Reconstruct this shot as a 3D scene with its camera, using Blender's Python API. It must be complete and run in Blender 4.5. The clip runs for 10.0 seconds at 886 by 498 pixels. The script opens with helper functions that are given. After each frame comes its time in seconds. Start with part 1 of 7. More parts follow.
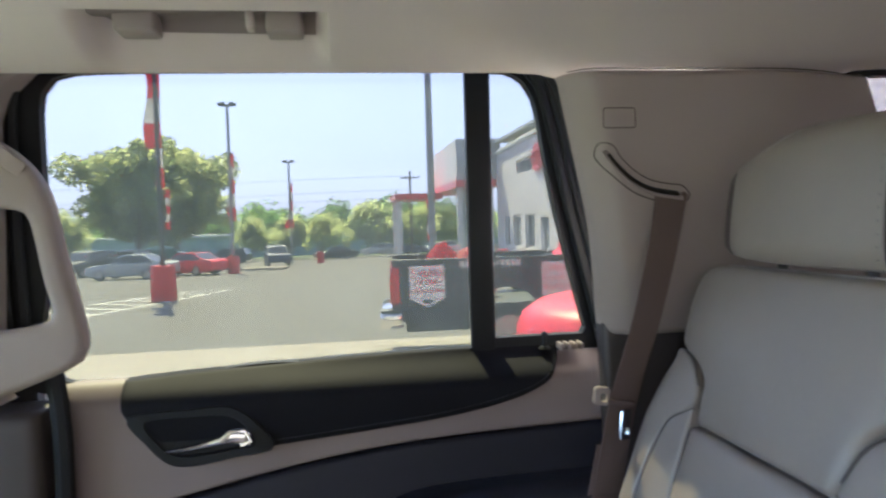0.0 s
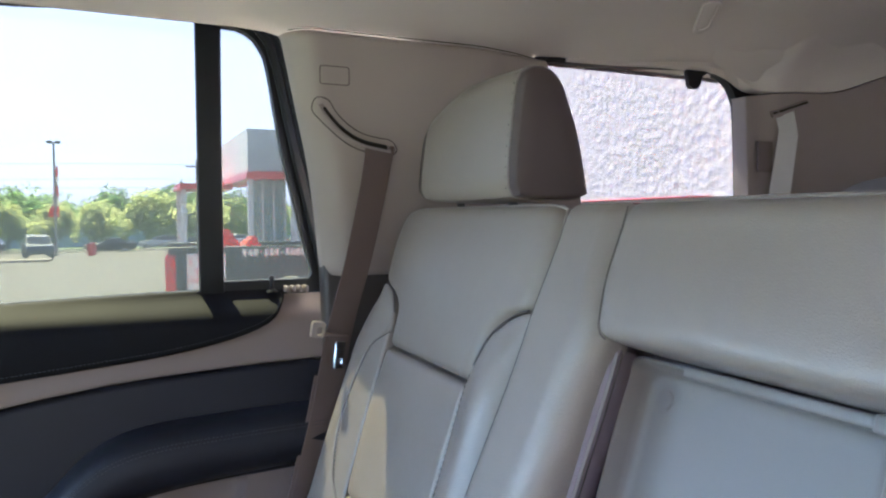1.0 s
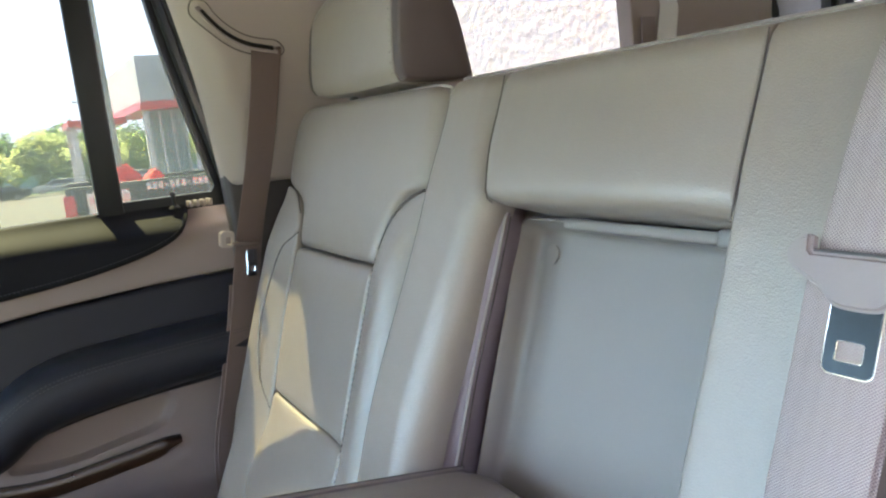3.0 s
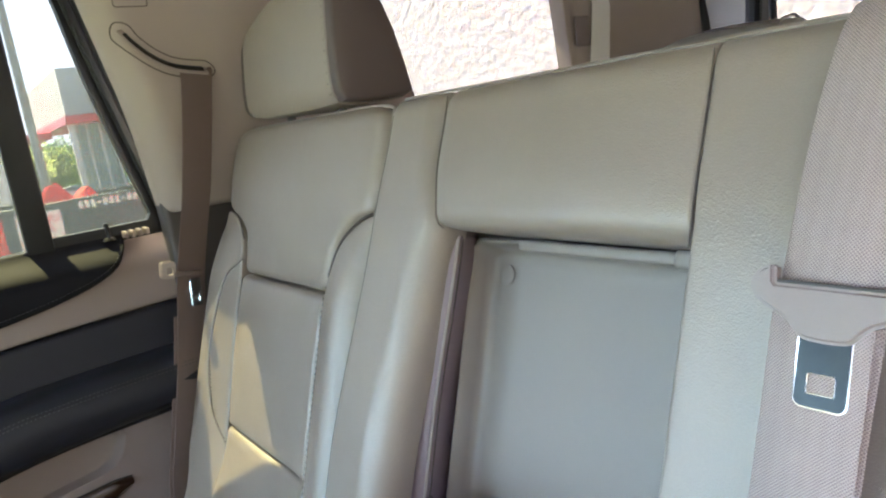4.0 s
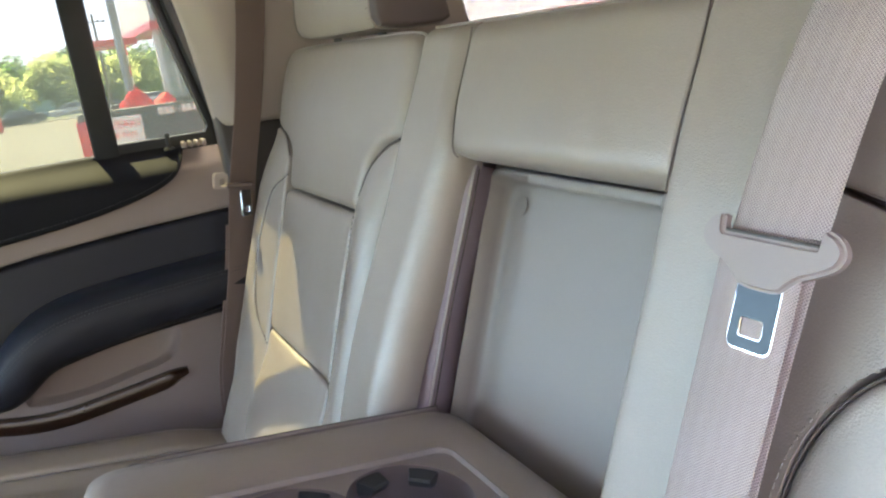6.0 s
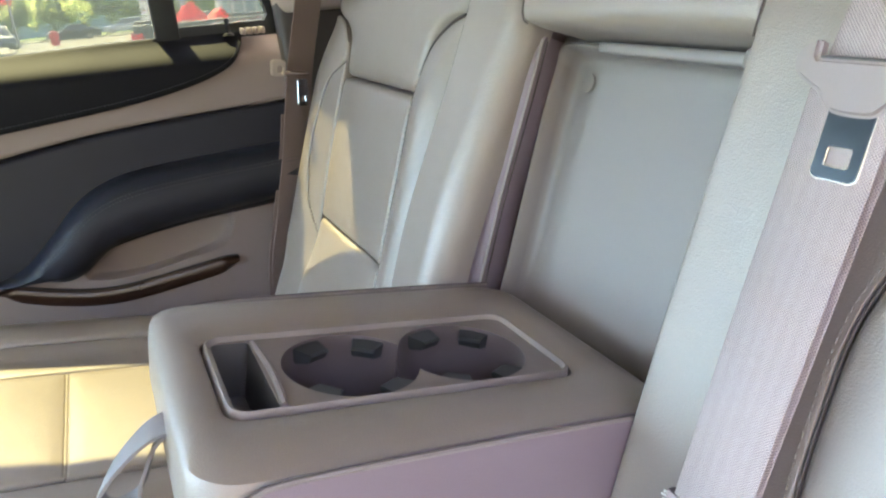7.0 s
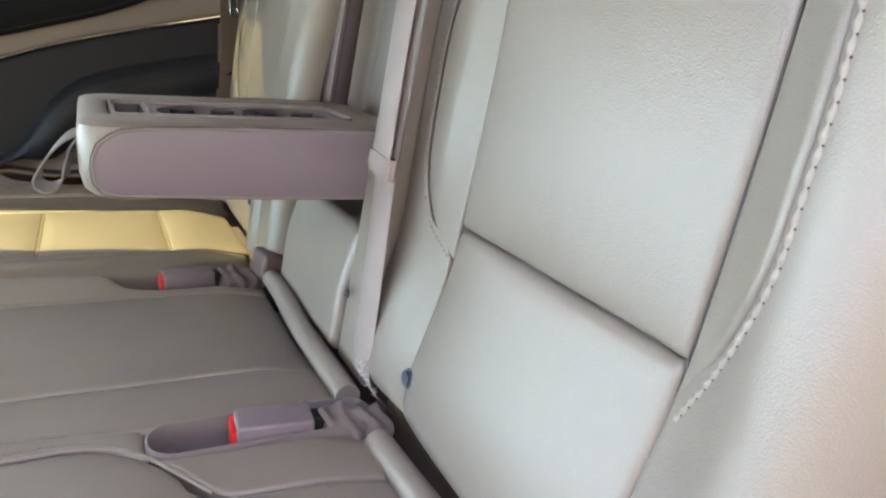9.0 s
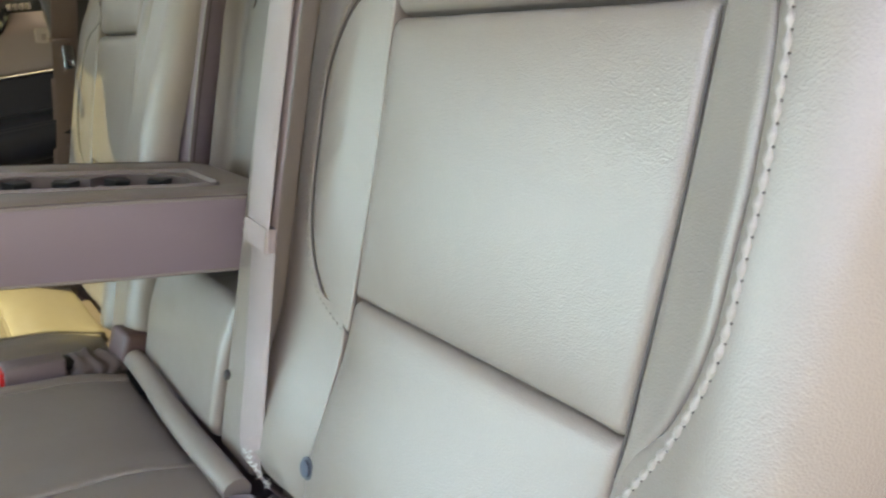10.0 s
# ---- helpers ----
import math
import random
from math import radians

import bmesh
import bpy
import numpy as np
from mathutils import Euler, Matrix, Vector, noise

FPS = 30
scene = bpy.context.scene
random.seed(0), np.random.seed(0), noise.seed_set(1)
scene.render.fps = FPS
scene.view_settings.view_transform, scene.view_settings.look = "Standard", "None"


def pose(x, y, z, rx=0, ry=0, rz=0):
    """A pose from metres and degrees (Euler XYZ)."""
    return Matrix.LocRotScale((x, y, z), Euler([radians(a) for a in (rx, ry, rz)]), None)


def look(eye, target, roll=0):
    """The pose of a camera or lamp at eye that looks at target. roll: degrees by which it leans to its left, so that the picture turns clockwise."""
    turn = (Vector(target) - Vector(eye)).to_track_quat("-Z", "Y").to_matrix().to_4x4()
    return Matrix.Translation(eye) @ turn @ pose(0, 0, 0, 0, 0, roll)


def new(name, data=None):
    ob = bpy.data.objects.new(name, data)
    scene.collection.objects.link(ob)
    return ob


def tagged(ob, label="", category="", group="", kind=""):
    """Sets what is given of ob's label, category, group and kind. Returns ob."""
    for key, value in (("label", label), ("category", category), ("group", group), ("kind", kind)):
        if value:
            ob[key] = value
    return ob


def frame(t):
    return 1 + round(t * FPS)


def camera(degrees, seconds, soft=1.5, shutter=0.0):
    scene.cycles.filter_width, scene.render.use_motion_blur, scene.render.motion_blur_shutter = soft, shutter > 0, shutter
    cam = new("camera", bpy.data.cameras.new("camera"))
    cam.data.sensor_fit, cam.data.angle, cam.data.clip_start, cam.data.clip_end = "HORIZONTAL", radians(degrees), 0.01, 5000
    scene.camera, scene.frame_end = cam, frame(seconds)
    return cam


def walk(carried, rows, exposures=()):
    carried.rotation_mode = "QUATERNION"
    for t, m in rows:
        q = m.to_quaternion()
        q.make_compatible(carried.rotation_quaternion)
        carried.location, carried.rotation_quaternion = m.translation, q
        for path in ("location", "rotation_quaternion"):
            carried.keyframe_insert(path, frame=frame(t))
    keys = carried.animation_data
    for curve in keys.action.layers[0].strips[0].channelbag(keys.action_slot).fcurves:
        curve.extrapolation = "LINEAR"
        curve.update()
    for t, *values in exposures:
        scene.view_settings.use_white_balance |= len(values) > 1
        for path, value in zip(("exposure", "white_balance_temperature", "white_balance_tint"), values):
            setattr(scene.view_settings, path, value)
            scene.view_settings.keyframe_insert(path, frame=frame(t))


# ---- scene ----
cam = camera(64.1, 10.0, soft=2.2, shutter=0.15)
PATH = [
    (0, (-0.373, -0.252, 1.52), (-0.091, 1.727, 1.453), -1.8),
    (0.5, (-0.321, -0.314, 1.45), (0.368, 1.563, 1.391), 0.2),
    (1, (-0.292, -0.379, 1.441), (0.541, 1.437, 1.352), -0.3),
    (1.5, (-0.272, -0.424, 1.413), (0.64, 1.35, 1.264), -1.1),
    (2, (-0.259, -0.483, 1.41), (0.702, 1.259, 1.201), -1.8),
    (2.2, (-0.261, -0.489, 1.403), (0.698, 1.25, 1.163), -2.3),
    (3.3, (-0.29, -0.386, 1.424), (0.75, 1.281, 1.05), -6.7),
    (3.5, (-0.289, -0.378, 1.434), (0.776, 1.272, 1.055), -7.3),
    (4, (-0.276, -0.397, 1.436), (0.853, 1.211, 1.062), -8.6),
    (4.5, (-0.263, -0.418, 1.447), (0.885, 1.177, 1.076), -9.5),
    (5, (-0.263, -0.398, 1.474), (0.865, 1.209, 1.094), -9.9),
    (5.5, (-0.255, -0.431, 1.467), (0.794, 1.215, 1.031), -8.7),
    (5.7, (-0.249, -0.449, 1.455), (0.747, 1.217, 0.972), -7.9),
    (6.8, (-0.27, -0.455, 1.404), (0.519, 1.24, 0.693), -4.4),
    (7, (-0.277, -0.457, 1.383), (0.5, 1.239, 0.664), -4.4),
    (7.5, (-0.281, -0.484, 1.309), (0.484, 1.199, 0.546), -5.4),
    (8, (-0.285, -0.677, 1.216), (0.497, 1.037, 0.544), -5.7),
    (8.5, (-0.284, -0.827, 1.256), (0.491, 0.871, 0.538), -6.2),
    (9, (-0.248, -0.854, 1.252), (0.5, 0.847, 0.511), -5.6),
    (9.5, (-0.236, -0.823, 1.26), (0.537, 0.871, 0.529), -6.0),
    (10, (-0.243, -0.803, 1.264), (0.849, 0.728, 0.582), -6.0),
]
EXPOSURES = [(0.0, 4.94, 4650, 30), (0.5, 5.16, 4600, 30), (1.0, 5.32, 4600, 28), (2.2, 5.54, 4750, 26), (3.5, 5.68, 5050, 21), (5.5, 5.64, 5150, 24), (7.0, 5.93, 5150, 23), (7.5, 5.88, 5300, 22), (8.0, 5.82, 5500, 28), (8.5, 5.53, 5600, 34), (9.0, 5.40, 5550, 20), (9.5, 5.34, 5500, 15), (10.0, 5.34, 5550, 16)]
walk(cam, [(t, look(eye, target, roll)) for t, eye, target, roll in PATH], EXPOSURES)

# ---- light ----
SUN_WAY = Vector((0.26, -1.0, -1.48)).normalized()
world = bpy.data.worlds.new("sky")
scene.world = world
world.use_nodes = True
sky = world.node_tree.nodes.new("ShaderNodeTexSky")
sky.sky_type = "NISHITA"
sky.sun_disc = False
sky.sun_elevation = math.asin(-SUN_WAY.z)
sky.sun_rotation = math.atan2(-SUN_WAY.x, -SUN_WAY.y)
sky.air_density, sky.dust_density, sky.ozone_density = 1.0, 1.6, 1.0
backing = world.node_tree.nodes["Background"]
backing.inputs["Strength"].default_value = 0.077
haze = world.node_tree.nodes.new("ShaderNodeHueSaturation")
haze.inputs["Saturation"].default_value = 0.27
world.node_tree.links.new(sky.outputs["Color"], haze.inputs["Color"])
world.node_tree.links.new(haze.outputs["Color"], backing.inputs["Color"])
sun = new("sun", bpy.data.lights.new("sun", "SUN"))
sun.data.energy, sun.data.angle, sun.data.color = 5.0, radians(0.6), (1.0, 0.84, 0.31)
sun.matrix_world = look((0, 0, 60), Vector((0, 0, 60)) + SUN_WAY)

# ---- materials ----


def material(name, color, rough=0.6, metal=0.0, spread=0.12, grain=60.0, bump=0.15, depth=0.002, coarse=4.0, spec=0.5, coat=0.0, voronoi=False, waves=0.0):
    """A surface with a fine grain, a coarse stain and a bump, all in metres of the thing's own space."""
    m = bpy.data.materials.new(name)
    m.use_nodes = True
    n, l = m.node_tree.nodes, m.node_tree.links
    b = n["Principled BSDF"]
    co = n.new("ShaderNodeTexCoord")
    fine = n.new("ShaderNodeTexVoronoi" if voronoi else "ShaderNodeTexNoise")
    fine.inputs["Scale"].default_value = grain
    big = n.new("ShaderNodeTexNoise")
    big.inputs["Scale"].default_value = coarse
    big.inputs["Detail"].default_value = 6.0
    for t in (fine, big):
        l.new(co.outputs["Object"], t.inputs["Vector"])
    mix = n.new("ShaderNodeMath")
    mix.operation = "MULTIPLY_ADD"
    l.new(fine.outputs[0], mix.inputs[0])
    mix.inputs[1].default_value = 0.4
    l.new(big.outputs[0], mix.inputs[2])
    ramp = n.new("ShaderNodeMapRange")
    ramp.inputs["From Min"].default_value, ramp.inputs["From Max"].default_value = 0.3, 1.1
    ramp.inputs["To Min"].default_value, ramp.inputs["To Max"].default_value = 1.0 - spread, 1.0 + spread
    l.new(mix.outputs[0], ramp.inputs["Value"])
    tint = n.new("ShaderNodeVectorMath")
    tint.operation = "SCALE"
    tint.inputs[0].default_value = color
    l.new(ramp.outputs[0], tint.inputs["Scale"])
    l.new(tint.outputs[0], b.inputs["Base Color"])
    rr = n.new("ShaderNodeMapRange")
    rr.inputs["To Min"].default_value, rr.inputs["To Max"].default_value = max(0.02, rough - 0.08), min(1.0, rough + 0.08)
    l.new(big.outputs[0], rr.inputs["Value"])
    l.new(rr.outputs[0], b.inputs["Roughness"])
    b.inputs["Metallic"].default_value = metal
    b.inputs["Specular IOR Level"].default_value = spec
    b.inputs["Coat Weight"].default_value = coat
    b.inputs["Coat Roughness"].default_value = 0.06
    if bump:
        bm_ = n.new("ShaderNodeBump")
        bm_.inputs["Strength"].default_value, bm_.inputs["Distance"].default_value = bump, depth
        l.new(fine.outputs[0], bm_.inputs["Height"])
        l.new(bm_.outputs[0], b.inputs["Normal"])
        if waves:
            soft_, dent = n.new("ShaderNodeTexNoise"), n.new("ShaderNodeBump")
            soft_.inputs["Scale"].default_value, soft_.inputs["Detail"].default_value = 22.0, 3.0
            dent.inputs["Strength"].default_value, dent.inputs["Distance"].default_value = waves, 0.006
            l.new(co.outputs["Object"], soft_.inputs["Vector"])
            l.new(soft_.outputs[0], dent.inputs["Height"])
            l.new(dent.outputs[0], bm_.inputs["Normal"])
    return m


def glass(name, tint, veil=0.0):
    """A thin pane: tinted see-through with a clear gloss and a bluish veil that imitates haze."""
    m = bpy.data.materials.new(name)
    m.use_nodes = True
    n, l = m.node_tree.nodes, m.node_tree.links
    n.clear()
    out = n.new("ShaderNodeOutputMaterial")
    see, shine, mix, fr = n.new("ShaderNodeBsdfTransparent"), n.new("ShaderNodeBsdfGlossy"), n.new("ShaderNodeMixShader"), n.new("ShaderNodeLayerWeight")
    see.inputs["Color"].default_value = (*tint, 1)
    shine.inputs["Roughness"].default_value = 0.02
    steep, part_ = n.new("ShaderNodeMath"), n.new("ShaderNodeMath")
    steep.operation, part_.operation = "POWER", "MULTIPLY_ADD"
    steep.inputs[1].default_value, part_.inputs[1].default_value, part_.inputs[2].default_value = 4.0, 0.3, 0.0025
    fr.inputs["Blend"].default_value = 0.5
    l.new(fr.outputs["Facing"], steep.inputs[0])
    l.new(steep.outputs[0], part_.inputs[0])
    l.new(part_.outputs[0], mix.inputs[0])
    l.new(see.outputs[0], mix.inputs[1])
    l.new(shine.outputs[0], mix.inputs[2])
    # pale blue translucent film: paints a haze over the view outside
    film_, over = n.new("ShaderNodeBsdfTranslucent"), n.new("ShaderNodeMixShader")
    film_.inputs["Color"].default_value = (0.55, 0.68, 0.85, 1)
    spots, amount = n.new("ShaderNodeTexNoise"), n.new("ShaderNodeMath")
    spots.inputs["Scale"].default_value, spots.inputs["Detail"].default_value = 6.0, 5.0
    amount.operation = "MULTIPLY"
    amount.inputs[1].default_value = veil * 2
    l.new(spots.outputs["Fac"], amount.inputs[0])
    l.new(amount.outputs[0], over.inputs[0])
    l.new(mix.outputs[0], over.inputs[1])
    l.new(film_.outputs[0], over.inputs[2])
    l.new(over.outputs[0], out.inputs["Surface"])
    return m


def weave(name, color, across, fine, low=0.66):
    """Belt webbing: a few lengthwise ribs and a fine lattice of pinholes."""
    m = material(name, color, 0.75, spread=0.1, grain=500, bump=0.0)
    n, l = m.node_tree.nodes, m.node_tree.links
    co = n.new("ShaderNodeTexCoord")
    h = []
    for scale, axis, flip in ((across, "X", 1), (fine, "DIAGONAL", 1), (fine, "DIAGONAL", -1)):
        w = n.new("ShaderNodeTexWave")
        w.bands_direction = axis
        w.inputs["Scale"].default_value = scale
        turn = n.new("ShaderNodeMapping")
        turn.inputs["Scale"].default_value = (1, flip, 1)
        l.new(co.outputs["UV"], turn.inputs["Vector"])
        l.new(turn.outputs[0], w.inputs["Vector"])
        h.append(w)
    mul = n.new("ShaderNodeMath")
    mul.operation = "MAXIMUM"
    l.new(h[1].outputs["Fac"], mul.inputs[0])
    l.new(h[2].outputs["Fac"], mul.inputs[1])
    add = n.new("ShaderNodeMath")
    add.operation = "MULTIPLY_ADD"
    l.new(h[0].outputs["Fac"], add.inputs[0])
    add.inputs[1].default_value = 0.06
    l.new(mul.outputs[0], add.inputs[2])
    b = n.new("ShaderNodeBump")
    b.inputs["Strength"].default_value, b.inputs["Distance"].default_value = 0.8, 0.0004
    l.new(add.outputs[0], b.inputs["Height"])
    l.new(b.outputs[0], n["Principled BSDF"].inputs["Normal"])
    dim = n.new("ShaderNodeMapRange")
    dim.inputs["From Max"].default_value, dim.inputs["To Min"].default_value, dim.inputs["To Max"].default_value = 1.2, low, 1.08
    l.new(add.outputs[0], dim.inputs["Value"])
    old = n["Principled BSDF"].inputs["Base Color"].links[0].from_socket
    sc = n.new("ShaderNodeVectorMath")
    sc.operation = "SCALE"
    l.new(old, sc.inputs[0])
    l.new(dim.outputs[0], sc.inputs["Scale"])
    l.new(sc.outputs[0], n["Principled BSDF"].inputs["Base Color"])
    return m


LEATHER = material("seat leather", (0.198, 0.168, 0.147), 0.40, spread=0.08, spec=0.7, waves=0.16, grain=850, bump=0.28, depth=0.0007, coarse=5, voronoi=True)
THIRD = material("third row leather", (0.17, 0.16, 0.15), 0.45, spread=0.08, grain=900, bump=0.2, depth=0.0005, voronoi=True)
LOOP_CLOTH = material("grey ribbon", (0.17, 0.16, 0.165), 0.8, spread=0.12, grain=1500, bump=0.3, depth=0.0005)
VINYL = material("seat side vinyl", (0.165, 0.130, 0.150), 0.5, spread=0.06, grain=900, bump=0.2, depth=0.0005, voronoi=True)
SEAT_PLASTIC = material("grey seat plastic", (0.178, 0.158, 0.146), 0.5, spread=0.05, grain=700, bump=0.12, depth=0.0004)
TRIM = material("grey-beige trim plastic", (0.2, 0.165, 0.16), 0.55, spread=0.05, grain=800, bump=0.15, depth=0.0004)
PILLAR = material("beige pillar plastic", (0.29, 0.247, 0.231), 0.6, spread=0.04, grain=800, bump=0.12, depth=0.0004)
HEADLINER = material("headliner cloth", (0.55, 0.49, 0.465), 0.95, spread=0.06, grain=1200, bump=0.3, depth=0.0008)
BLACK_PAD = material("black soft vinyl", (0.0115, 0.0128, 0.022), 0.5, spec=0.28, spread=0.15, grain=900, bump=0.25, depth=0.0005, voronoi=True)
SILL_PAD = material("black sill vinyl", (0.0075, 0.008, 0.012), 0.6, spec=0.1, spread=0.12, grain=900, bump=0.25, depth=0.0005, voronoi=True)
BLACK = material("black rubber", (0.010, 0.0115, 0.0145), 0.55, spec=0.25, spread=0.2, grain=300, bump=0.1)
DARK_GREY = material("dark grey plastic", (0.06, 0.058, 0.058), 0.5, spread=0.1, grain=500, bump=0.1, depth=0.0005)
PIPING = material("grey piping", (0.19, 0.165, 0.155), 0.45, spread=0.05, grain=400, bump=0.1)
THREAD = material("pale thread", (0.22, 0.2, 0.175), 0.8, spread=0.1, grain=800, bump=0.0)
FRAY = material("white frayed thread", (0.50, 0.48, 0.46), 0.9, spread=0.1, grain=600, bump=0.0)
HINGE = material("dark maroon plastic", (0.085, 0.052, 0.055), 0.5, spread=0.06, grain=600, bump=0.1, depth=0.0004)
# dark colour for tubes that paint the shade in seams; also some stitching
CREASE = material("dark seam shade and stitching", (0.07, 0.06, 0.056), 0.8, spread=0.1, grain=600, bump=0.0)
SEAM = material("pale rolled seam", (0.28, 0.25, 0.23), 0.45, spread=0.06, grain=900, bump=0.1, depth=0.0004)
DARK_THREAD = material("grey thread", (0.05, 0.05, 0.053), 0.8, spread=0.1, grain=800, bump=0.0)
CHROME = material("chrome", (0.82, 0.83, 0.85), 0.14, 1.0, spread=0.03, grain=40, bump=0.0)
DARK_METAL = material("dark polished steel", (0.022, 0.024, 0.027), 0.3, 1.0, spread=0.3, grain=120, bump=0.05)
HEADREST_SIDE = material("dark headrest side vinyl", (0.07, 0.055, 0.054), 0.5, spec=0.3, spread=0.06, grain=900, bump=0.2, depth=0.0005, voronoi=True)
STEEL = material("brushed steel", (0.62, 0.64, 0.66), 0.25, 1.0, spread=0.06, grain=300, bump=0.05)
GRIP = material("dark rubber grip", (0.022, 0.026, 0.030), 0.55, spread=0.1, grain=300, bump=0.0)
BUTTON = material("blue-grey plastic", (0.055, 0.065, 0.09), 0.4, spread=0.05, grain=300, bump=0.0)
RED_PLASTIC = material("red plastic", (0.55, 0.012, 0.015), 0.4, spread=0.05, grain=200, bump=0.0)
WOOD = material("dark walnut veneer", (0.022, 0.010, 0.006), 0.3, spread=0.5, grain=90, bump=0.0, coarse=22, coat=0.25)
LOWER_TRIM = material("dark brown-grey lower trim", (0.045, 0.038, 0.037), 0.55, spread=0.06, grain=800, bump=0.15, depth=0.0004)
TRAY = material("grey tray plastic", (0.165, 0.140, 0.130), 0.45, spread=0.05, grain=700, bump=0.12, depth=0.0004)
# darker than TRAY: shade inside recesses is put into this colour
RECESS_SHADE = material("mauve-brown plastic with recess shade", (0.088, 0.071, 0.071), 0.45, spread=0.05, grain=700, bump=0.1, depth=0.0004)
SLEEVE = material("mauve-grey cloth", (0.125, 0.102, 0.104), 0.8, spread=0.08, grain=1400, bump=0.3, depth=0.0005)
CARPET = material("grey carpet", (0.09, 0.083, 0.078), 1.0, spread=0.3, grain=900, bump=0.8, depth=0.003)
WEBBING = weave("belt webbing", (0.375, 0.308, 0.304), 1.9, 17.0, 0.22)
BROWN_WEBBING = weave("brown belt webbing", (0.135, 0.098, 0.088), 1.6, 17.0, 0.8)
PALE_WEBBING = weave("pale belt webbing", (0.72, 0.72, 0.73), 1.6, 19.0, 0.8)
DARK_TINT = glass("darker tinted pane", (0.252, 0.246, 0.246))
TINTED = glass("tinted pane", (0.222, 0.220, 0.200), 0.010)
SCREEN = glass("green tinted pane", (0.90, 0.985, 0.90))

# ---- building tools ----


def part(name, bm, mat, parent=None, label="", m=None, smooth=True):
    """Link a bmesh as one mesh object, in its parent's space."""
    me = bpy.data.meshes.new(name)
    bmesh.ops.recalc_face_normals(bm, faces=bm.faces)
    bm.to_mesh(me)
    bm.free()
    me.materials.append(mat)
    if smooth:
        me.polygons.foreach_set("use_smooth", [True] * len(me.polygons))
        me.set_sharp_from_angle(angle=radians(smooth if smooth is not True else 42))
    ob = new(name, me)
    if parent is not None:
        ob.parent = parent
    if m is not None:
        ob.matrix_local = m
    if label:
        ob["label"] = label
    return ob


def thing(name, label, category, m=None, group="", kind=""):
    e = new(name)
    e.empty_display_size = 0.1
    if m is not None:
        e.matrix_world = m
    return tagged(e, label, category, group, kind)


def box(x0, x1, y0, y1, z0, z1, r=0.0, seg=2):
    bm = bmesh.new()
    bmesh.ops.create_cube(bm, size=1, matrix=Matrix.LocRotScale(((x0 + x1) / 2, (y0 + y1) / 2, (z0 + z1) / 2), None, (x1 - x0, y1 - y0, z1 - z0)))
    if r:
        bmesh.ops.bevel(bm, geom=bm.edges[:], offset=r, segments=seg, profile=0.5, affect="EDGES")
    return bm


def merge(*bms):
    out = bmesh.new()
    for b in bms:
        me = bpy.data.meshes.new("tmp")
        b.to_mesh(me)
        out.from_mesh(me)
        bpy.data.meshes.remove(me)
        b.free()
    return out


def moved(bm, m):
    bmesh.ops.transform(bm, matrix=m, verts=bm.verts)
    return bm


def cyl(r, h, seg=20, r2=None, bevel=0.0):
    """A cylinder from z 0 to h."""
    bm = bmesh.new()
    bmesh.ops.create_cone(bm, cap_ends=True, segments=seg, radius1=r, radius2=r if r2 is None else r2, depth=h, matrix=Matrix.Translation((0, 0, h / 2)))
    if bevel:
        bmesh.ops.bevel(bm, geom=[e for e in bm.edges if len(e.link_faces) == 2 and e.calc_face_angle(0) > 1.0], offset=bevel, segments=2, affect="EDGES")
    return bm


def smooth_line(pts, n=24, closed=False):
    """n points at even steps along a rounded line through pts."""
    p = [np.array(q, float) for q in pts]
    if closed:
        p = [p[-1], *p, p[0], p[1]]
    else:
        p = [2 * p[0] - p[1], *p, 2 * p[-1] - p[-2]]
    out = []
    for i in range(1, len(p) - 2):
        for t in np.linspace(0, 1, 16, endpoint=False):
            a, b, c, d = p[i - 1:i + 3]
            out.append(0.5 * (2 * b + (c - a) * t + (2 * a - 5 * b + 4 * c - d) * t ** 2 + (3 * b - a - 3 * c + d) * t ** 3))
    out.append(p[-2])
    out = np.array(out)
    s = np.concatenate([[0], np.cumsum(np.linalg.norm(np.diff(out, axis=0), axis=1))])
    want = np.linspace(0, s[-1], n + (1 if closed else 0))
    res = np.stack([np.interp(want, s, out[:, k]) for k in range(out.shape[1])], 1)
    return res[:-1] if closed else res


def straight_line(pts, n):
    p = np.array(pts, float)
    s = np.concatenate([[0], np.cumsum(np.linalg.norm(np.diff(p, axis=0), axis=1))])
    return np.stack([np.interp(np.linspace(0, s[-1], n), s, p[:, k]) for k in range(p.shape[1])], 1)


def tube(pts, r, seg=8, closed=False, flat=1.0):
    """A round bar along 3D points."""
    bm = bmesh.new()
    p = [Vector(q) for q in pts]
    n = len(p)
    rings, up = [], None
    for i in range(n):
        d = (p[(i + 1) % n] - p[i - 1]) if closed else (p[min(i + 1, n - 1)] - p[max(i - 1, 0)])
        d.normalize()
        if up is None:
            up = d.orthogonal().normalized()
        up = (up - d * up.dot(d)).normalized()
        side = d.cross(up)
        rr = r[i] if isinstance(r, (list, tuple)) else r
        rings.append([bm.verts.new(p[i] + (up * math.cos(a) * flat + side * math.sin(a)) * rr) for a in np.linspace(0, 2 * math.pi, seg, endpoint=False)])
    for i in range(n if closed else n - 1):
        a, b = rings[i], rings[(i + 1) % n]
        for k in range(seg):
            bm.faces.new((a[k], a[(k + 1) % seg], b[(k + 1) % seg], b[k]))
    if not closed:
        bm.faces.new(rings[0])
        bm.faces.new(rings[-1])
    return bm


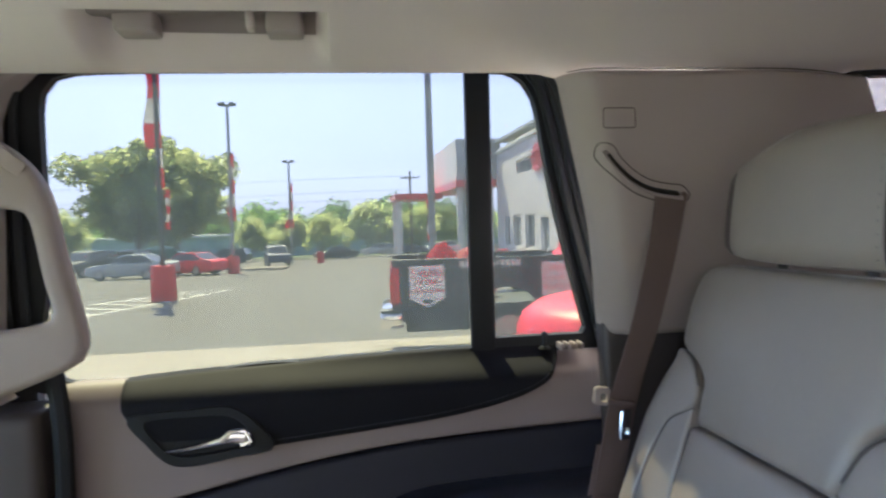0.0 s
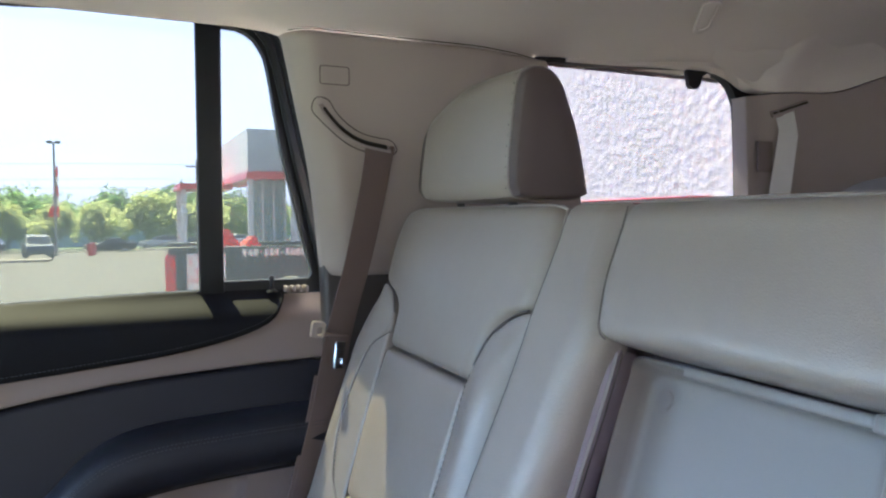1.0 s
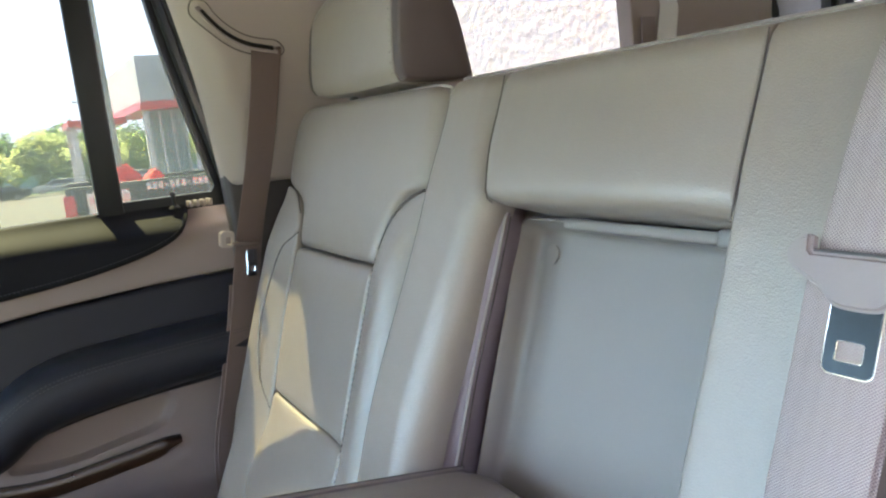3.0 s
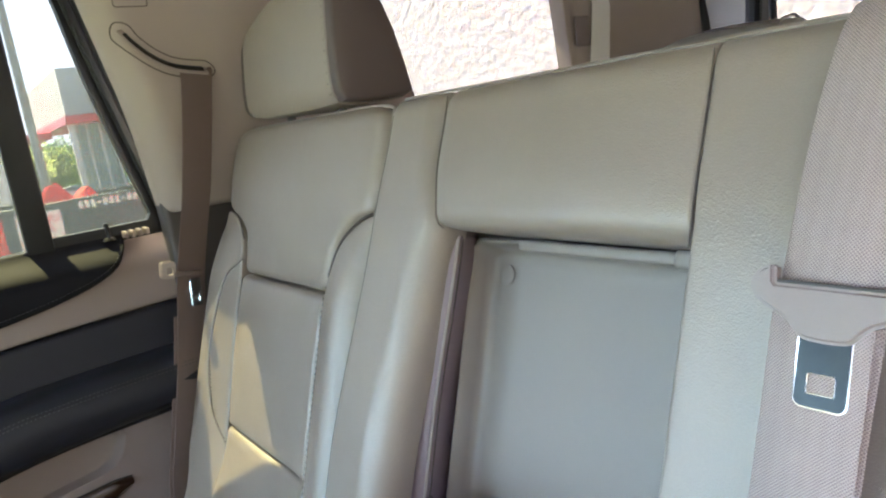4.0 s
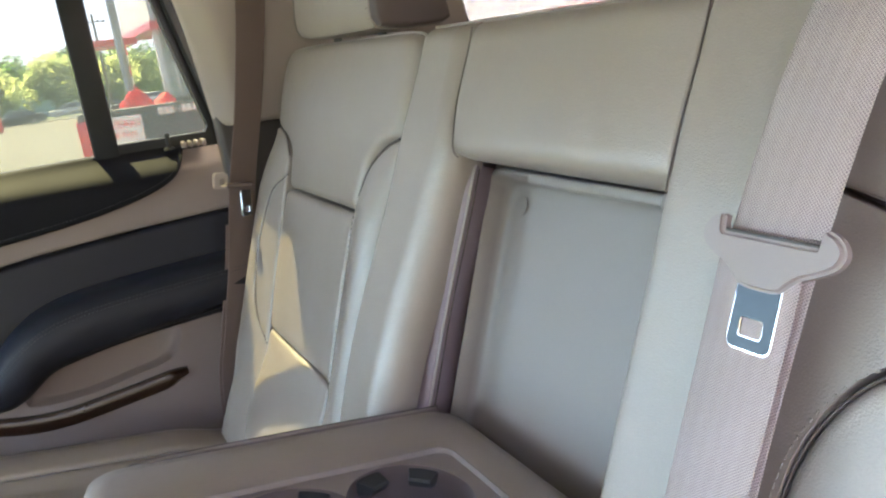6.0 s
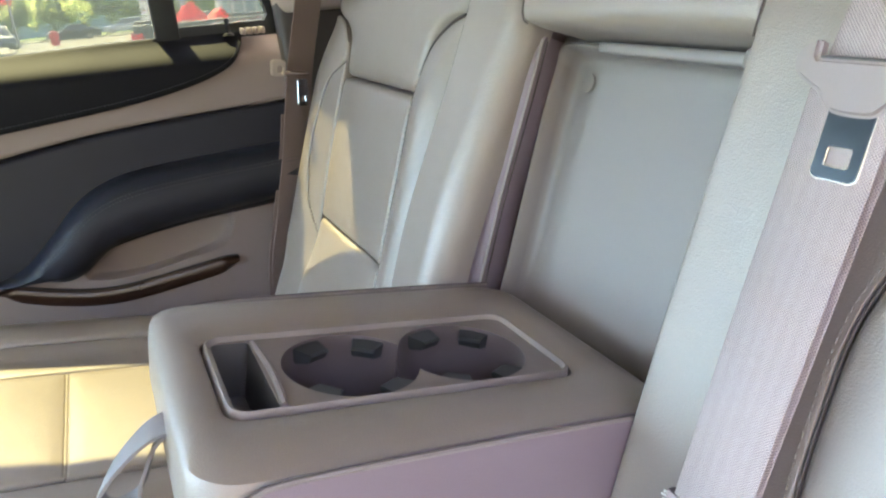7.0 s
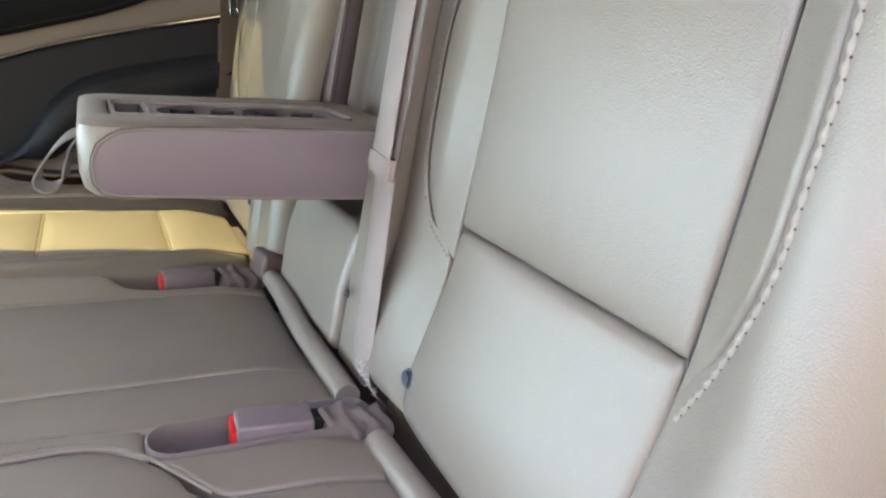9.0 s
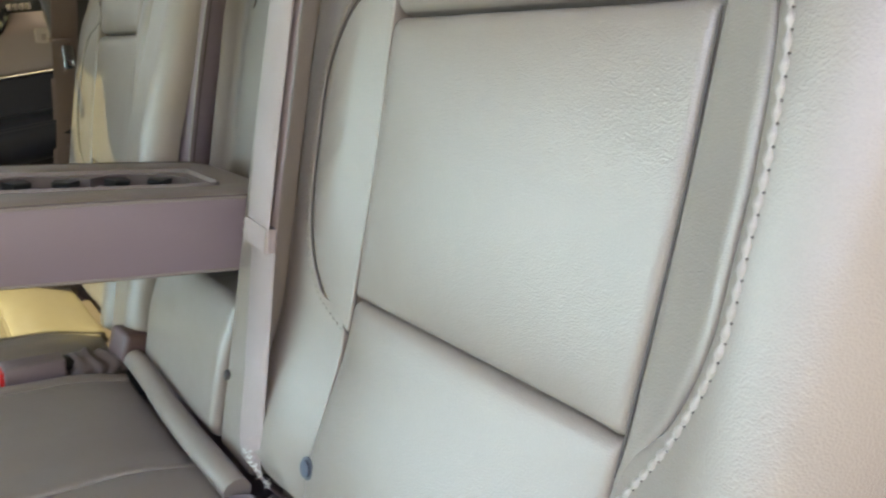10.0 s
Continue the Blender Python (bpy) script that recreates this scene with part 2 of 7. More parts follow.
def loft(rings, close_first=False, close_last=False, wrap=True):
    """Faces between rings of equal length."""
    bm = bmesh.new()
    vs = [[bm.verts.new(q) for q in ring] for ring in rings]
    n = len(vs[0])
    for a, b in zip(vs, vs[1:]):
        for k in range(n if wrap else n - 1):
            bm.faces.new((a[k], a[(k + 1) % n], b[(k + 1) % n], b[k]))
    if close_first:
        bm.faces.new(vs[0])
    if close_last:
        bm.faces.new(vs[-1])
    return bm


def rounded(hx, hy, r, n=6):
    """A rounded rectangle's outline round 0, 0."""
    out = []
    for cx, cy, a0 in ((hx - r, hy - r, 0), (-hx + r, hy - r, 90), (-hx + r, -hy + r, 180), (hx - r, -hy + r, 270)):
        for a in np.linspace(a0, a0 + 90, n):
            out.append((cx + r * math.cos(radians(a)), cy + r * math.sin(radians(a))))
    return out


def plate(outer, holes=(), z0=0.0, z1=0.01, m=None):
    """A flat plate with holes, between z0 and z1."""
    bm = bmesh.new()
    edges = []
    for line in (outer, *holes):
        vs = [bm.verts.new((q[0], q[1], z1)) for q in line]
        edges += [bm.edges.new((vs[i], vs[(i + 1) % len(vs)])) for i in range(len(vs))]
    bmesh.ops.triangle_fill(bm, use_beauty=True, use_dissolve=False, edges=edges)
    if z0 != z1:
        got = bmesh.ops.extrude_face_region(bm, geom=bm.faces[:])
        bmesh.ops.translate(bm, vec=(0, 0, z0 - z1), verts=[v for v in got["geom"] if isinstance(v, bmesh.types.BMVert)])
    if m is not None:
        moved(bm, m)
    return bm


def pad(left, right, height=None, r=0.012, depth=0.03, nu=20, nv=22, puff=0.0, rl=None, rr=None, rb=None, rt=None, sag=None):
    """A padded panel between two side lines (each from bottom to top, as (a, b)), bent over the field height(a, b), with round
    edges of radius r (rl, rr, rb, rt: one edge's own) and sides of that depth."""
    height = height or (lambda a, b: 0.0)
    rl, rr, rb, rt = (r if q is None else q for q in (rl, rr, rb, rt))
    L, R = smooth_line(left, 60), smooth_line(right, 60)

    def steps(n, w, r0, r1):
        r0, r1 = min(r0, w * 0.45), min(r1, w * 0.45)
        a = [r0 * (1 - math.cos(q)) for q in np.linspace(0, math.pi / 2, 5)] if r0 > 0 else [0.0]
        b = [w - r1 * (1 - math.cos(q)) for q in np.linspace(math.pi / 2, 0, 5)] if r1 > 0 else [w]
        return np.array([*a, *np.linspace(a[-1], b[0], n)[1:-1], *b]) / w

    W = float(np.mean(np.linalg.norm(R - L, axis=1)))
    H = float(np.sum(np.linalg.norm(np.diff((L + R) / 2, axis=0), axis=1)))
    us, vs = steps(nu, W, rl, rr), steps(nv, H, rb, rt)

    def drop(e, rad):
        if rad <= 0 or e >= rad:
            return 0.0
        q = 1 - e / rad
        return rad * (1 - math.sqrt(max(0.0, 1 - q * q)))

    bm = bmesh.new()
    grid = []
    for v in vs:
        i = v * 59
        k = min(int(i), 58)
        a0, a1 = L[k] + (L[k + 1] - L[k]) * (i - k), R[k] + (R[k + 1] - R[k]) * (i - k)
        w = float(np.linalg.norm(a1 - a0))
        row = []
        for u in us:
            q = a0 + (a1 - a0) * u
            c = height(q[0], q[1]) - max(drop(u * w, min(rl, w * 0.45)), drop((1 - u) * w, min(rr, w * 0.45))) - max(drop(v * H, rb), drop((1 - v) * H, rt))
            c += puff * (16 * u * (1 - u) * v * (1 - v)) ** 0.6
            row.append(bm.verts.new((q[0], q[1], c)))
        grid.append(row)
    for i in range(len(grid) - 1):
        for j in range(len(us) - 1):
            bm.faces.new((grid[i][j], grid[i][j + 1], grid[i + 1][j + 1], grid[i + 1][j]))
    rim = grid[0][:-1] + [g[-1] for g in grid[:-1]] + grid[-1][:0:-1] + [g[0] for g in grid[:0:-1]]
    low = [bm.verts.new((q.co.x, q.co.y, q.co.z - depth)) for q in rim]
    for i in range(len(rim)):
        j = (i + 1) % len(rim)
        bm.faces.new((rim[i], low[i], low[j], rim[j]))
    bm.faces.new(low)
    return bm


def stitches(line, height, step=0.006, length=0.0042, r=0.0007, lift=0.0006, wide=1.0):
    """Short threads along a line of (a, b) on the field height."""
    q = np.array(line)
    total = float(np.sum(np.linalg.norm(np.diff(q, axis=0), axis=1)))
    pts = straight_line(q, max(3, int(total / step)))
    out = []
    for i in range(len(pts) - 1):
        d = pts[i + 1] - pts[i]
        d = d / np.linalg.norm(d)
        mid = (pts[i] + pts[i + 1]) / 2
        b = bmesh.new()
        bmesh.ops.create_icosphere(b, subdivisions=1, radius=1.0)
        moved(b, Matrix.LocRotScale((mid[0], mid[1], height(mid[0], mid[1]) + lift), Euler((0, 0, math.atan2(d[1], d[0]))), (length / 2, r * wide, r)))
        out.append(b)
    return merge(*out)


def smoothstep(a, b, x):
    t = min(1.0, max(0.0, (x - a) / (b - a)))
    return t * t * (3 - 2 * t)


def frame_of(origin, ax, ay, az):
    return Matrix(((ax[0], ay[0], az[0], origin[0]), (ax[1], ay[1], az[1], origin[1]), (ax[2], ay[2], az[2], origin[2]), (0, 0, 0, 1)))


def ribbon(centres, width, thick, side=(0, 1, 0)):
    """A strap through 3D points, with UV along and across it; side: its width's direction, one or one a point."""
    bm = bmesh.new()
    uv = bm.loops.layers.uv.new("UVMap")
    p = [Vector(q) for q in centres]
    n = len(p)
    rings, run = [], [0.0]
    for i in range(n):
        d = (p[min(i + 1, n - 1)] - p[max(i - 1, 0)]).normalized()
        s = Vector(side[i] if isinstance(side[0], (tuple, list, Vector)) else side).normalized()
        s = (s - d * s.dot(d)).normalized()
        nrm = d.cross(s).normalized()
        w, t = width / 2, thick / 2
        rings.append([bm.verts.new(p[i] + s * a + nrm * b) for a, b in ((-w, 0), (-w * 0.96, t), (w * 0.96, t), (w, 0), (w * 0.96, -t), (-w * 0.96, -t))])
        if i:
            run.append(run[-1] + (p[i] - p[i - 1]).length)
    us = (0, 0.02, 0.98, 1, 0.98, 0.02)
    for i in range(n - 1):
        for k in range(6):
            f = bm.faces.new((rings[i][k], rings[i][(k + 1) % 6], rings[i + 1][(k + 1) % 6], rings[i + 1][k]))
            for lp, (u, v) in zip(f.loops, ((us[k], run[i]), (us[(k + 1) % 6], run[i]), (us[(k + 1) % 6], run[i + 1]), (us[k], run[i + 1]))):
                lp[uv].uv = (u, v / width)
    bm.faces.new(rings[0])
    bm.faces.new(rings[-1])
    return bm


def wpart(name, bm, m, mat, parent, label="", smooth=True):
    """A part whose mesh is given in the space m of the world."""
    moved(bm, parent.matrix_basis.inverted() @ m)
    return part(name, bm, mat, parent, label, None, smooth)


WORLD = Matrix.Identity(4)
SIDE = frame_of((0, 0.84, 0), (1, 0, 0), (0, 0, 1), (0, -1, 0))
POST = frame_of((0, 0.72, 0), (1, 0, 0), (0, 0, 1), (0, -1, 0))
BACK = frame_of((0, 0, 1.04), (0, 1, 0), (0.309, 0, 0.951), (-0.951, 0, 0.309))
ARM = frame_of((0.005, 0, 1.093), (0, 1, 0), (-0.981, 0, 0.196), (0.196, 0, 0.981))
CUSH = frame_of((-0.08, 0, 0.85), (0, 1, 0), (-0.981, 0, 0.196), (0.196, 0, 0.981))


def setting(name, bm, mat, label, category, m=WORLD, smooth=True):
    return tagged(part(name, moved(bm, m), mat, None, label, None, smooth), label, category, "", "structure")


# ---- the car's shell ----
def roof_z(x, y):
    s = abs(y) / 0.80
    z = 1.835 - 0.03 * s * s - (0.058 + 0.027 * smoothstep(-0.10, 0.06, x) * (1 - smoothstep(0.36, 0.46, x)) + 0.004 * smoothstep(0.36, 0.46, x)) * smoothstep(0.72, 1.0, s)
    z -= 0.03 * smoothstep(1.2, 1.6, x)
    # the hollow over the grab handle
    if y > 0.5:
        w = smoothstep(-0.70, -0.655, x) * (1 - smoothstep(-0.402, -0.378, x)) * smoothstep(0.664, 0.672, y) * (1 - smoothstep(0.725, 0.80, y))
        z += 0.052 * w
    return z


def headliner():
    bm = bmesh.new()
    xs = sorted(set([*np.linspace(-2.0, -0.78, 8), *np.linspace(-0.76, -0.34, 43), *np.linspace(-0.3, 1.5, 40)]))
    vs = []
    for x in xs:
        edge = 0.80
        ys = [*(np.linspace(-1, 0.6, 16) * edge), *(np.linspace(0.62, 1.0, 30) * edge)]
        vs.append([bm.verts.new((x, y, roof_z(x, y))) for y in ys])
    for a, b in zip(vs, vs[1:]):
        for k in range(len(a) - 1):
            bm.faces.new((a[k], a[k + 1], b[k + 1], b[k]))
    got = bmesh.ops.extrude_face_region(bm, geom=bm.faces[:])
    bmesh.ops.translate(bm, vec=(0, 0, 0.02), verts=[v for v in got["geom"] if isinstance(v, bmesh.types.BMVert)])
    return bm


setting("ceiling", headliner(), HEADLINER, "grey-beige cloth headliner with a coved edge", "headliner")

# outer roof skin and floor
shell = bmesh.new()
rows = []
for x in np.linspace(-2.1, 1.75, 20):
    rows.append([shell.verts.new((x, y, 1.93 - 0.10 * (abs(y) / 0.9) ** 3 - 0.09 * smoothstep(1.1, 1.75, x))) for y in np.linspace(-0.92, 0.92, 17)])
for a, b in zip(rows, rows[1:]):
    for k in range(16):
        shell.faces.new((a[k], a[k + 1], b[k + 1], b[k]))
got = bmesh.ops.extrude_face_region(shell, geom=shell.faces[:])
bmesh.ops.translate(shell, vec=(0, 0, 0.012), verts=[v for v in got["geom"] if isinstance(v, bmesh.types.BMVert)])
CAR_PAINT = material("white car paint", (0.7, 0.7, 0.7), 0.3, spread=0.02, grain=20, bump=0.0, coat=1.0)
setting("roof_skin", shell, CAR_PAINT, "painted steel roof skin over the headliner", "roof")
setting("roof_rail", merge(box(-2.1, -0.02, 0.80, 0.93, 1.790, 1.85, 0.008), box(-0.03, 1.72, 0.80, 0.92, 1.762, 1.84, 0.008), box(-2.1, 1.72, -0.93, -0.80, 1.768, 1.85, 0.008)), BLACK, "dark roof rail above the doors", "roof rail")
setting("wall_b_post_outer", box(-1.12, -0.842, 0.905, 0.945, 0.45, 1.80, 0.01), BLACK, "black outer door post", "door post")
setting("floor", box(-2.2, 1.75, -0.86, 0.86, 0.42, 0.48, 0.01), CARPET, "dark grey cabin carpet floor", "floor")

# far side below the windows: outer skin with the door in it; near side with its doorway open
setting("wall_outer_far", merge(box(-2.2, -0.86, 0.93, 0.97, 0.40, 1.27, 0.01), box(-0.855, 0.115, 0.93, 0.97, 0.45, 1.285, 0.01), box(0.12, 1.75, 0.93, 0.97, 0.40, 1.30, 0.01)), CAR_PAINT, "painted steel body side below the windows", "body side")
setting("wall_near_rear", merge(box(0.30, 1.75, -0.95, -0.80, 0.42, 1.30, 0.02), box(0.30, 0.46, -0.90, -0.76, 1.30, 1.78, 0.02), box(1.1, 1.75, -0.88, -0.72, 1.30, 1.78, 0.02)), TRIM, "grey-beige trimmed side wall behind the open doorway", "side wall")
setting("wall_near_front", merge(box(-2.2, -1.02, -0.95, -0.82, 0.42, 1.27, 0.02), box(-1.12, -1.02, -0.90, -0.80, 1.27, 1.78, 0.02)), TRIM, "grey-beige trimmed front side of the open doorway", "side wall")
# unseen; the height of its opening sets the light from the front
setting("wall_front", merge(box(-2.25, -2.19, -0.95, 0.97, 0.42, 1.18, 0.01), box(-2.2, -1.9, -0.85, 0.85, 0.75, 1.15, 0.04), box(-2.25, -2.19, -0.95, 0.97, 1.64, 1.86, 0.01)), DARK_GREY, "unseen dark dashboard wall that closes the front of the cabin", "front wall")

# unseen panes, added to tint the front light green
setting("window_front", merge(box(-2.224, -2.218, -0.94, 0.96, 1.17, 1.65), box(-2.18, -1.11, -0.868, -0.864, 1.26, 1.785), box(-2.18, -1.11, 0.945, 0.949, 1.26, 1.80)), SCREEN, "unseen windscreen and front side glass, tinted to green the light", "window")

# ---- C post trim with belt slot ----
c_post = thing("wall_c_post", "beige moulded post trim with a curved belt slot", "post trim", pose(0.2, 0.72, 1.3), kind="structure")


def post_h(x, z):
    front = 0.034 + (1.335 - z) * 0.206
    return 0.012 - 0.045 * (1 - smoothstep(-0.022, 0.034, x - front)) - 0.03 * smoothstep(0.30, 0.47, x - front) - 0.062 * (1 - smoothstep(1.30, 1.55, z))


slot_mid = smooth_line([(0.000, 1.618), (0.012, 1.600), (0.035, 1.578), (0.065, 1.562), (0.112, 1.553)], 22)
wpart("upper_panel", pad([(0.027, 1.343), (0.002, 1.475), (-0.050, 1.733)], [(0.562, 1.343), (0.525, 1.47), (0.437, 1.733)], post_h, r=0.012, depth=0.02, nu=40, nv=34), POST, PILLAR, c_post)
# dark panel: its colour carries the shade between belt and seat
wpart("lower_panel", pad([(0.04, 0.55), (0.035, 0.9), (0.024, 1.375)], [(0.60, 0.55), (0.59, 0.9), (0.565, 1.375)], lambda x, z: -0.075, r=0.01, depth=0.02, nu=10, nv=10), POST, LOWER_TRIM, c_post, "lower trim with the shade behind the belt in its dark colour")
wpart("slot_bezel", tube([(q[0], q[1], post_h(q[0], q[1]) - 0.0005) for q in slot_mid], 0.0128, 12, flat=0.26), POST, PILLAR, c_post, "beige rounded bezel of the belt slot")
# no hole is cut: a black bar paints the slot's shaded inside
wpart("slot_shade", tube([(q[0], q[1], post_h(q[0], q[1]) + 0.0022) for q in slot_mid[1:-1]], 0.0072, 8, flat=0.42), POST, BLACK, c_post, "black bar with the shade inside the curved slot")
slot_way = np.gradient(slot_mid, axis=0)
slot_way = slot_way / np.linalg.norm(slot_way, axis=1)[:, None]
slot_side = np.stack([-slot_way[:, 1], slot_way[:, 0]], 1) * 0.0132
slot_ring = smooth_line([*(slot_mid + slot_side)[::3], slot_mid[-1] + slot_way[-1] * 0.013, *(slot_mid - slot_side)[::-3], slot_mid[0] - slot_way[0] * 0.013], 80, True)
wpart("slot_outline", tube([(q[0], q[1], post_h(q[0], q[1]) + 0.0002) for q in slot_ring], 0.0010, 6, True), POST, CREASE, c_post, "thin dark line round the bezel")
# dark tube paints the shade of the gap under the headliner
wpart("top_seam", tube([(x, 1.7335 - 0.006 * smoothstep(0.34, 0.45, x), post_h(x, 1.733) + 0.001) for x in np.linspace(-0.045, 0.43, 30)], 0.0009, 6), POST, CREASE, c_post, "dark line with the shade of the gap along the headliner")
tag = rounded(0.0235, 0.014, 0.004)
ring_ = lambda k, c: [(0.0215 + q[0] * k, 1.664 + q[1] * k, post_h(0.0215 + q[0] * k, 1.664 + q[1] * k) + c) for q in tag]
wpart("airbag_mark", tube(ring_(1.0, 0.0003), 0.0008, 6, True), POST, CREASE, c_post, "raised outline of an airbag mark")

# ---- quarter window wall ----
quarter = thing("window_quarter", "fixed rear quarter window with a black printed border", "window", pose(0.68, 0.78, 1.2), kind="structure")
Q = frame_of((0, 0.775, 0), (1, 0, 0), (0, 0, 1), (0, -1, 0))
q_out = [(0.415, 1.768), (0.60, 1.20), (1.16, 1.20), (1.16, 1.768)]
q_in = [tuple(q) for q in smooth_line([(0.454, 1.733), (0.472, 1.69), (0.534, 1.48), (0.60, 1.26), (0.66, 1.24), (0.92, 1.24), (0.964, 1.27), (0.962, 1.50), (0.955, 1.65), (0.945, 1.700), (0.915, 1.736), (0.87, 1.746), (0.80, 1.747), (0.624, 1.741), (0.50, 1.737)], 90, True)]
wpart("border", plate(q_out, [q_in], -0.02, 0.0), Q, BLACK, quarter, "black border")
wpart("pane", plate(q_out, (), -0.026, -0.022), Q, DARK_TINT, quarter, "tinted glass")
wpart("clip", plate([(0.796, 1.755), (0.803, 1.735), (0.806, 1.716), (0.815, 1.710), (0.832, 1.711), (0.838, 1.720), (0.845, 1.738), (0.868, 1.752)], (), -0.004, 0.006), Q, BLACK, quarter, "black clip at the top edge")
setting("wall_quarter_lower", pad([(0.50, 0.50), (0.50, 0.9), (0.56, 1.235)], [(1.75, 0.50), (1.75, 0.9), (1.75, 1.235)], lambda x, z: 0.02, r=0.015, depth=0.05, nu=8, nv=8), TRIM, "grey-beige moulded side trim below the quarter window", "side trim", Q)

# ---- D post ----
d_post = thing("wall_d_post", "beige rear post trim with a belt slot", "post trim", pose(1.15, 0.7, 1.2), kind="structure")


def d_h(x, z):
    return 0.036 + 0.019 * smoothstep(0.96, 1.02, x) + 0.060 * smoothstep(1.09, 1.33, x)


QX = frame_of((0, 0.775, 0), (0, 0, 1), (1, 0, 0), (0, -1, 0))
d_seam = [(0.938, 1.698), (1.0, 1.7065), (1.064, 1.711), (1.13, 1.714), (1.18, 1.718), (1.225, 1.732), (1.255, 1.743), (1.335, 1.768)]


wpart("panel", pad([(1.18, x + 0.024 * (1.335 - x) / 0.397) for x, z in d_seam], [(z - 0.001, x) for x, z in d_seam], lambda z, x: d_h(x, z), r=0.004, depth=0.036, nu=16, nv=36), QX, PILLAR, d_post)
cove_seam = smooth_line([(0.50, 1.738), (0.62, 1.741), (0.80, 1.748), (0.87, 1.745), (0.915, 1.733), (0.955, 1.714), *d_seam[1:]], 60)
cove_h = lambda z, x: d_h(x, z) + 0.001 - 0.034 * (1 - smoothstep(0.55, 0.86, x)) + 9.0 * max(0.0, z - float(np.interp(x, cove_seam[:, 0], cove_seam[:, 1]))) ** 2
wpart("roof_cove", pad([(z + 0.001, x) for x, z in cove_seam], [(z + 0.15, x) for x, z in cove_seam], cove_h, r=0.003, depth=0.03, nu=18, nv=60), QX, HEADLINER, d_post, "cloth cove under the headliner")
wpart("slot_bezel", tube([(x, 1.662 + (x - 1.0) * 0.30, d_h(x, 1.6)) for x in np.linspace(0.996, 1.098, 8)], 0.012, 8, flat=0.4), Q, PILLAR, d_post)
# black bar again in place of a hole, for the shade inside
wpart("slot_shade", tube([(x, 1.662 + (x - 1.0) * 0.30, d_h(x, 1.6) + 0.003) for x in np.linspace(0.998, 1.096, 8)], 0.0065, 8, flat=0.4), Q, BLACK, d_post, "black bar with the shade inside the belt slot")
wpart("tag", plate([(0.981 + q[0], 1.568 + q[1]) for q in rounded(0.022, 0.033, 0.006)], (), d_h(1.0, 1.5) - 0.003, d_h(1.0, 1.5) + 0.0005), Q, TRIM, d_post, "grey rounded cover")
third_belt = thing("seat_belt", "pale grey third-row seat belt hanging from its slot", "seat belt", pose(1.03, 0.70, 1.3), group="seat belts")
wpart("webbing", ribbon([(1.034, 0.724, 1.675), (1.031, 0.709, 1.62), (1.003, 0.703, 1.505), (0.984, 0.698, 1.43), (0.962, 0.69, 1.25), (0.95, 0.69, 1.1)], 0.049, 0.002, [(1, -0.20, 0), (1, -0.2, 0), (1, -0.3, 0), (1, -0.45, 0), (1, -0.5, 0), (1, -0.5, 0)]), WORLD, PALE_WEBBING, third_belt)

# ---- rear end ----
setting("wall_d_post_seal", tube([tuple(q) for q in smooth_line([(1.365, 0.640, 0.9), (1.345, 0.645, 1.4), (1.34, 0.655, 1.57), (1.34, 0.668, 1.64), (1.34, 0.671, 1.69), (1.34, 0.655, 1.719), (1.34, 0.575, 1.733), (1.34, 0.50, 1.743), (1.34, 0.2, 1.752), (1.34, -0.5, 1.743)], 60)], 0.010, 8), BLACK, "black rubber liftgate seal", "seal")
rear = thing("window_rear", "liftgate window with dark frame", "window", pose(1.66, 0, 1.2), kind="structure")
RW = frame_of((1.52, 0, 0), (0, 1, 0), (0, 0, 1), (1, 0, 0))
wpart("frame", plate([(-0.86, 1.16), (0.86, 1.16), (0.80, 1.80), (-0.80, 1.80)], [[tuple(q) for q in smooth_line([(-0.58, 1.27), (0.58, 1.27), (0.625, 1.31), (0.606, 1.60), (0.598, 1.70), (0.570, 1.742), (0.48, 1.752), (0.0, 1.758), (-0.48, 1.752), (-0.570, 1.742), (-0.598, 1.70), (-0.606, 1.60), (-0.625, 1.31)], 60, True)]], 0.0, 0.05), RW, DARK_GREY, rear, "dark grey window surround")
wpart("pane", plate([(-0.66, 1.2), (0.66, 1.2), (0.64, 1.76), (-0.64, 1.76)], (), 0.052, 0.056), RW, DARK_TINT, rear, "tinted glass")
wpart("seal", tube([(q[0], q[1], -0.006) for q in smooth_line([(-0.60, 1.26), (0.60, 1.26), (0.645, 1.31), (0.628, 1.60), (0.620, 1.70), (0.585, 1.758), (0.0, 1.775), (-0.585, 1.758), (-0.620, 1.70), (-0.628, 1.60), (-0.645, 1.31)], 80, True)], 0.018, 8, True), RW, BLACK, rear, "black rubber seal")
wpart("strut", merge(tube([(0.572, 1.26, -0.03), (0.566, 1.705, -0.02)], 0.010, 8), box(0.552, 0.580, 1.70, 1.712, -0.034, -0.008, 0.003)), RW, BLACK, rear, "black gas strut")
setting("wall_d_post_outer", box(1.24, 1.75, 0.845, 0.95, 1.285, 1.82, 0.02), CAR_PAINT, "painted steel rear body post", "body post")
setting("wall_rear", box(1.66, 1.74, -0.9, 0.9, 0.42, 1.18, 0.01), TRIM, "grey-beige liftgate panel below the rear window", "rear wall")

# ---- far door ----
door = thing("door_1", "closed rear door with black pad and grey band", "door", pose(-0.35, 0.86, 0.5), kind="structure")
frame_out = smooth_line([(-0.845, 1.29), (-0.850, 1.50), (-0.848, 1.715), (-0.838, 1.752), (-0.80, 1.772), (-0.45, 1.784), (-0.12, 1.781), (-0.062, 1.764), (-0.036, 1.717), (-0.003, 1.56), (0.033, 1.40), (0.055, 1.312), (0.02, 1.292), (-0.40, 1.286)], 90, True)
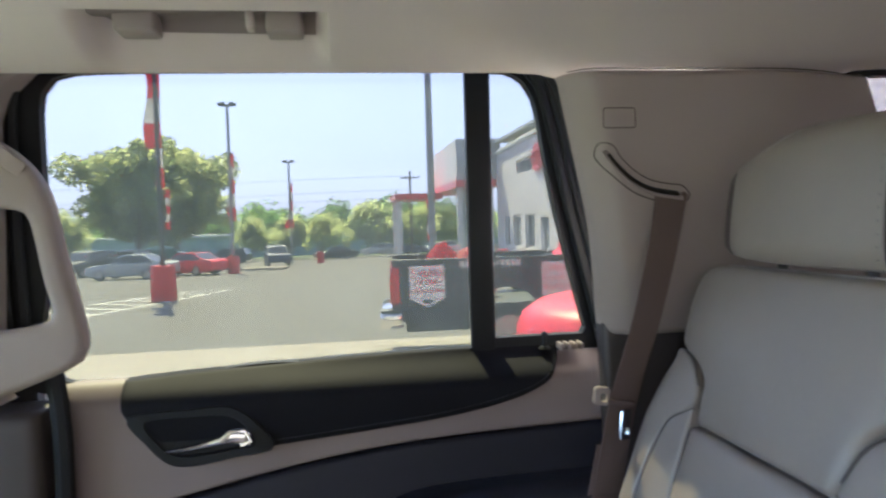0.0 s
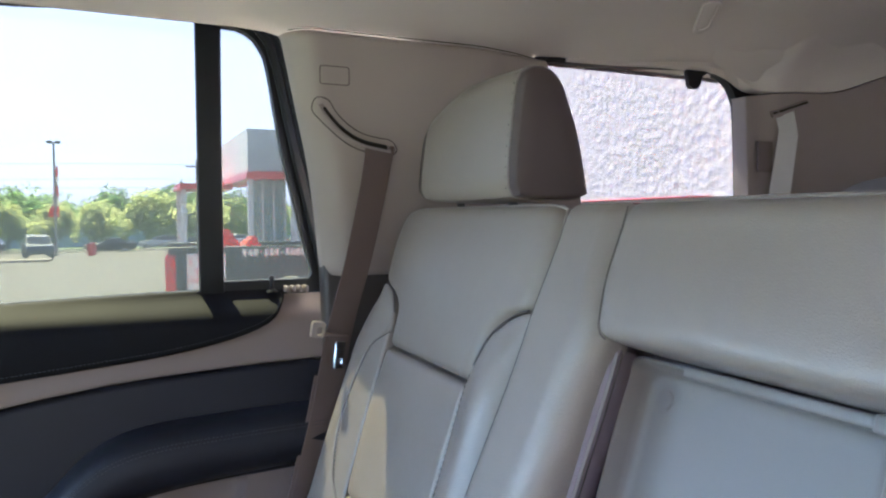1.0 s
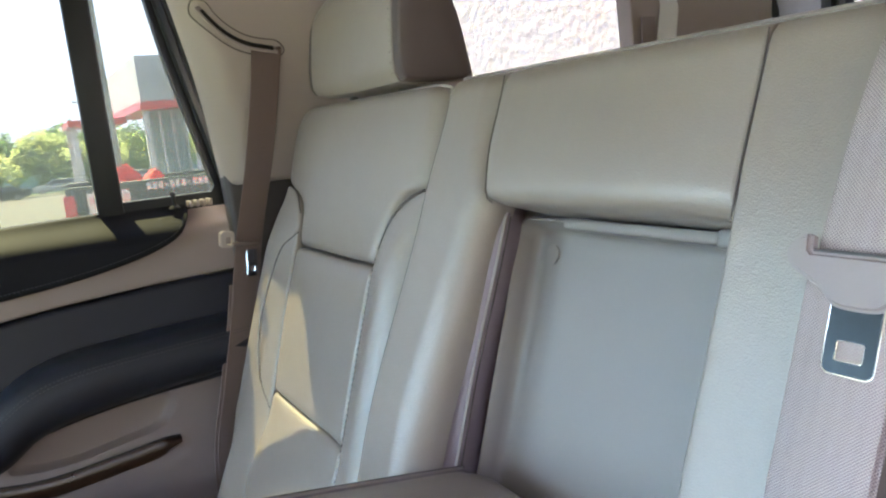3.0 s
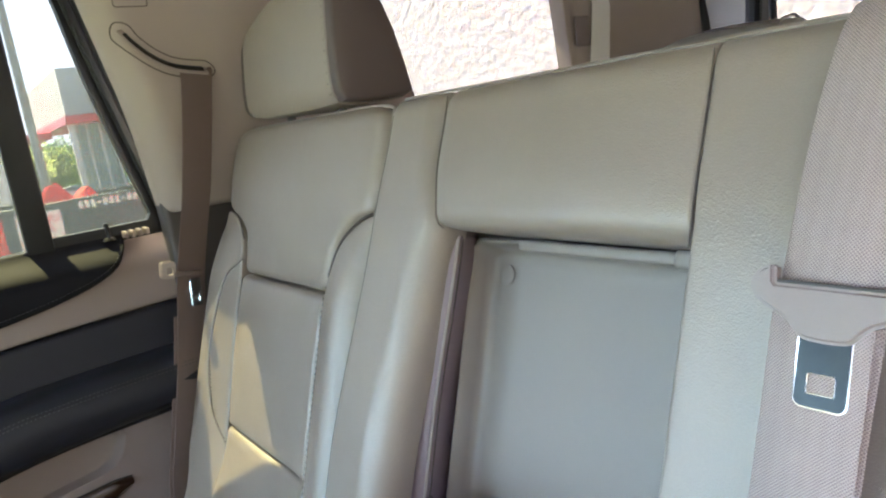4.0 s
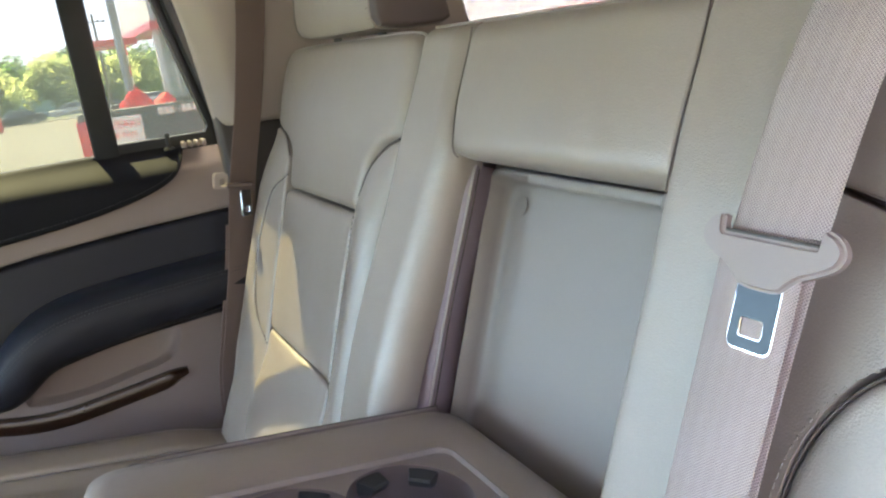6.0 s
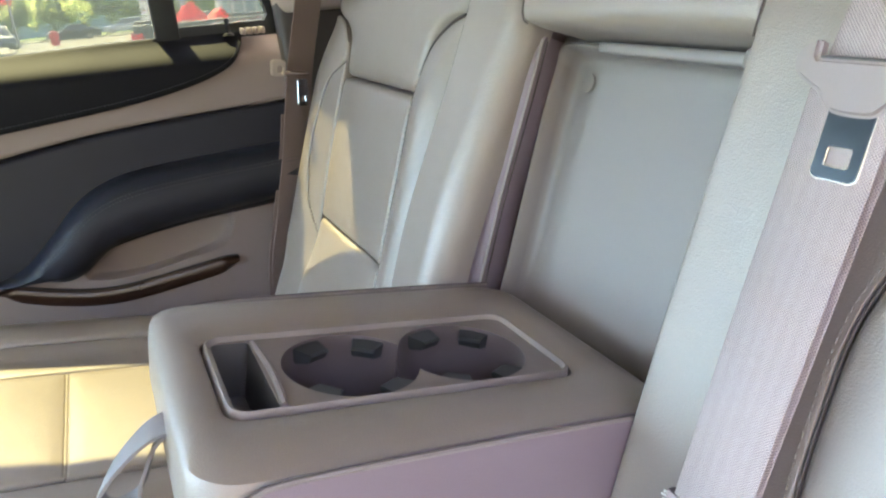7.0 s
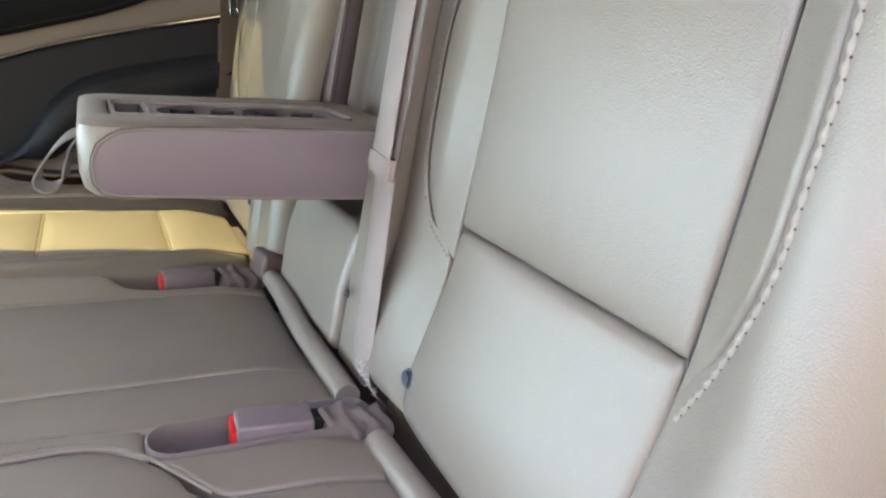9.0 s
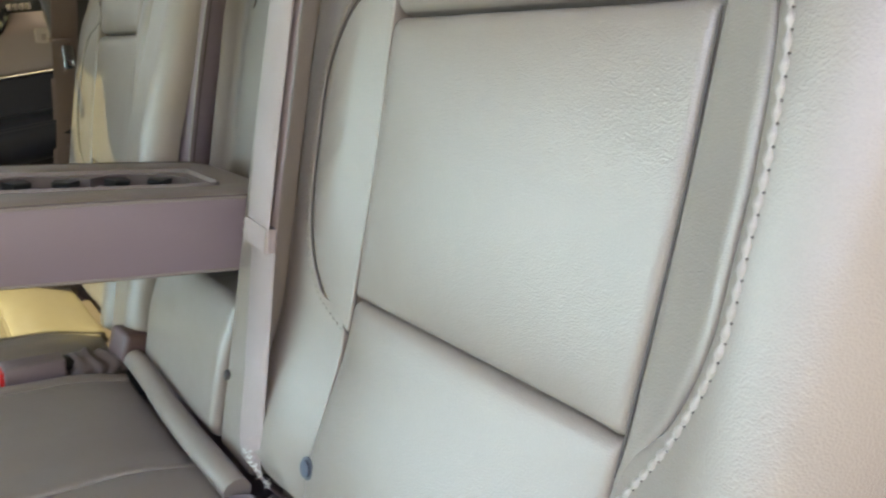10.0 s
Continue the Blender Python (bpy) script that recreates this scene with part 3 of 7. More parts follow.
main_in = smooth_line([(-0.800, 1.303), (-0.810, 1.50), (-0.814, 1.700), (-0.806, 1.742), (-0.782, 1.762), (-0.70, 1.768), (-0.45, 1.770), (-0.160, 1.771), (-0.162, 1.55), (-0.166, 1.32), (-0.5, 1.312)], 80, True)
fix_in = [(-0.126, 1.768), *[tuple(q) for q in smooth_line([(-0.100, 1.767), (-0.078, 1.758), (-0.062, 1.740), (-0.049, 1.705), (-0.026, 1.565), (0.010, 1.407), (0.0265, 1.342), (0.026, 1.335), (0.020, 1.332)], 30)], (-0.05, 1.332), (-0.130, 1.332), (-0.128, 1.55)]
wpart("window_frame", plate(frame_out, [main_in, fix_in], -0.068, -0.045), SIDE, BLACK, door, "black rubber-lined window frame")
for k, (grow, rad, lift) in enumerate(((0.0, 0.010, -0.036), (0.016, 0.008, -0.030), (0.030, 0.011, -0.022))):
    line = smooth_line([(-0.845 - grow, 1.36), (-0.850 - grow, 1.55), (-0.848 - grow, 1.715), (-0.838 - grow, 1.752 + grow * 0.3), (-0.80, 1.774 + grow * 0.25), (-0.45, 1.785 + grow * 0.2), (-0.12, 1.783 + grow * 0.25), (-0.062 + grow * 0.6, 1.764 + grow * 0.2), (-0.036 + grow * 0.9, 1.715), (-0.003 + grow * 0.9, 1.56), (0.053 + grow * 0.9, 1.318), (0.082 + grow * 0.5, 1.20)], 90)
    wpart("seal", tube([(q[0], q[1], lift) for q in line], rad, 8), SIDE, BLACK, door, "black rubber seal")
wpart("pane", plate(frame_out, (), -0.062, -0.058), SIDE, TINTED, door, "tinted sliding glass")
wpart("divider", box(-0.168, -0.128, 1.30, 1.782, -0.058, -0.042, 0.004), SIDE, BLACK, door, "black upright bar between the panes")


def pad_h(x, z):
    # rolls outward to the glass at the top
    return 0.012 - 0.055 * smoothstep(1.262, 1.318, z) ** 1.6 + 0.006 * math.sin((z - 1.2) * 30)


pad_low = [(-0.700, 1.262), (-0.665, 1.215), (-0.60, 1.186), (-0.48, 1.196), (-0.35, 1.208), (-0.22, 1.222), (-0.12, 1.242), (-0.06, 1.266), (-0.03, 1.30)]
pad_top = [(-0.705, 1.300), (-0.66, 1.303), (-0.60, 1.306), (-0.48, 1.310), (-0.35, 1.314), (-0.22, 1.317), (-0.12, 1.318), (-0.06, 1.3185), (-0.02, 1.319)]
# the pad runs along x: its side lines are its lower and upper edges
swap = frame_of((0, 0.84, 0), (0, 0, 1), (1, 0, 0), (0, -1, 0))
wpart("upper_pad", pad([(z, x) for x, z in pad_low], [(z, x) for x, z in pad_top], lambda z, x: pad_h(x, z), r=0.006, depth=0.03, nu=16, nv=50, rr=0.004), swap, SILL_PAD, door, "black soft pad under the window")
wpart("pad_stitch", stitches(smooth_line([(z + 0.010, x) for x, z in pad_low[2:]], 80), lambda z, x: pad_h(x, z), 0.006), swap, DARK_THREAD, door, "row of grey stitches")
band_low = [(-0.80, 1.085), (-0.70, 1.105), (-0.599, 1.128), (-0.45, 1.158), (-0.303, 1.178), (-0.15, 1.188), (0.02, 1.194), (0.075, 1.196)]
band_top = [(-0.80, 1.298), (-0.70, 1.299), (-0.599, 1.30), (-0.45, 1.305), (-0.303, 1.31), (-0.15, 1.312), (0.02, 1.316), (0.075, 1.318)]


def band_h(z, x):
    return -0.006 - 0.045 * smoothstep(1.255, 1.318, z) ** 1.5


wpart("grey_band", pad([(z, x) for x, z in band_low], [(z, x) for x, z in band_top], band_h, r=0.008, depth=0.03, nu=20, nv=40), swap, TRIM, door, "grey-beige trim band")


def low_h(z, x):
    return -0.004 - 0.02 * smoothstep(1.0, 1.2, z) + 0.012


wpart("lower_pad", pad([(0.93, -0.80), (0.95, -0.6), (0.97, -0.40), (1.0, -0.2), (1.01, 0.075)], [(z - 0.004, x) for x, z in band_low], low_h, r=0.008, depth=0.03, nu=14, nv=40), swap, BLACK_PAD, door, "black soft lower door pad")


def arm_ring(x, lo, hi, out):
    """The door armrest's cross-section at x."""
    y0 = 0.0
    return [(x, lo, y0 - 0.03), (x, lo + 0.004, y0 + out * 0.55), (x, lo + (hi - lo) * 0.25, y0 + out * 0.9), (x, lo + (hi - lo) * 0.55, y0 + out), (x, hi - (hi - lo) * 0.15, y0 + out * 0.93), (x, hi, y0 + out * 0.72), (x, hi + 0.004, y0 + out * 0.3), (x, hi + 0.002, y0 - 0.03)]


ctrl = [(-0.50, 0.955, 0.960, 0.012), (-0.47, 0.956, 0.968, 0.035), (-0.438, 0.960, 0.985, 0.06), (-0.39, 0.950, 1.03, 0.072), (-0.355, 0.962, 1.065, 0.078), (-0.311, 0.993, 1.092, 0.080), (-0.25, 1.008, 1.107, 0.082), (-0.15, 1.018, 1.113, 0.08), (-0.05, 1.024, 1.116, 0.078), (0.06, 1.03, 1.118, 0.07), (0.075, 1.035, 1.115, 0.05)]
sec = smooth_line(ctrl, 60)
wpart("armrest", loft([arm_ring(*q) for q in sec], True, True), SIDE, BLACK_PAD, door, "black padded armrest")
wpart("armrest_stitch", merge(*[stitches([(q[0], q[2] - (q[2] - q[1]) * k) for q in sec[10:]], lambda x, z: 0.0795 - 0.003, 0.006, r=0.0008) for k in (0.14, 0.20)]), SIDE, DARK_THREAD, door, "double row of dark stitches")
pocket = smooth_line([(-0.365, 0.942), (-0.30, 0.982), (-0.2, 1.000), (-0.112, 1.004), (-0.102, 0.985), (-0.128, 0.945), (-0.195, 0.933), (-0.267, 0.924), (-0.333, 0.926)], 60, True)
low_out = [(-0.80, 0.55), (-0.4, 0.55), (0.075, 0.55), (0.075, 1.03), (-0.4, 1.03), (-0.80, 1.02)]
wpart("pocket_panel", plate(low_out, [[tuple(q) for q in pocket]], -0.036, -0.006), SIDE, TRIM, door, "mauve-grey lower door panel")
shrink = lambda k, c: [(-0.235 + (q[0] + 0.235) * k, 0.965 + (q[1] - 0.965) * k, c) for q in pocket]
wpart("pocket", loft([shrink(1.035, -0.008), shrink(1.03, -0.0045), shrink(1.0, -0.005), shrink(0.97, -0.010), shrink(0.93, -0.022), shrink(0.86, -0.027)], False, True), SIDE, TRIM, door, "hollow under the armrest")
wood_mid = smooth_line([(-0.495, 0.944, 0.010), (-0.475, 0.938, 0.012), (-0.42, 0.917, 0.012), (-0.36, 0.901, 0.012), (-0.30, 0.896, 0.012), (-0.22, 0.901, 0.012), (-0.15, 0.907, 0.012), (-0.106, 0.914, 0.012)], 40)
rings = []
for i, q in enumerate(wood_mid):
    t = i / (len(wood_mid) - 1)
    h = 0.0150 * min(1, t * 14 + 0.15) * min(1, (1 - t) * 7 + 0.35)
    rings.append([(q[0], q[1] - h, -0.008), (q[0], q[1] - h, 0.002), (q[0], q[1] - h * 0.5, 0.0075), (q[0], q[1] + h * 0.5, 0.0075), (q[0], q[1] + h, 0.002), (q[0], q[1] + h, -0.008)])
wpart("wood_strip", loft(rings, True, True), SIDE, WOOD, door, "glossy dark walnut strip")
wpart("wood_edge", tube([(q[0], q[1] + 0.0160 * min(1, i / 40 * 14 + 0.15) * min(1, (1 - i / 40) * 7 + 0.35), 0.001) for i, q in enumerate(wood_mid)], 0.0012, 6), SIDE, DARK_METAL, door, "thin edge of the strip")
# inner handle in its black cup
bez_out = smooth_line([(-0.690, 1.255), (-0.665, 1.212), (-0.635, 1.182), (-0.60, 1.177), (-0.545, 1.185), (-0.484, 1.196), (-0.510, 1.238), (-0.545, 1.262), (-0.60, 1.262)], 48, True)
bez_in = smooth_line([(-0.664, 1.246), (-0.648, 1.213), (-0.627, 1.196), (-0.60, 1.192), (-0.545, 1.198), (-0.513, 1.204), (-0.528, 1.234), (-0.552, 1.248), (-0.60, 1.250)], 48, True)
cen = np.mean(bez_in, axis=0)
wpart("handle_bezel", loft([[(q[0], q[1], 0.008) for q in bez_out], [(q[0], q[1], 0.019) for q in bez_out], [(*(cen + (q - cen) * 0.965), 0.021) for q in bez_out], [(*(cen + (q - cen) * 1.03), 0.020) for q in bez_in], [(q[0], q[1], 0.017) for q in bez_in], [(*(cen + (q - cen) * 0.93), 0.0145) for q in bez_in]], False, True), SIDE, BLACK, door, "black cup round the handle")
lever = smooth_line([(-0.637, 1.2030, 0.020, 0.0022), (-0.60, 1.2065, 0.024, 0.0035), (-0.565, 1.2130, 0.027, 0.005), (-0.545, 1.219, 0.028, 0.0085), (-0.525, 1.217, 0.027, 0.010), (-0.516, 1.213, 0.024, 0.0085)], 30)
wpart("handle", loft([[(q[0], q[1] + q[3] * 1.3 * math.cos(a), q[2] + 0.007 * math.sin(a)) for a in np.linspace(0, 2 * math.pi, 10, endpoint=False)] for q in lever], True, True), SIDE, CHROME, door, "chrome pull lever")
wpart("handle_cup", tube([(-0.56, 1.2150, 0.034), (-0.545, 1.228, 0.034), (-0.524, 1.2275, 0.033), (-0.515, 1.212, 0.031), (-0.53, 1.206, 0.031)], 0.0035, 8), SIDE, CHROME, door, "chrome rim of the lever")
wpart("lock_knob", merge(moved(cyl(0.0035, 0.022), pose(-0.049, 0.872, 1.312)), moved(cyl(0.0055, 0.007, 12, bevel=0.002), pose(-0.049, 0.872, 1.333)), moved(cyl(0.010, 0.004, 16, 0.007), pose(-0.049, 0.872, 1.312))), WORLD, BLACK, door, "small black lock knob")
setting("trim_sill_cap", merge(*[box(-0.028 + k * 0.011, -0.022 + k * 0.011, 0.85, 0.878, 1.311, 1.3225, 0.002) for k in range(4)]), TRIM, "grey ribbed end of the sill", "trim")

# ---- B post with grab handle ----
b_post = thing("wall_b_post", "grey-beige post trim beside the door", "post trim", pose(-0.95, 0.82, 0.9), kind="structure")
wpart("upper_panel", pad([(-1.15, 1.28), (-1.12, 1.5), (-1.10, 1.68), (-1.095, 1.735), (-1.09, 1.77)], [(-0.868, 1.28), (-0.860, 1.5), (-0.857, 1.68), (-0.840, 1.735), (-0.795, 1.775)], lambda x, z: 0.03, r=0.02, depth=0.05, nu=10, nv=12), SIDE, PILLAR, b_post)
wpart("lower_panel", pad([(-1.15, 0.5), (-1.15, 0.9), (-1.15, 1.276)], [(-0.805, 0.5), (-0.80, 0.9), (-0.80, 1.276)], lambda x, z: 0.045, r=0.02, depth=0.06, nu=10, nv=12), SIDE, LOWER_TRIM, b_post, "darker lower trim")
wpart("door_seal", tube([(q[0], q[1], 0.02) for q in smooth_line([(-0.785, 0.5), (-0.782, 0.9), (-0.778, 1.2), (-0.783, 1.30), (-0.80, 1.40)], 24)], 0.014, 8), SIDE, BLACK, b_post, "black rubber door seal")
grab = thing("grab_handle", "grey-beige upright grab handle on the door post", "grab handle", pose(-0.82, 0.75, 1.35))
g_out = smooth_line([(-0.93, 1.705), (-0.86, 1.672), (-0.798, 1.630), (-0.766, 1.58), (-0.750, 1.50), (-0.733, 1.42), (-0.726, 1.375), (-0.737, 1.346), (-0.79, 1.322), (-0.86, 1.300), (-0.93, 1.29), (-0.965, 1.4), (-0.97, 1.58)], 60, True)
g_in = smooth_line([(-0.845, 1.560), (-0.800, 1.556), (-0.788, 1.535), (-0.775, 1.46), (-0.766, 1.418), (-0.785, 1.402), (-0.86, 1.395), (-0.885, 1.42), (-0.885, 1.54)], 40, True)
gb = plate([tuple(q) for q in g_out], [[tuple(q) for q in g_in]], 0.035, 0.075)
bmesh.ops.bevel(gb, geom=[e for e in gb.edges if len(e.link_faces) == 2 and e.calc_face_angle(0) > 1.0], offset=0.012, segments=4, profile=0.5, affect="EDGES")
wpart("grip", gb, SIDE, PILLAR, grab)
# small flush screw cover, not a mount
wpart("screw_cover", moved(box(-0.030, 0.030, -0.011, 0.011, 0.0, 0.003, 0.0025), pose(-0.815, 1.628, 0.0730, 0, 0, -38)), SIDE, PILLAR, grab, "flush beige screw cover at the top of the grip")

# ---- roof grab handle ----
roof_grab = thing("roof_grab_handle", "folded grey-beige roof handle in its hollow", "grab handle", pose(-0.53, 0.70, 1.78))
wpart("grip", loft([[(x, 0.712 + 0.012 * math.cos(a) + 0.010 * math.sin(math.pi * (x + 0.68) / 0.28) - 0.010, 1.826 + 0.009 * math.sin(a)) for a in np.linspace(0, 2 * math.pi, 10, endpoint=False)] for x in np.linspace(-0.675, -0.408, 24)], True, True), WORLD, HEADLINER, roof_grab)
for x0, x1 in ((-0.652, -0.600), (-0.462, -0.414)):
    wpart("mount", box(x0, x1, 0.702, 0.750, 1.780, 1.832, 0.005, 3), WORLD, PILLAR, roof_grab)
# sheet darker than the headliner: the hollow's shade put into colour
lining = []
for ty in np.linspace(0, 1, 14):
    y = 0.6705 + 0.082 * ty
    x0, x1 = -0.684 + 0.012 * (1 - ty) ** 6 + 0.03 * ty * ty, -0.392 - 0.010 * (1 - ty) ** 6 - 0.006 * ty
    lining.append([(x, y, roof_z(x, y) - 0.0015) for x in np.linspace(x0, x1, 48)])
wpart("hollow_shade", loft([*lining, *[[(x, y, z + 0.004) for x, y, z in row] for row in lining[::-1]]], True, False), WORLD, TRIM, roof_grab, "grey-mauve sheet with the hollow's shade in its colour")
wpart("hook", box(-0.488, -0.478, 0.71, 0.735, 1.786, 1.825, 0.003), WORLD, HEADLINER, roof_grab, "small coat hook")
lamp = thing("reading_lamp_cover", "small grey oval cover in the headliner", "roof cover", pose(0.62, 0.35, 1.82))
lx, ly = 0.70, 0.615
oval = lambda hx, hy, drop: [(lx + q[0] * 0.83 + q[1] * 0.55, ly - q[0] * 0.55 + q[1] * 0.83, roof_z(lx + q[0] * 0.83 + q[1] * 0.55, ly - q[0] * 0.55 + q[1] * 0.83) - drop) for q in rounded(hx, hy, min(hx, hy) * 0.98, 8)]
wpart("cover", loft([oval(0.017, 0.058, -0.004), oval(0.017, 0.058, 0.0025), oval(0.015, 0.056, 0.004), oval(0.011, 0.046, 0.004), oval(0.010, 0.045, 0.002)]), WORLD, HEADLINER, lamp)
wpart("lens", loft([oval(0.010, 0.045, 0.002), oval(0.009, 0.044, 0.0025), oval(0.005, 0.035, 0.003)], False, True), WORLD, HEADLINER, lamp)

# ---- second-row seats ----


def bump(x, mid, w):
    return math.exp(-((x - mid) / w) ** 2)


def seat_h(a, b):
    s = abs(a)
    on = 1 - smoothstep(0.20, 0.34, b)
    if a > 0:
        k = min(1.0, max(0.0, (s - 0.606) / 0.090))
        return on * (0.015 * (1 - (1 - k) ** 1.6) + 0.020 * bump(s, 0.285, 0.050)) + 0.018 * smoothstep(0.02, 0.15, -b)
    # the near seat back rolls under at its foot
    return on * (0.032 * bump(s, 0.675, 0.05) + 0.007 * bump(s, 0.262, 0.055)) + 0.018 * smoothstep(0.02, 0.15, -b) - 0.05 * max(0.0, (-0.174 - b) / 0.032) ** 2


LENS_OUT = [(0.604, -0.028), (0.634, 0.022), (0.650, 0.066), (0.6525, 0.113), (0.653, 0.155), (0.645, 0.215), (0.613, 0.252)]
LENS_FAR = [(0.608, -0.028), (0.650, 0.012), (0.675, 0.082), (0.669, 0.150), (0.651, 0.2115), (0.622, 0.235), (0.6125, 0.242)]
LENS_IN = [(0.330, -0.030), (0.285, -0.005), (0.252, 0.045), (0.243, 0.110), (0.252, 0.180), (0.285, 0.235), (0.333, 0.252)]


def seat_back(seat, s, inner):
    """The pads of one outer seat's back; s: +1 far, -1 near; inner: where its inner edge stands."""
    f = lambda pts: [(s * a, b) for a, b in pts]
    arc_in = [(a + (0.010 * bump(b, 0.10, 0.09) if s < 0 else 0.0), b) for a, b in LENS_IN]
    put = lambda name, bm, mat, label="": wpart(name, bm, BACK, mat, seat, label)
    far = s > 0
    arc_out = LENS_FAR if far else LENS_OUT
    if far:
        top_in = [(0.336, 0.224), (0.329, 0.245), (0.314, 0.282), (0.282, 0.309), (inner + 0.012, 0.319), (inner + 0.004, 0.335), (inner + 0.003, 0.39), (inner + 0.006, 0.425), (inner + 0.020, 0.4395)]
        top_out = [(0.610, 0.224), (0.613, 0.262), (0.618, 0.283), (0.643, 0.302), (0.680, 0.314), (0.697, 0.330), (0.703, 0.385), (0.688, 0.424), (0.640, 0.4395)]
    else:
        top_in = [(0.337, 0.224), (0.331, 0.258), (0.300, 0.305), (inner + 0.012, 0.327), (inner + 0.004, 0.34), (inner + 0.003, 0.39), (inner + 0.006, 0.44)]
        top_out = [(0.610, 0.224), (0.614, 0.262), (0.632, 0.297), (0.668, 0.322), (0.700, 0.335), (0.703, 0.385), (0.672, 0.44)]
    put("upper_panel", pad(f(top_in), f(top_out), seat_h, 0.008, 0.04, 34, 28, rt=0.018, rl=0.024 if far else 0.008, rr=0.022 if far else 0.008, puff=0.010), LEATHER)
    put("insert", pad(f([(0.336, 0.0012), (0.337, 0.11), (0.338, 0.2215)]), f([(0.604, 0.0012), (0.611, 0.11), (0.610, 0.2215)]), seat_h, 0.008, 0.03, 24, 22, rl=0.008 if far else 0.0025, rt=0.012, rb=0.006, puff=0.010), LEATHER)
    put("lower_insert", pad(f([(0.325, -0.215), (0.332, -0.08), (0.336, 0.0)]), f([(0.600, -0.215), (0.602, -0.08), (0.604, 0.0)]), seat_h, 0.008, 0.03, 24, 18, rl=0.008 if far else 0.0025, rt=0.009, puff=0.014), LEATHER)
    put("outer_bolster_panel", pad(f([(0.6045, -0.027), (0.611, 0.11), (0.6125, 0.241 if far else 0.251)]), f(arc_out), seat_h, 0.004 if far else 0.006, 0.03, 10, 22), LEATHER)
    if far:
        edge_in = [(0.326, -0.215), (0.333, -0.03), (0.335, 0.045), (0.335, 0.110), (0.335, 0.180), (0.334, 0.222), (0.327, 0.243), (0.312, 0.280), (0.280, 0.3065), (inner + 0.012, 0.3165)]
        edge_out = [(0.706, -0.215), (0.690, -0.13), (0.700, -0.095), (0.728, -0.062), (0.733, -0.03), (0.733, 0.04), (0.730, 0.10), (0.726, 0.16), (0.722, 0.21), (0.714, 0.256), (0.706, 0.285), (0.700, 0.300), (0.694, 0.3115)]
        side_in = [(0.601, -0.215), (0.603, -0.031), *[(a + 0.002, b) for a, b in LENS_FAR[1:6]], (0.6145, 0.246), (0.6165, 0.270), (0.642, 0.2985), (0.676, 0.310)]
    else:
        put("inner_bolster_panel", pad(f(arc_in), f([(0.332, -0.029), (0.337, 0.11), (0.335, 0.250)]), seat_h, 0.006, 0.03, 12, 22, rr=0.0015), LEATHER)
        edge_in = [(0.326, -0.215), (0.328, -0.033), (arc_in[1][0] - 0.002, arc_in[1][1]), (arc_in[2][0] - 0.002, 0.045), (arc_in[3][0] - 0.002, 0.110), (arc_in[4][0] - 0.002, 0.182), (0.283, 0.239), (0.327, 0.262), (0.298, 0.301), (inner + 0.012, 0.3235)]
        edge_out = [(0.706, -0.215), (0.715, -0.03), (0.722, 0.04), (0.724, 0.10), (0.724, 0.16), (0.722, 0.21), (0.718, 0.256), (0.714, 0.294), (0.708, 0.319), (0.702, 0.334)]
        side_in = [(0.601, -0.215), (0.602, -0.03), *LENS_OUT[1:6], (0.615, 0.256), (0.633, 0.294), (0.668, 0.319), (0.69, 0.331)]
    put("outer_bolster", pad(f(side_in), f(edge_out), seat_h, 0.005, 0.05, 12, 46, rr=0.024 if far else 0.03), LEATHER)
    edge = [(inner, b) for b in (-0.215, -0.03, 0.045, 0.11, 0.18, 0.235, 0.27, 0.30, 0.315 if far else 0.322)]
    put("inner_bolster", pad(f(edge), f(edge_in), seat_h, 0.005, 0.04, 12, 46, rl=0.042 if far else 0.004, rr=0.005 if far else 0.0015), LEATHER)
    if far:
        put("bolster_stitch", stitches(smooth_line(f([(a - 0.005, b) for a, b in LENS_FAR[:3]]), 40), seat_h, 0.006, 0.004, 0.0008), DARK_THREAD, "grey stitching along the lens seam")
        put("bolster_stitch", stitches(smooth_line(f([(0.325, -0.19), (0.328, -0.03), (0.329, 0.11), (0.329, 0.21), (0.324, 0.235)]), 80), seat_h, 0.007, 0.0045, 0.0009), CREASE, "dark stitching beside the insert")
    else:
        seam = smooth_line(f([(a + 0.008, b) for a, b in LENS_OUT]), 34 * 6 + 1)
        put("bolster_stitch", tube([(a, b, seat_h(a, b) - 0.0003) for a, b in seam], [0.0018 + 0.0007 * math.cos(2 * math.pi * i / 6) for i in range(len(seam))], 8), SEAM, "raised pale baseball seam")
        holes = [bmesh.new() for k in range(34)]
        for k, hole in enumerate(holes):
            a, b = seam[k * 6 + 3]
            bmesh.ops.create_icosphere(hole, subdivisions=1, radius=0.0007, matrix=Matrix.Translation((a + s * 0.0015, b, seat_h(a, b) + 0.0010)))
        put("perforation", merge(*holes), CREASE, "row of dark needle holes")
        put("bolster_stitch", stitches(smooth_line(f([(a - 0.006, b) for a, b in arc_in]), 80), seat_h, 0.006, 0.004, 0.0008), THREAD, "pale fine stitching")
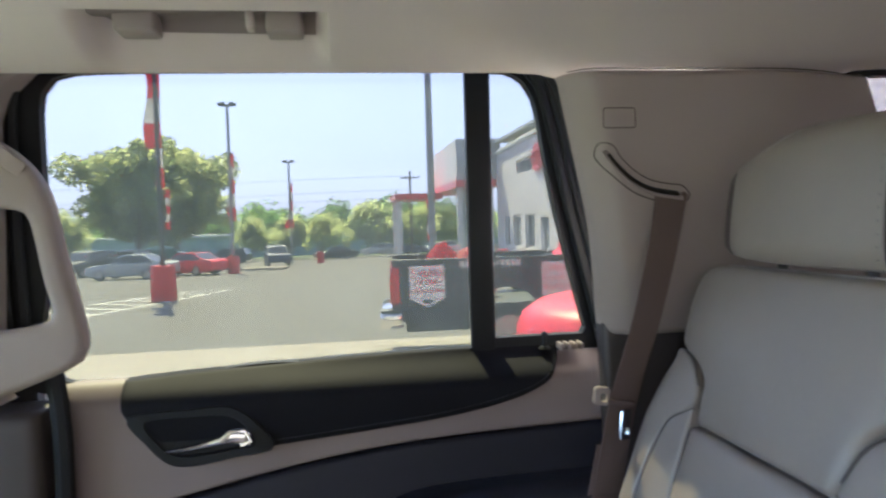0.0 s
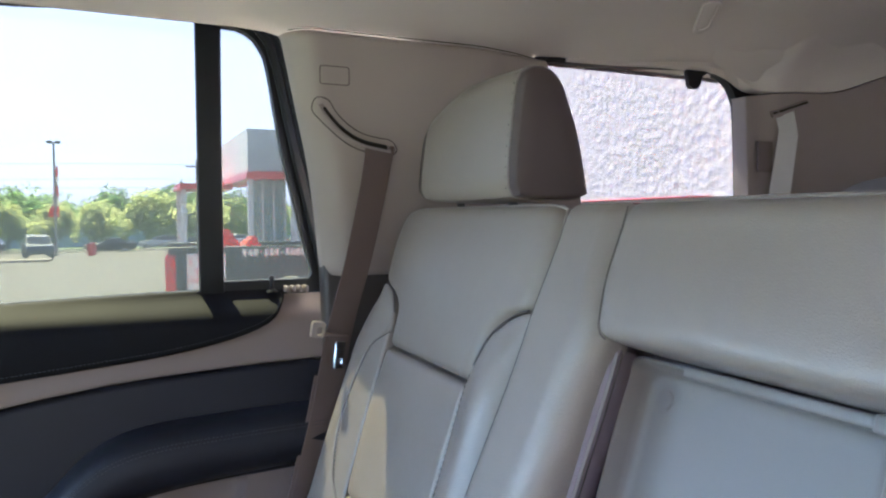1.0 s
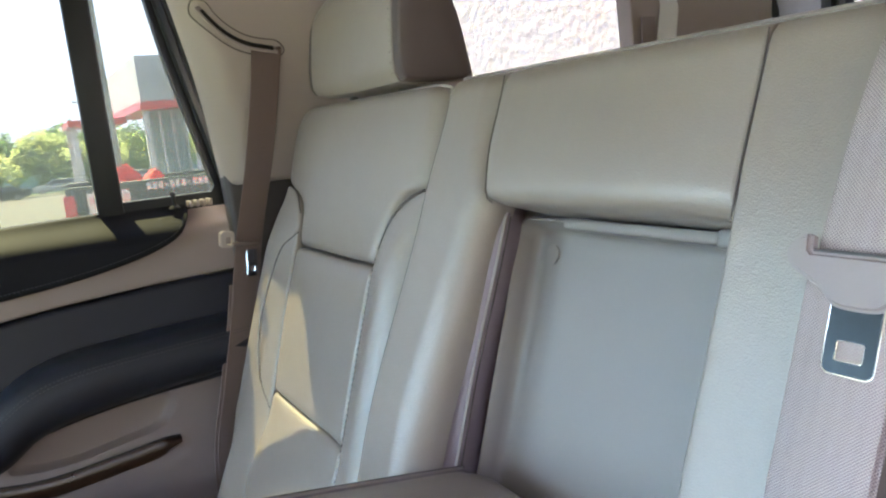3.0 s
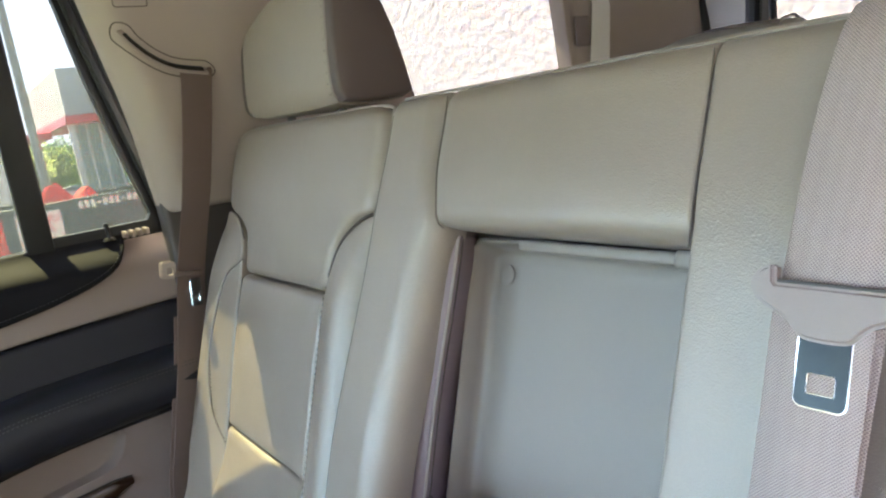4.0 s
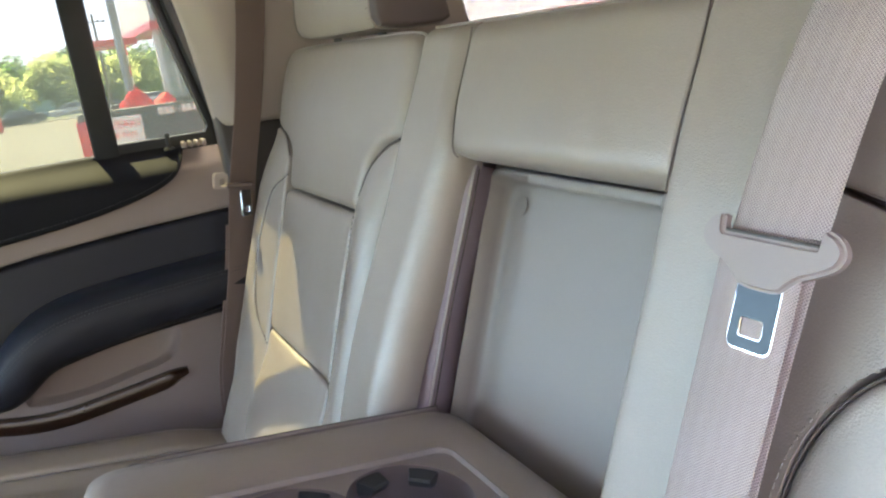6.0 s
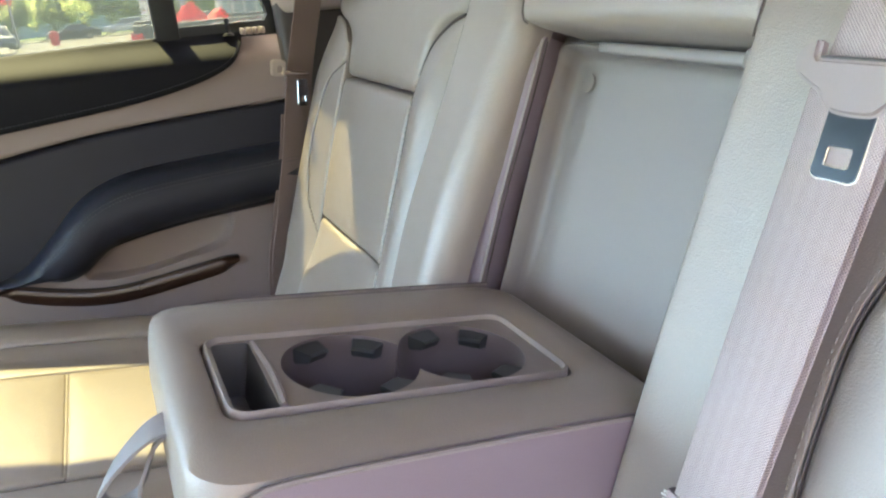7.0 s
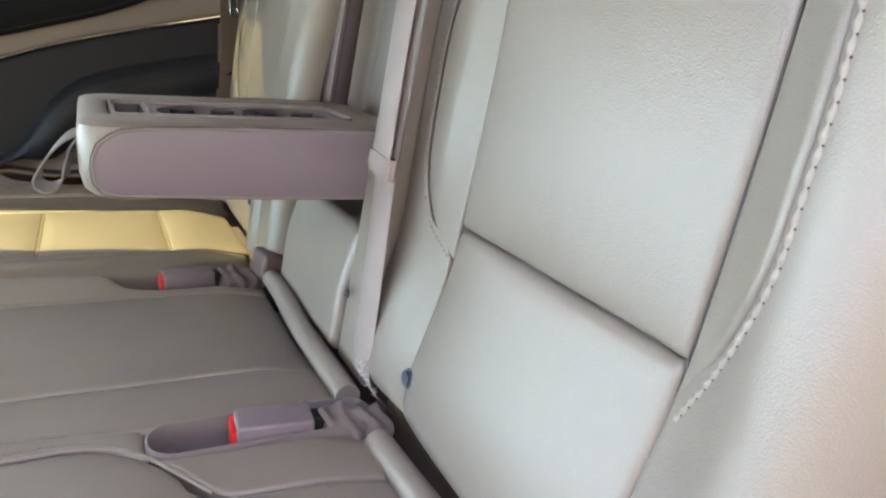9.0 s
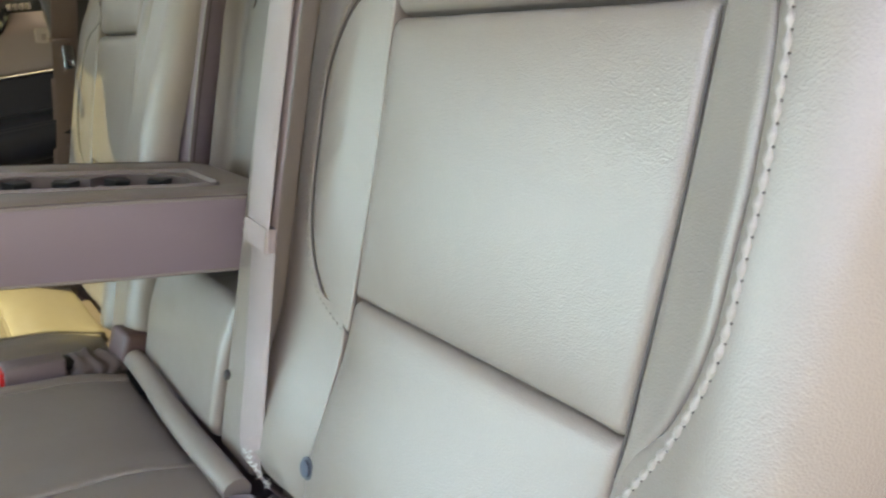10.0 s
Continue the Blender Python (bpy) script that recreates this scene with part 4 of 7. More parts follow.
    # dark tubes paint the shade in the sewn creases
    for name_, line_ in ((("outer_seam", LENS_FAR), ("shoulder_seam", [(0.616, 0.272), (0.643, 0.3005), (0.680, 0.3125)]), ("shoulder_seam", [(0.329, 0.244), (0.313, 0.281), (0.281, 0.308), (inner + 0.014, 0.318)])) if far else (("inner_seam", arc_in),)):
        put(name_, tube([(a, b, seat_h(a, b) - 0.0010) for a, b in smooth_line(f(line_), 60)], 0.0012 if far else 0.0008, 6), CREASE, "dark line with the shade of a sewn crease")
    for edge_ in ([(0.3265, -0.19), (0.332, -0.06), (0.3365, 0.11), (0.3375, 0.215)], [(0.6042, -0.02), (0.611, 0.11), (0.6105, 0.215)]):
        put("insert_seam", tube([(a, b, seat_h(a, b) - 0.0024) for a, b in smooth_line(f(edge_), 30)], 0.0008, 6), CREASE, "dark line with the shade of a sewn crease")
    put("seat_core", merge(box(min(s * inner, s * 0.70), max(s * inner, s * 0.70), -0.24, 0.415, -0.11, -0.025, 0.03, 3)), VINYL, "grey-beige seat shell")
    if not far:
        put("foot_flap", box(-0.70, -0.222, -0.27, -0.182, -0.07, -0.014, 0.012, 3), LEATHER, "leather flap under the seat back")
    put("piping", tube([(s * a, b, c) for a, b, c in smooth_line([(inner + 0.008, 0.395, -0.012), (inner + 0.010, 0.420, -0.011), (inner + 0.024, 0.4365, -0.009), (0.45, 0.4378, -0.0082), (0.60, 0.4378, -0.0084), (0.640, 0.4365, -0.009), (0.68, 0.424, -0.011)], 60)], 0.0019, 6), SEAM)
    wpart("button", moved(cyl(0.0095, 0.006, 20, bevel=0.0025), pose(s * 0.333, -0.143, seat_h(s * 0.330, -0.147) + 0.0005)), BACK, BUTTON, seat, "round blue-grey button")
    return seat


far_seat = thing("rear_seat", "single grey-beige leather seat, partly sunlit, beside the closed door", "seat", pose(0, 0.47, 0.70), group="second row seats")
seat_back(far_seat, 1, 0.242)
wide_seat = thing("rear_seat", "double grey-beige leather seat with an open armrest hollow", "seat", pose(0, -0.25, 0.70), group="second row seats")
seat_back(wide_seat, -1, 0.218)


def mid_h(a, b):
    return 0.018 * smoothstep(0.02, 0.15, -b) + 0.004


W = lambda name, bm, mat, label="": wpart(name, bm, BACK, mat, wide_seat, label)
# strips on either side of the hollow, and the pad over it
def strip_h(a, b):
    return 0.006 + 0.010 * (1 - smoothstep(0.30, 0.42, b)) + 0.022 * (1 - smoothstep(0.05, 0.33, b))


def pipe_a(b):
    return 0.123 + 0.0095 * (1 - smoothstep(0.12, 0.30, b))


W("centre_strip", pad([(0.137, -0.21), (0.137, 0.1), (0.133, 0.2), (0.128, 0.275), (0.1235, 0.305), (0.1225, 0.33), (0.1325, 0.37), (0.136, 0.44)], [(0.228, -0.21), (0.228, 0.1), (0.228, 0.26), (0.228, 0.305), (0.228, 0.44)], strip_h, 0.01, 0.012, 26, 40, rl=0.030, rr=0.006, rt=0.022), LEATHER)
W("belt_strip", pad([(-0.2160, -0.21), (-0.2160, 0.1), (-0.2160, 0.305), (-0.2160, 0.44)], [(-0.1400, -0.21), (-0.1400, 0.1), (-0.1444, 0.302), (-0.1424, 0.34), (-0.1404, 0.385), (-0.1389, 0.44)], lambda a, b: 0.005 + 0.012 * (1 - smoothstep(0.30, 0.43, b)), 0.006, 0.06, 12, 40, rl=0.002, rr=0.003, rt=0.022), LEATHER)
W("hollow_filler", box(-0.1392, -0.1120, -0.08, 0.297, -0.06, -0.0308, 0.001), SEAT_PLASTIC)
# black box in the seat split: the gap's shade as colour
W("split_shade", box(0.2270, 0.2500, -0.21, 0.425, -0.08, -0.020), BLACK, "black filler with the shade between the two seats")
W("centre_headrest", pad([(-0.1440, 0.306), (-0.1420, 0.340), (-0.1400, 0.385), (-0.1385, 0.44)], [(0.1030, 0.3075), (0.1140, 0.3130), (0.1200, 0.328), (0.1310, 0.37), (0.1345, 0.44)], lambda a, b: 0.005 + 0.012 * (1 - smoothstep(0.30, 0.43, b)), 0.003, 0.05, 28, 18, rb=0.020, rt=0.022, puff=0.004), LEATHER)
W("lower_centre_panel", pad([(-0.128, -0.21), (-0.128, -0.12), (-0.128, -0.06)], [(0.126, -0.21), (0.126, -0.12), (0.126, -0.06)], mid_h, 0.01, 0.05, 20, 12), LEATHER)


def cav(ha, hb, r, c, da=0.0, db=0.0):
    return [(0.003 + da + q[0], 0.115 + db + q[1], c) for q in rounded(ha, hb, r)]


W("armrest_hollow", loft([cav(0.150, 0.198, 0.012, -0.060), cav(0.1375, 0.1915, 0.014, -0.060), cav(0.1350, 0.1900, 0.014, -0.050), cav(0.1335, 0.1885, 0.014, -0.0450), cav(0.1315, 0.1865, 0.015, -0.0440), cav(0.1295, 0.1845, 0.016, -0.0465), cav(0.1275, 0.1815, 0.016, -0.060), cav(0.1262, 0.1785, 0.016, -0.067), cav(0.1235, 0.1750, 0.016, -0.0695), cav(0.115, 0.165, 0.012, -0.071)], False, True), SEAT_PLASTIC, "moulded grey plastic hollow")
W("strip_side", loft([[(pipe_a(b) + 0.030, b, -0.030), (pipe_a(b) + 0.012, b, -0.008), (pipe_a(b) + 0.003, b, -0.013), (pipe_a(b), b, -0.019), (pipe_a(b) + 0.004, b, -0.032), (pipe_a(b) + 0.013, b, -0.052), (pipe_a(b) + 0.025, b, -0.062)] for b in np.linspace(-0.19, 0.303, 18)], True, True), VINYL, "mauve-grey side of the strip")
# black strip painting the shade beside the hollow
W("hollow_gap_shade", box(0.1320, 0.150, -0.08, 0.300, -0.066, -0.056, 0.002), BLACK, "black strip with the shade of the gap beside the hollow")
W("hollow_piping", tube([(pipe_a(b), b, -0.0165) for b in np.linspace(-0.1, 0.300, 20)], 0.0018, 6), PIPING)
W("piping_crease", tube([(pipe_a(b) + 0.0012, b, -0.0225) for b in np.linspace(-0.1, 0.300, 20)], 0.0012, 6), CREASE, "dark line with the shade of a sewn crease")
W("hollow_button", merge(moved(cyl(0.0105, 0.0022, 24, bevel=0.001), pose(0.109, 0.271, -0.0710))), SEAT_PLASTIC, "small round plug")
W("hollow_ledge", box(-0.105, 0.055, 0.2945, 0.3045, -0.048, -0.028, 0.003, 3), SEAT_PLASTIC)
W("ledge_notch", box(-0.140, -0.106, 0.292, 0.3065, -0.05, -0.022, 0.004, 3), SEAT_PLASTIC)
W("seat_core", merge(box(0.15, 0.224, -0.24, 0.415, -0.11, -0.03, 0.02, 3), box(-0.21, -0.143, -0.24, 0.415, -0.11, -0.03, 0.02, 3), box(-0.21, 0.224, 0.315, 0.415, -0.11, -0.03, 0.02, 3), box(-0.21, 0.224, -0.24, -0.085, -0.11, -0.03, 0.02, 3), box(-0.21, 0.224, -0.24, 0.415, -0.112, -0.080, 0.01)), VINYL, "grey-beige seat shell")
W("top_piping", tube([(a, 0.4380, -0.0055 - 0.004 * smoothstep(-0.20, -0.24, a)) for a in np.linspace(-0.66, 0.222, 60)], 0.0018, 6), PIPING)
for seam_line in ([(0.1035, 0.3075), (0.1147, 0.313), (0.1208, 0.328), (0.1318, 0.37), (0.1352, 0.43)], [(-0.1442, 0.306), (-0.1422, 0.34), (-0.1402, 0.385), (-0.1387, 0.43)]):
    W("pad_seam", tube([(a, b, 0.0045 + 0.012 * (1 - smoothstep(0.30, 0.43, b))) for a, b in smooth_line(seam_line, 16)], 0.0006, 6), CREASE, "dark line with the shade of a sewn crease")
# dark tube paints the shade along the split
W("split_seam", tube([(0.2290, b, strip_h(0, b) - 0.0045) for b in np.linspace(-0.15, 0.42, 30)], 0.0018, 6), CREASE, "dark line with the shade of the seat split")
W("button", moved(cyl(0.0055, 0.004, 16, bevel=0.001), pose(-0.156, -0.128, 0.022)), DARK_GREY, "small dark plug")
W("button", moved(cyl(0.0055, 0.004, 16, bevel=0.001), pose(0.156, -0.128, 0.022)), DARK_GREY, "round blue-grey button")
W("belt_guide", box(-0.290, -0.178, 0.432, 0.4480, -0.080, -0.028, 0.004, 3), SEAT_PLASTIC, "grey plastic belt guide on top")

# ---- far headrest ----
headrest = thing("headrest", "grey-beige leather headrest with darker sides on the far seat", "headrest", pose(0.15, 0.47, 1.45))


def hr_ring(y, k):
    """The headrest's side outline at y; k: its size."""
    pts = [(0.124, 1.465), (0.118, 1.479), (0.118, 1.50), (0.121, 1.535), (0.129, 1.595), (0.137, 1.611), (0.152, 1.617), (0.170, 1.612), (0.184, 1.596), (0.194, 1.570), (0.206, 1.535), (0.218, 1.475), (0.213, 1.463), (0.16, 1.461)]
    c = np.array((0.157, 1.53))
    return [(*(c + (np.array(q) - c) * k), y) for q in smooth_line(pts, 36, True)]


def as_xyz(ring, dip=0.0):
    return [(q[0], q[2], q[1] - dip * min(1.0, max(0.0, (q[1] - 1.465) / 0.15))) for q in ring]


bulge = [(0.334, 0.985), (0.337, 0.998), (0.36, 1.01), (0.42, 1.025), (0.48, 1.02), (0.54, 0.995), (0.572, 0.97), (0.590, 0.935), (0.598, 0.90)]
wpart("cover", loft([as_xyz(hr_ring(y, k), 0.028 * smoothstep(0.46, 0.64, y) * 1.0) for y, k in smooth_line(bulge, 26)]), WORLD, LEATHER, headrest)
wpart("inner_side", loft([as_xyz(hr_ring(y, k)) for y, k in ((0.334, 0.990), (0.327, 0.988), (0.321, 0.977), (0.318, 0.955), (0.3165, 0.90), (0.316, 0.3))], False, True), WORLD, HEADREST_SIDE, headrest, "darker vinyl side")
wpart("outer_side", loft([as_xyz(hr_ring(y, k), 0.0275) for y, k in ((0.598, 0.90), (0.608, 0.875), (0.615, 0.82), (0.619, 0.62), (0.620, 0.3))], False, True), WORLD, HEADREST_SIDE, headrest, "darker vinyl side")
wpart("piping", tube(as_xyz(hr_ring(0.3335, 0.992)), 0.0020, 6, True), WORLD, PIPING, headrest)
hs = hr_ring(0.34, 1.004)
wpart("stitch", merge(*[moved(box(-0.0012, 0.0012, -0.0003, 0.0003, -0.0002, 0.0002), Matrix.Translation((q[0], q[2], q[1])) @ (Vector((w[0] - q[0], 0, w[1] - q[1])).to_track_quat("X", "Z").to_matrix().to_4x4())) for q, w in zip(hs, hs[1:])]), WORLD, DARK_THREAD, headrest)
for y in (0.40, 0.55):
    wpart("post", tube([(0.155, y, 1.40), (0.165, y, 1.47)], 0.006, 8), WORLD, DARK_GREY, headrest, "dark post")

# ---- centre armrest ----
armrest = thing("centre_armrest", "lowered grey-beige leather armrest with cup holders", "armrest", pose(-0.12, 0, 1.05))
A = lambda name, bm, mat, label="", smooth=True: wpart(name, bm, ARM, mat, armrest, label, smooth)


def ar(ha, hb, r, c, da=0.0, db=0.0):
    return [(da + q[0], 0.1255 + db + q[1], c) for q in rounded(ha, hb, r, 9)]


A("cover", loft([ar(0.0600, 0.1295, 0.014, -0.012, -0.0125, 0.0055), ar(0.0610, 0.1305, 0.015, -0.001, -0.0125, 0.0055), ar(0.0645, 0.134, 0.018, 0.0015, -0.0125, 0.0055), ar(0.088, 0.148, 0.025, 0.0025, -0.007), ar(0.110, 0.158, 0.03, 0.0025, -0.005, -0.002), ar(0.122, 0.163, 0.034, 0.0008, -0.004, -0.003), ar(0.129, 0.1665, 0.030, -0.0025, -0.004, -0.003), ar(0.1315, 0.168, 0.030, -0.009, -0.004, -0.003), ar(0.132, 0.1685, 0.030, -0.020, -0.004, -0.003), ar(0.132, 0.1675, 0.030, -0.050, -0.004, -0.003), ar(0.1305, 0.164, 0.030, -0.064, -0.004, -0.003), ar(0.125, 0.157, 0.03, -0.071, -0.004, -0.003), ar(0.112, 0.144, 0.025, -0.075, -0.004, -0.003)], False, True), LEATHER)
side_line = smooth_line([(-0.02, -0.0020), (0.12, -0.0015), (0.235, -0.0035), (0.262, -0.010), (0.275, -0.022), (0.279, -0.042), (0.275, -0.058), (0.261, -0.066), (0.22, -0.0675), (0.12, -0.071), (0.0, -0.0735), (-0.035, -0.0745), (-0.035, -0.045), (-0.032, -0.006)], 60, True)
for s in (-1, 1):
    A("side_panel", loft([[(s * 0.126 - 0.004, q[0], q[1]) for q in side_line], [(s * 0.1332 - 0.004, q[0], q[1]) for q in side_line], [(s * 0.1346 - 0.004, 0.12 + (q[0] - 0.12) * 0.97, -0.045 + (q[1] + 0.045) * 0.88) for q in side_line]], True, True), VINYL, "mauve-grey vinyl side panel")
    A("piping", tube([(s * 0.1332 - 0.004, q[0], q[1]) for q in side_line], 0.0018, 6, True), PIPING)
    A("piping_crease", tube([(s * 0.1334 - 0.004, 0.12 + (q[0] - 0.12) * 1.012, -0.045 + (q[1] + 0.045) * 1.05) for q in side_line], 0.0007, 6, True), CREASE)
# tray with two joined cups and a slot
c1, c2, cr = (-0.0125, 0.1620), (-0.0125, 0.0700), 0.0505
eight = []
half = math.acos((c1[1] - c2[1]) / 2 / cr)
for a in np.linspace(-math.pi / 2 + half, 3 * math.pi / 2 - half, 34):
    eight.append((c1[0] + cr * math.cos(a), c1[1] + cr * math.sin(a)))
for a in np.linspace(math.pi / 2 + half, 5 * math.pi / 2 - half, 34):
    eight.append((c2[0] + cr * math.cos(a), c2[1] + cr * math.sin(a)))
slot_hole = [(-0.0125 + q[0], 0.2400 + q[1]) for q in rounded(0.052, 0.0140, 0.005)]
tray_out = [(-0.0125 + q[0], 0.1310 + q[1]) for q in rounded(0.0582, 0.1282, 0.014)]
A("tray", plate(tray_out, [eight, slot_hole], -0.010, -0.0008), TRAY, "moulded grey tray")
rim = lambda k, c: [(-0.0125 + q[0] * k[0], 0.1310 + q[1] * k[1], c) for q in rounded(0.0575, 0.1275, 0.0135)]
A("tray_rim", loft([rim((1.02, 1.01), -0.006), rim((1.015, 1.007), 0.0018), rim((1.0, 0.999), 0.0034), rim((0.982, 0.991), 0.0034), rim((0.965, 0.984), 0.0006), rim((0.957, 0.980), -0.0010)]), TRAY)
# cup and slot walls get darker colours for the shade inside them
A("cup_wall", loft([[(*q, -0.0009) for q in eight], [(c[0] + (q[0] - c[0]) * 0.985, c[1] + (q[1] - c[1]) * 0.985, -0.010) for q, c in zip(eight, [c1] * 34 + [c2] * 34)], [(c[0] + (q[0] - c[0]) * 0.92, c[1] + (q[1] - c[1]) * 0.92, -0.068) for q, c in zip(eight, [c1] * 34 + [c2] * 34)]], False, True), RECESS_SHADE, "round cup holders joined by a neck")
A("slot_wall", loft([[(*q, -0.0009) for q in slot_hole], [(-0.0125 + (q[0] + 0.0125) * 0.96, 0.2400 + (q[1] - 0.2400) * 0.9, -0.045) for q in slot_hole]], False, True), DARK_GREY, "deep slot with its shade put into dark walls")
A("slot_edge", tube([(a, 0.2235 - 0.003 * (1 - ((a + 0.0125) / 0.05) ** 2), -0.0004) for a in np.linspace(-0.0615, 0.0365, 14)], 0.0026, 8), TRAY)
for c, angles in ((c1, (27, 325, 137, 214)), (c2, (20, 320, 212, 148))):
    for a in angles:
        ang = radians(a)
        g = loft([[(-0.014, 0.005, z), (0.014, 0.005, z), (0.009, -d, z * 0.8), (-0.009, -d, z * 0.8)] for z, d in ((-0.008, 0.005), (-0.004, 0.014), (0.004, 0.018), (0.006, 0.016))], True, True)
        A("grip_tab", moved(g, Matrix.Translation((c[0] + cr * 0.985 * math.cos(ang), c[1] + cr * 0.985 * math.sin(ang), -0.0090)) @ pose(0, 0, 0, 0, 0, a - 90)), GRIP, "dark rubber grip", 20)
loop_pts = smooth_line([(-0.276, -0.022, 1.128), (-0.296, -0.022, 1.122), (-0.316, -0.022, 1.104), (-0.331, -0.022, 1.082), (-0.334, -0.022, 1.068), (-0.324, -0.022, 1.060), (-0.311, -0.022, 1.068), (-0.302, -0.020, 1.088), (-0.291, -0.018, 1.112), (-0.278, -0.018, 1.124)], 34)
wpart("pull_loop", ribbon([(q[0], q[1], 1.126 + (q[2] - 1.126) * 0.8) for q in loop_pts], 0.019, 0.0024, (0.50, 0.9, 0.40)), WORLD, LOOP_CLOTH, armrest, "grey fabric pull loop")

# ---- cushions ----


def cush_h(a, b):
    return 0.014 * smoothstep(0.0, 0.10, b) - 0.010 - 0.06 * smoothstep(0.40, 0.56, b)


def far_cush_h(a, b):
    return cush_h(a, b) - 0.012 + 0.02 * smoothstep(0.60, 0.69, a)


far_cushion = far_seat
F = lambda name, bm, mat, label="": wpart(name, bm, CUSH, mat, far_cushion, label)
for b0, b1 in ((0.012, 0.135), (0.1365, 0.3235), (0.325, 0.53)):
    F("insert", pad([(0.300, b0), (0.300, (b0 + b1) / 2), (0.300, b1)], [(0.558, b0), (0.558, (b0 + b1) / 2), (0.558, b1)], far_cush_h, 0.004, 0.03, 18, 12, puff=0.005), LEATHER)
F("outer_border", pad([(0.560, 0.0), (0.560, 0.27), (0.560, 0.53)], [(0.645, 0.0), (0.645, 0.27), (0.645, 0.53)], far_cush_h, 0.007, 0.03, 10, 26), LEATHER)
F("outer_bolster", pad([(0.649, 0.0), (0.649, 0.27), (0.649, 0.53)], [(0.725, 0.0), (0.725, 0.27), (0.725, 0.53)], far_cush_h, 0.006, 0.06, 10, 26, rr=0.03), LEATHER)
F("inner_border", pad([(0.240, 0.02), (0.240, 0.27), (0.240, 0.53)], [(0.296, 0.02), (0.296, 0.27), (0.296, 0.53)], far_cush_h, 0.006, 0.06, 10, 26, rl=0.03), LEATHER)
for b0 in (0.1358, 0.3243):
    F("cross_seam", tube([(a, b0, far_cush_h(a, b0) - 0.0036) for a in np.linspace(0.302, 0.556, 12)], 0.0034, 8), LEATHER)
F("core", box(0.245, 0.72, -0.05, 0.54, -0.18, -0.035, 0.02), VINYL)
F("stitch", stitches([(0.292, 0.03), (0.292, 0.5)], far_cush_h, 0.007), THREAD)

wide_cushion = wide_seat
N = lambda name, bm, mat, label="": wpart(name, bm, CUSH, mat, wide_cushion, label)


def centre_h(a, b):
    return cush_h(a, b) - 0.016 + 0.012 * smoothstep(0.09, 0.19, abs(a))


N("far_border", pad([(0.112, 0.024), (0.112, 0.17), (0.112, 0.215), (0.112, 0.25), (0.112, 0.40), (0.112, 0.53)], [(0.132, 0.024), (0.133, 0.17), (0.148, 0.215), (0.188, 0.25), (0.194, 0.40), (0.194, 0.53)], centre_h, 0.006, 0.06, 14, 34, rr=0.010), LEATHER)
# near-black box that paints the shade down between the cushions
N("gap_shade", box(0.134, 0.236, -0.02, 0.22, -0.075, -0.055, 0.004), BLACK_PAD, "dark filler with the shade between the cushions")
N("centre_panel", pad([(-0.148, 0.024), (-0.150, 0.27), (-0.150, 0.53)], [(0.108, 0.024), (0.108, 0.27), (0.108, 0.53)], centre_h, 0.006, 0.05, 24, 26, puff=0.008, rl=0.003), LEATHER)
N("near_border", pad([(-0.2515, 0.024), (-0.2515, 0.12), (-0.2515, 0.20), (-0.242, 0.27), (-0.238, 0.53)], [(-0.152, 0.024), (-0.153, 0.12), (-0.154, 0.20), (-0.154, 0.27), (-0.154, 0.53)], centre_h, 0.006, 0.06, 14, 30, rr=0.003), LEATHER)
N("pocket_front", pad([(-0.303, 0.214), (-0.277, 0.245), (-0.268, 0.28), (-0.270, 0.33), (-0.272, 0.53)], [(-0.254, 0.214), (-0.248, 0.245), (-0.244, 0.28), (-0.2415, 0.33), (-0.240, 0.53)], cush_h, 0.004, 0.06, 10, 18, rb=0.008), LEATHER)
arc = [(-0.272, 0.53), (-0.270, 0.33), (-0.269, 0.275), (-0.279, 0.240), (-0.301, 0.213), (-0.327, 0.195), (-0.362, 0.172)]
N("near_side", pad([(-0.372, 0.024), (-0.372, 0.09), (-0.370, 0.150), (-0.362, 0.168), (-0.330, 0.189), (-0.307, 0.206)], [(-0.306, 0.024), (-0.306, 0.09), (-0.306, 0.150), (-0.306, 0.168), (-0.3055, 0.189), (-0.305, 0.206)], cush_h, 0.004, 0.06, 10, 26), LEATHER)
N("near_insert", pad([(-0.70, 0.024), (-0.71, 0.172), (-0.715, 0.195), (-0.72, 0.213), (-0.72, 0.240), (-0.72, 0.275), (-0.72, 0.33), (-0.71, 0.53)], [(-0.376, 0.024), (-0.370, 0.170), (-0.333, 0.195), (-0.306, 0.213), (-0.283, 0.240), (-0.273, 0.275), (-0.274, 0.33), (-0.276, 0.53)], cush_h, 0.006, 0.06, 26, 30, puff=0.008, rl=0.03), LEATHER)
N("seam", merge(*[tube([(a + d, b + d * 0.5, cush_h(a, b) - 0.001) for a, b in smooth_line(arc, 60)], 0.0016, 6) for d in (0.0, 0.005)]), LEATHER, "double rolled seam")
N("stitch", stitches(smooth_line([(a + 0.010, b + 0.005) for a, b in arc], 60), cush_h, 0.005, 0.0035, 0.0007, lift=0.0005), THREAD, "pale stitches")
N("core", box(-0.70, 0.215, -0.06, 0.54, -0.18, -0.06, 0.02), VINYL)
pocket_ring = lambda c, ha, hb, k=0.0: [(-0.2790 + q[0] + k * math.sin(i * 1.7), 0.112 + q[1] + k * math.cos(i * 2.3), c) for i, q in enumerate(rounded(ha, hb, min(0.022, ha * 0.95), 8))]
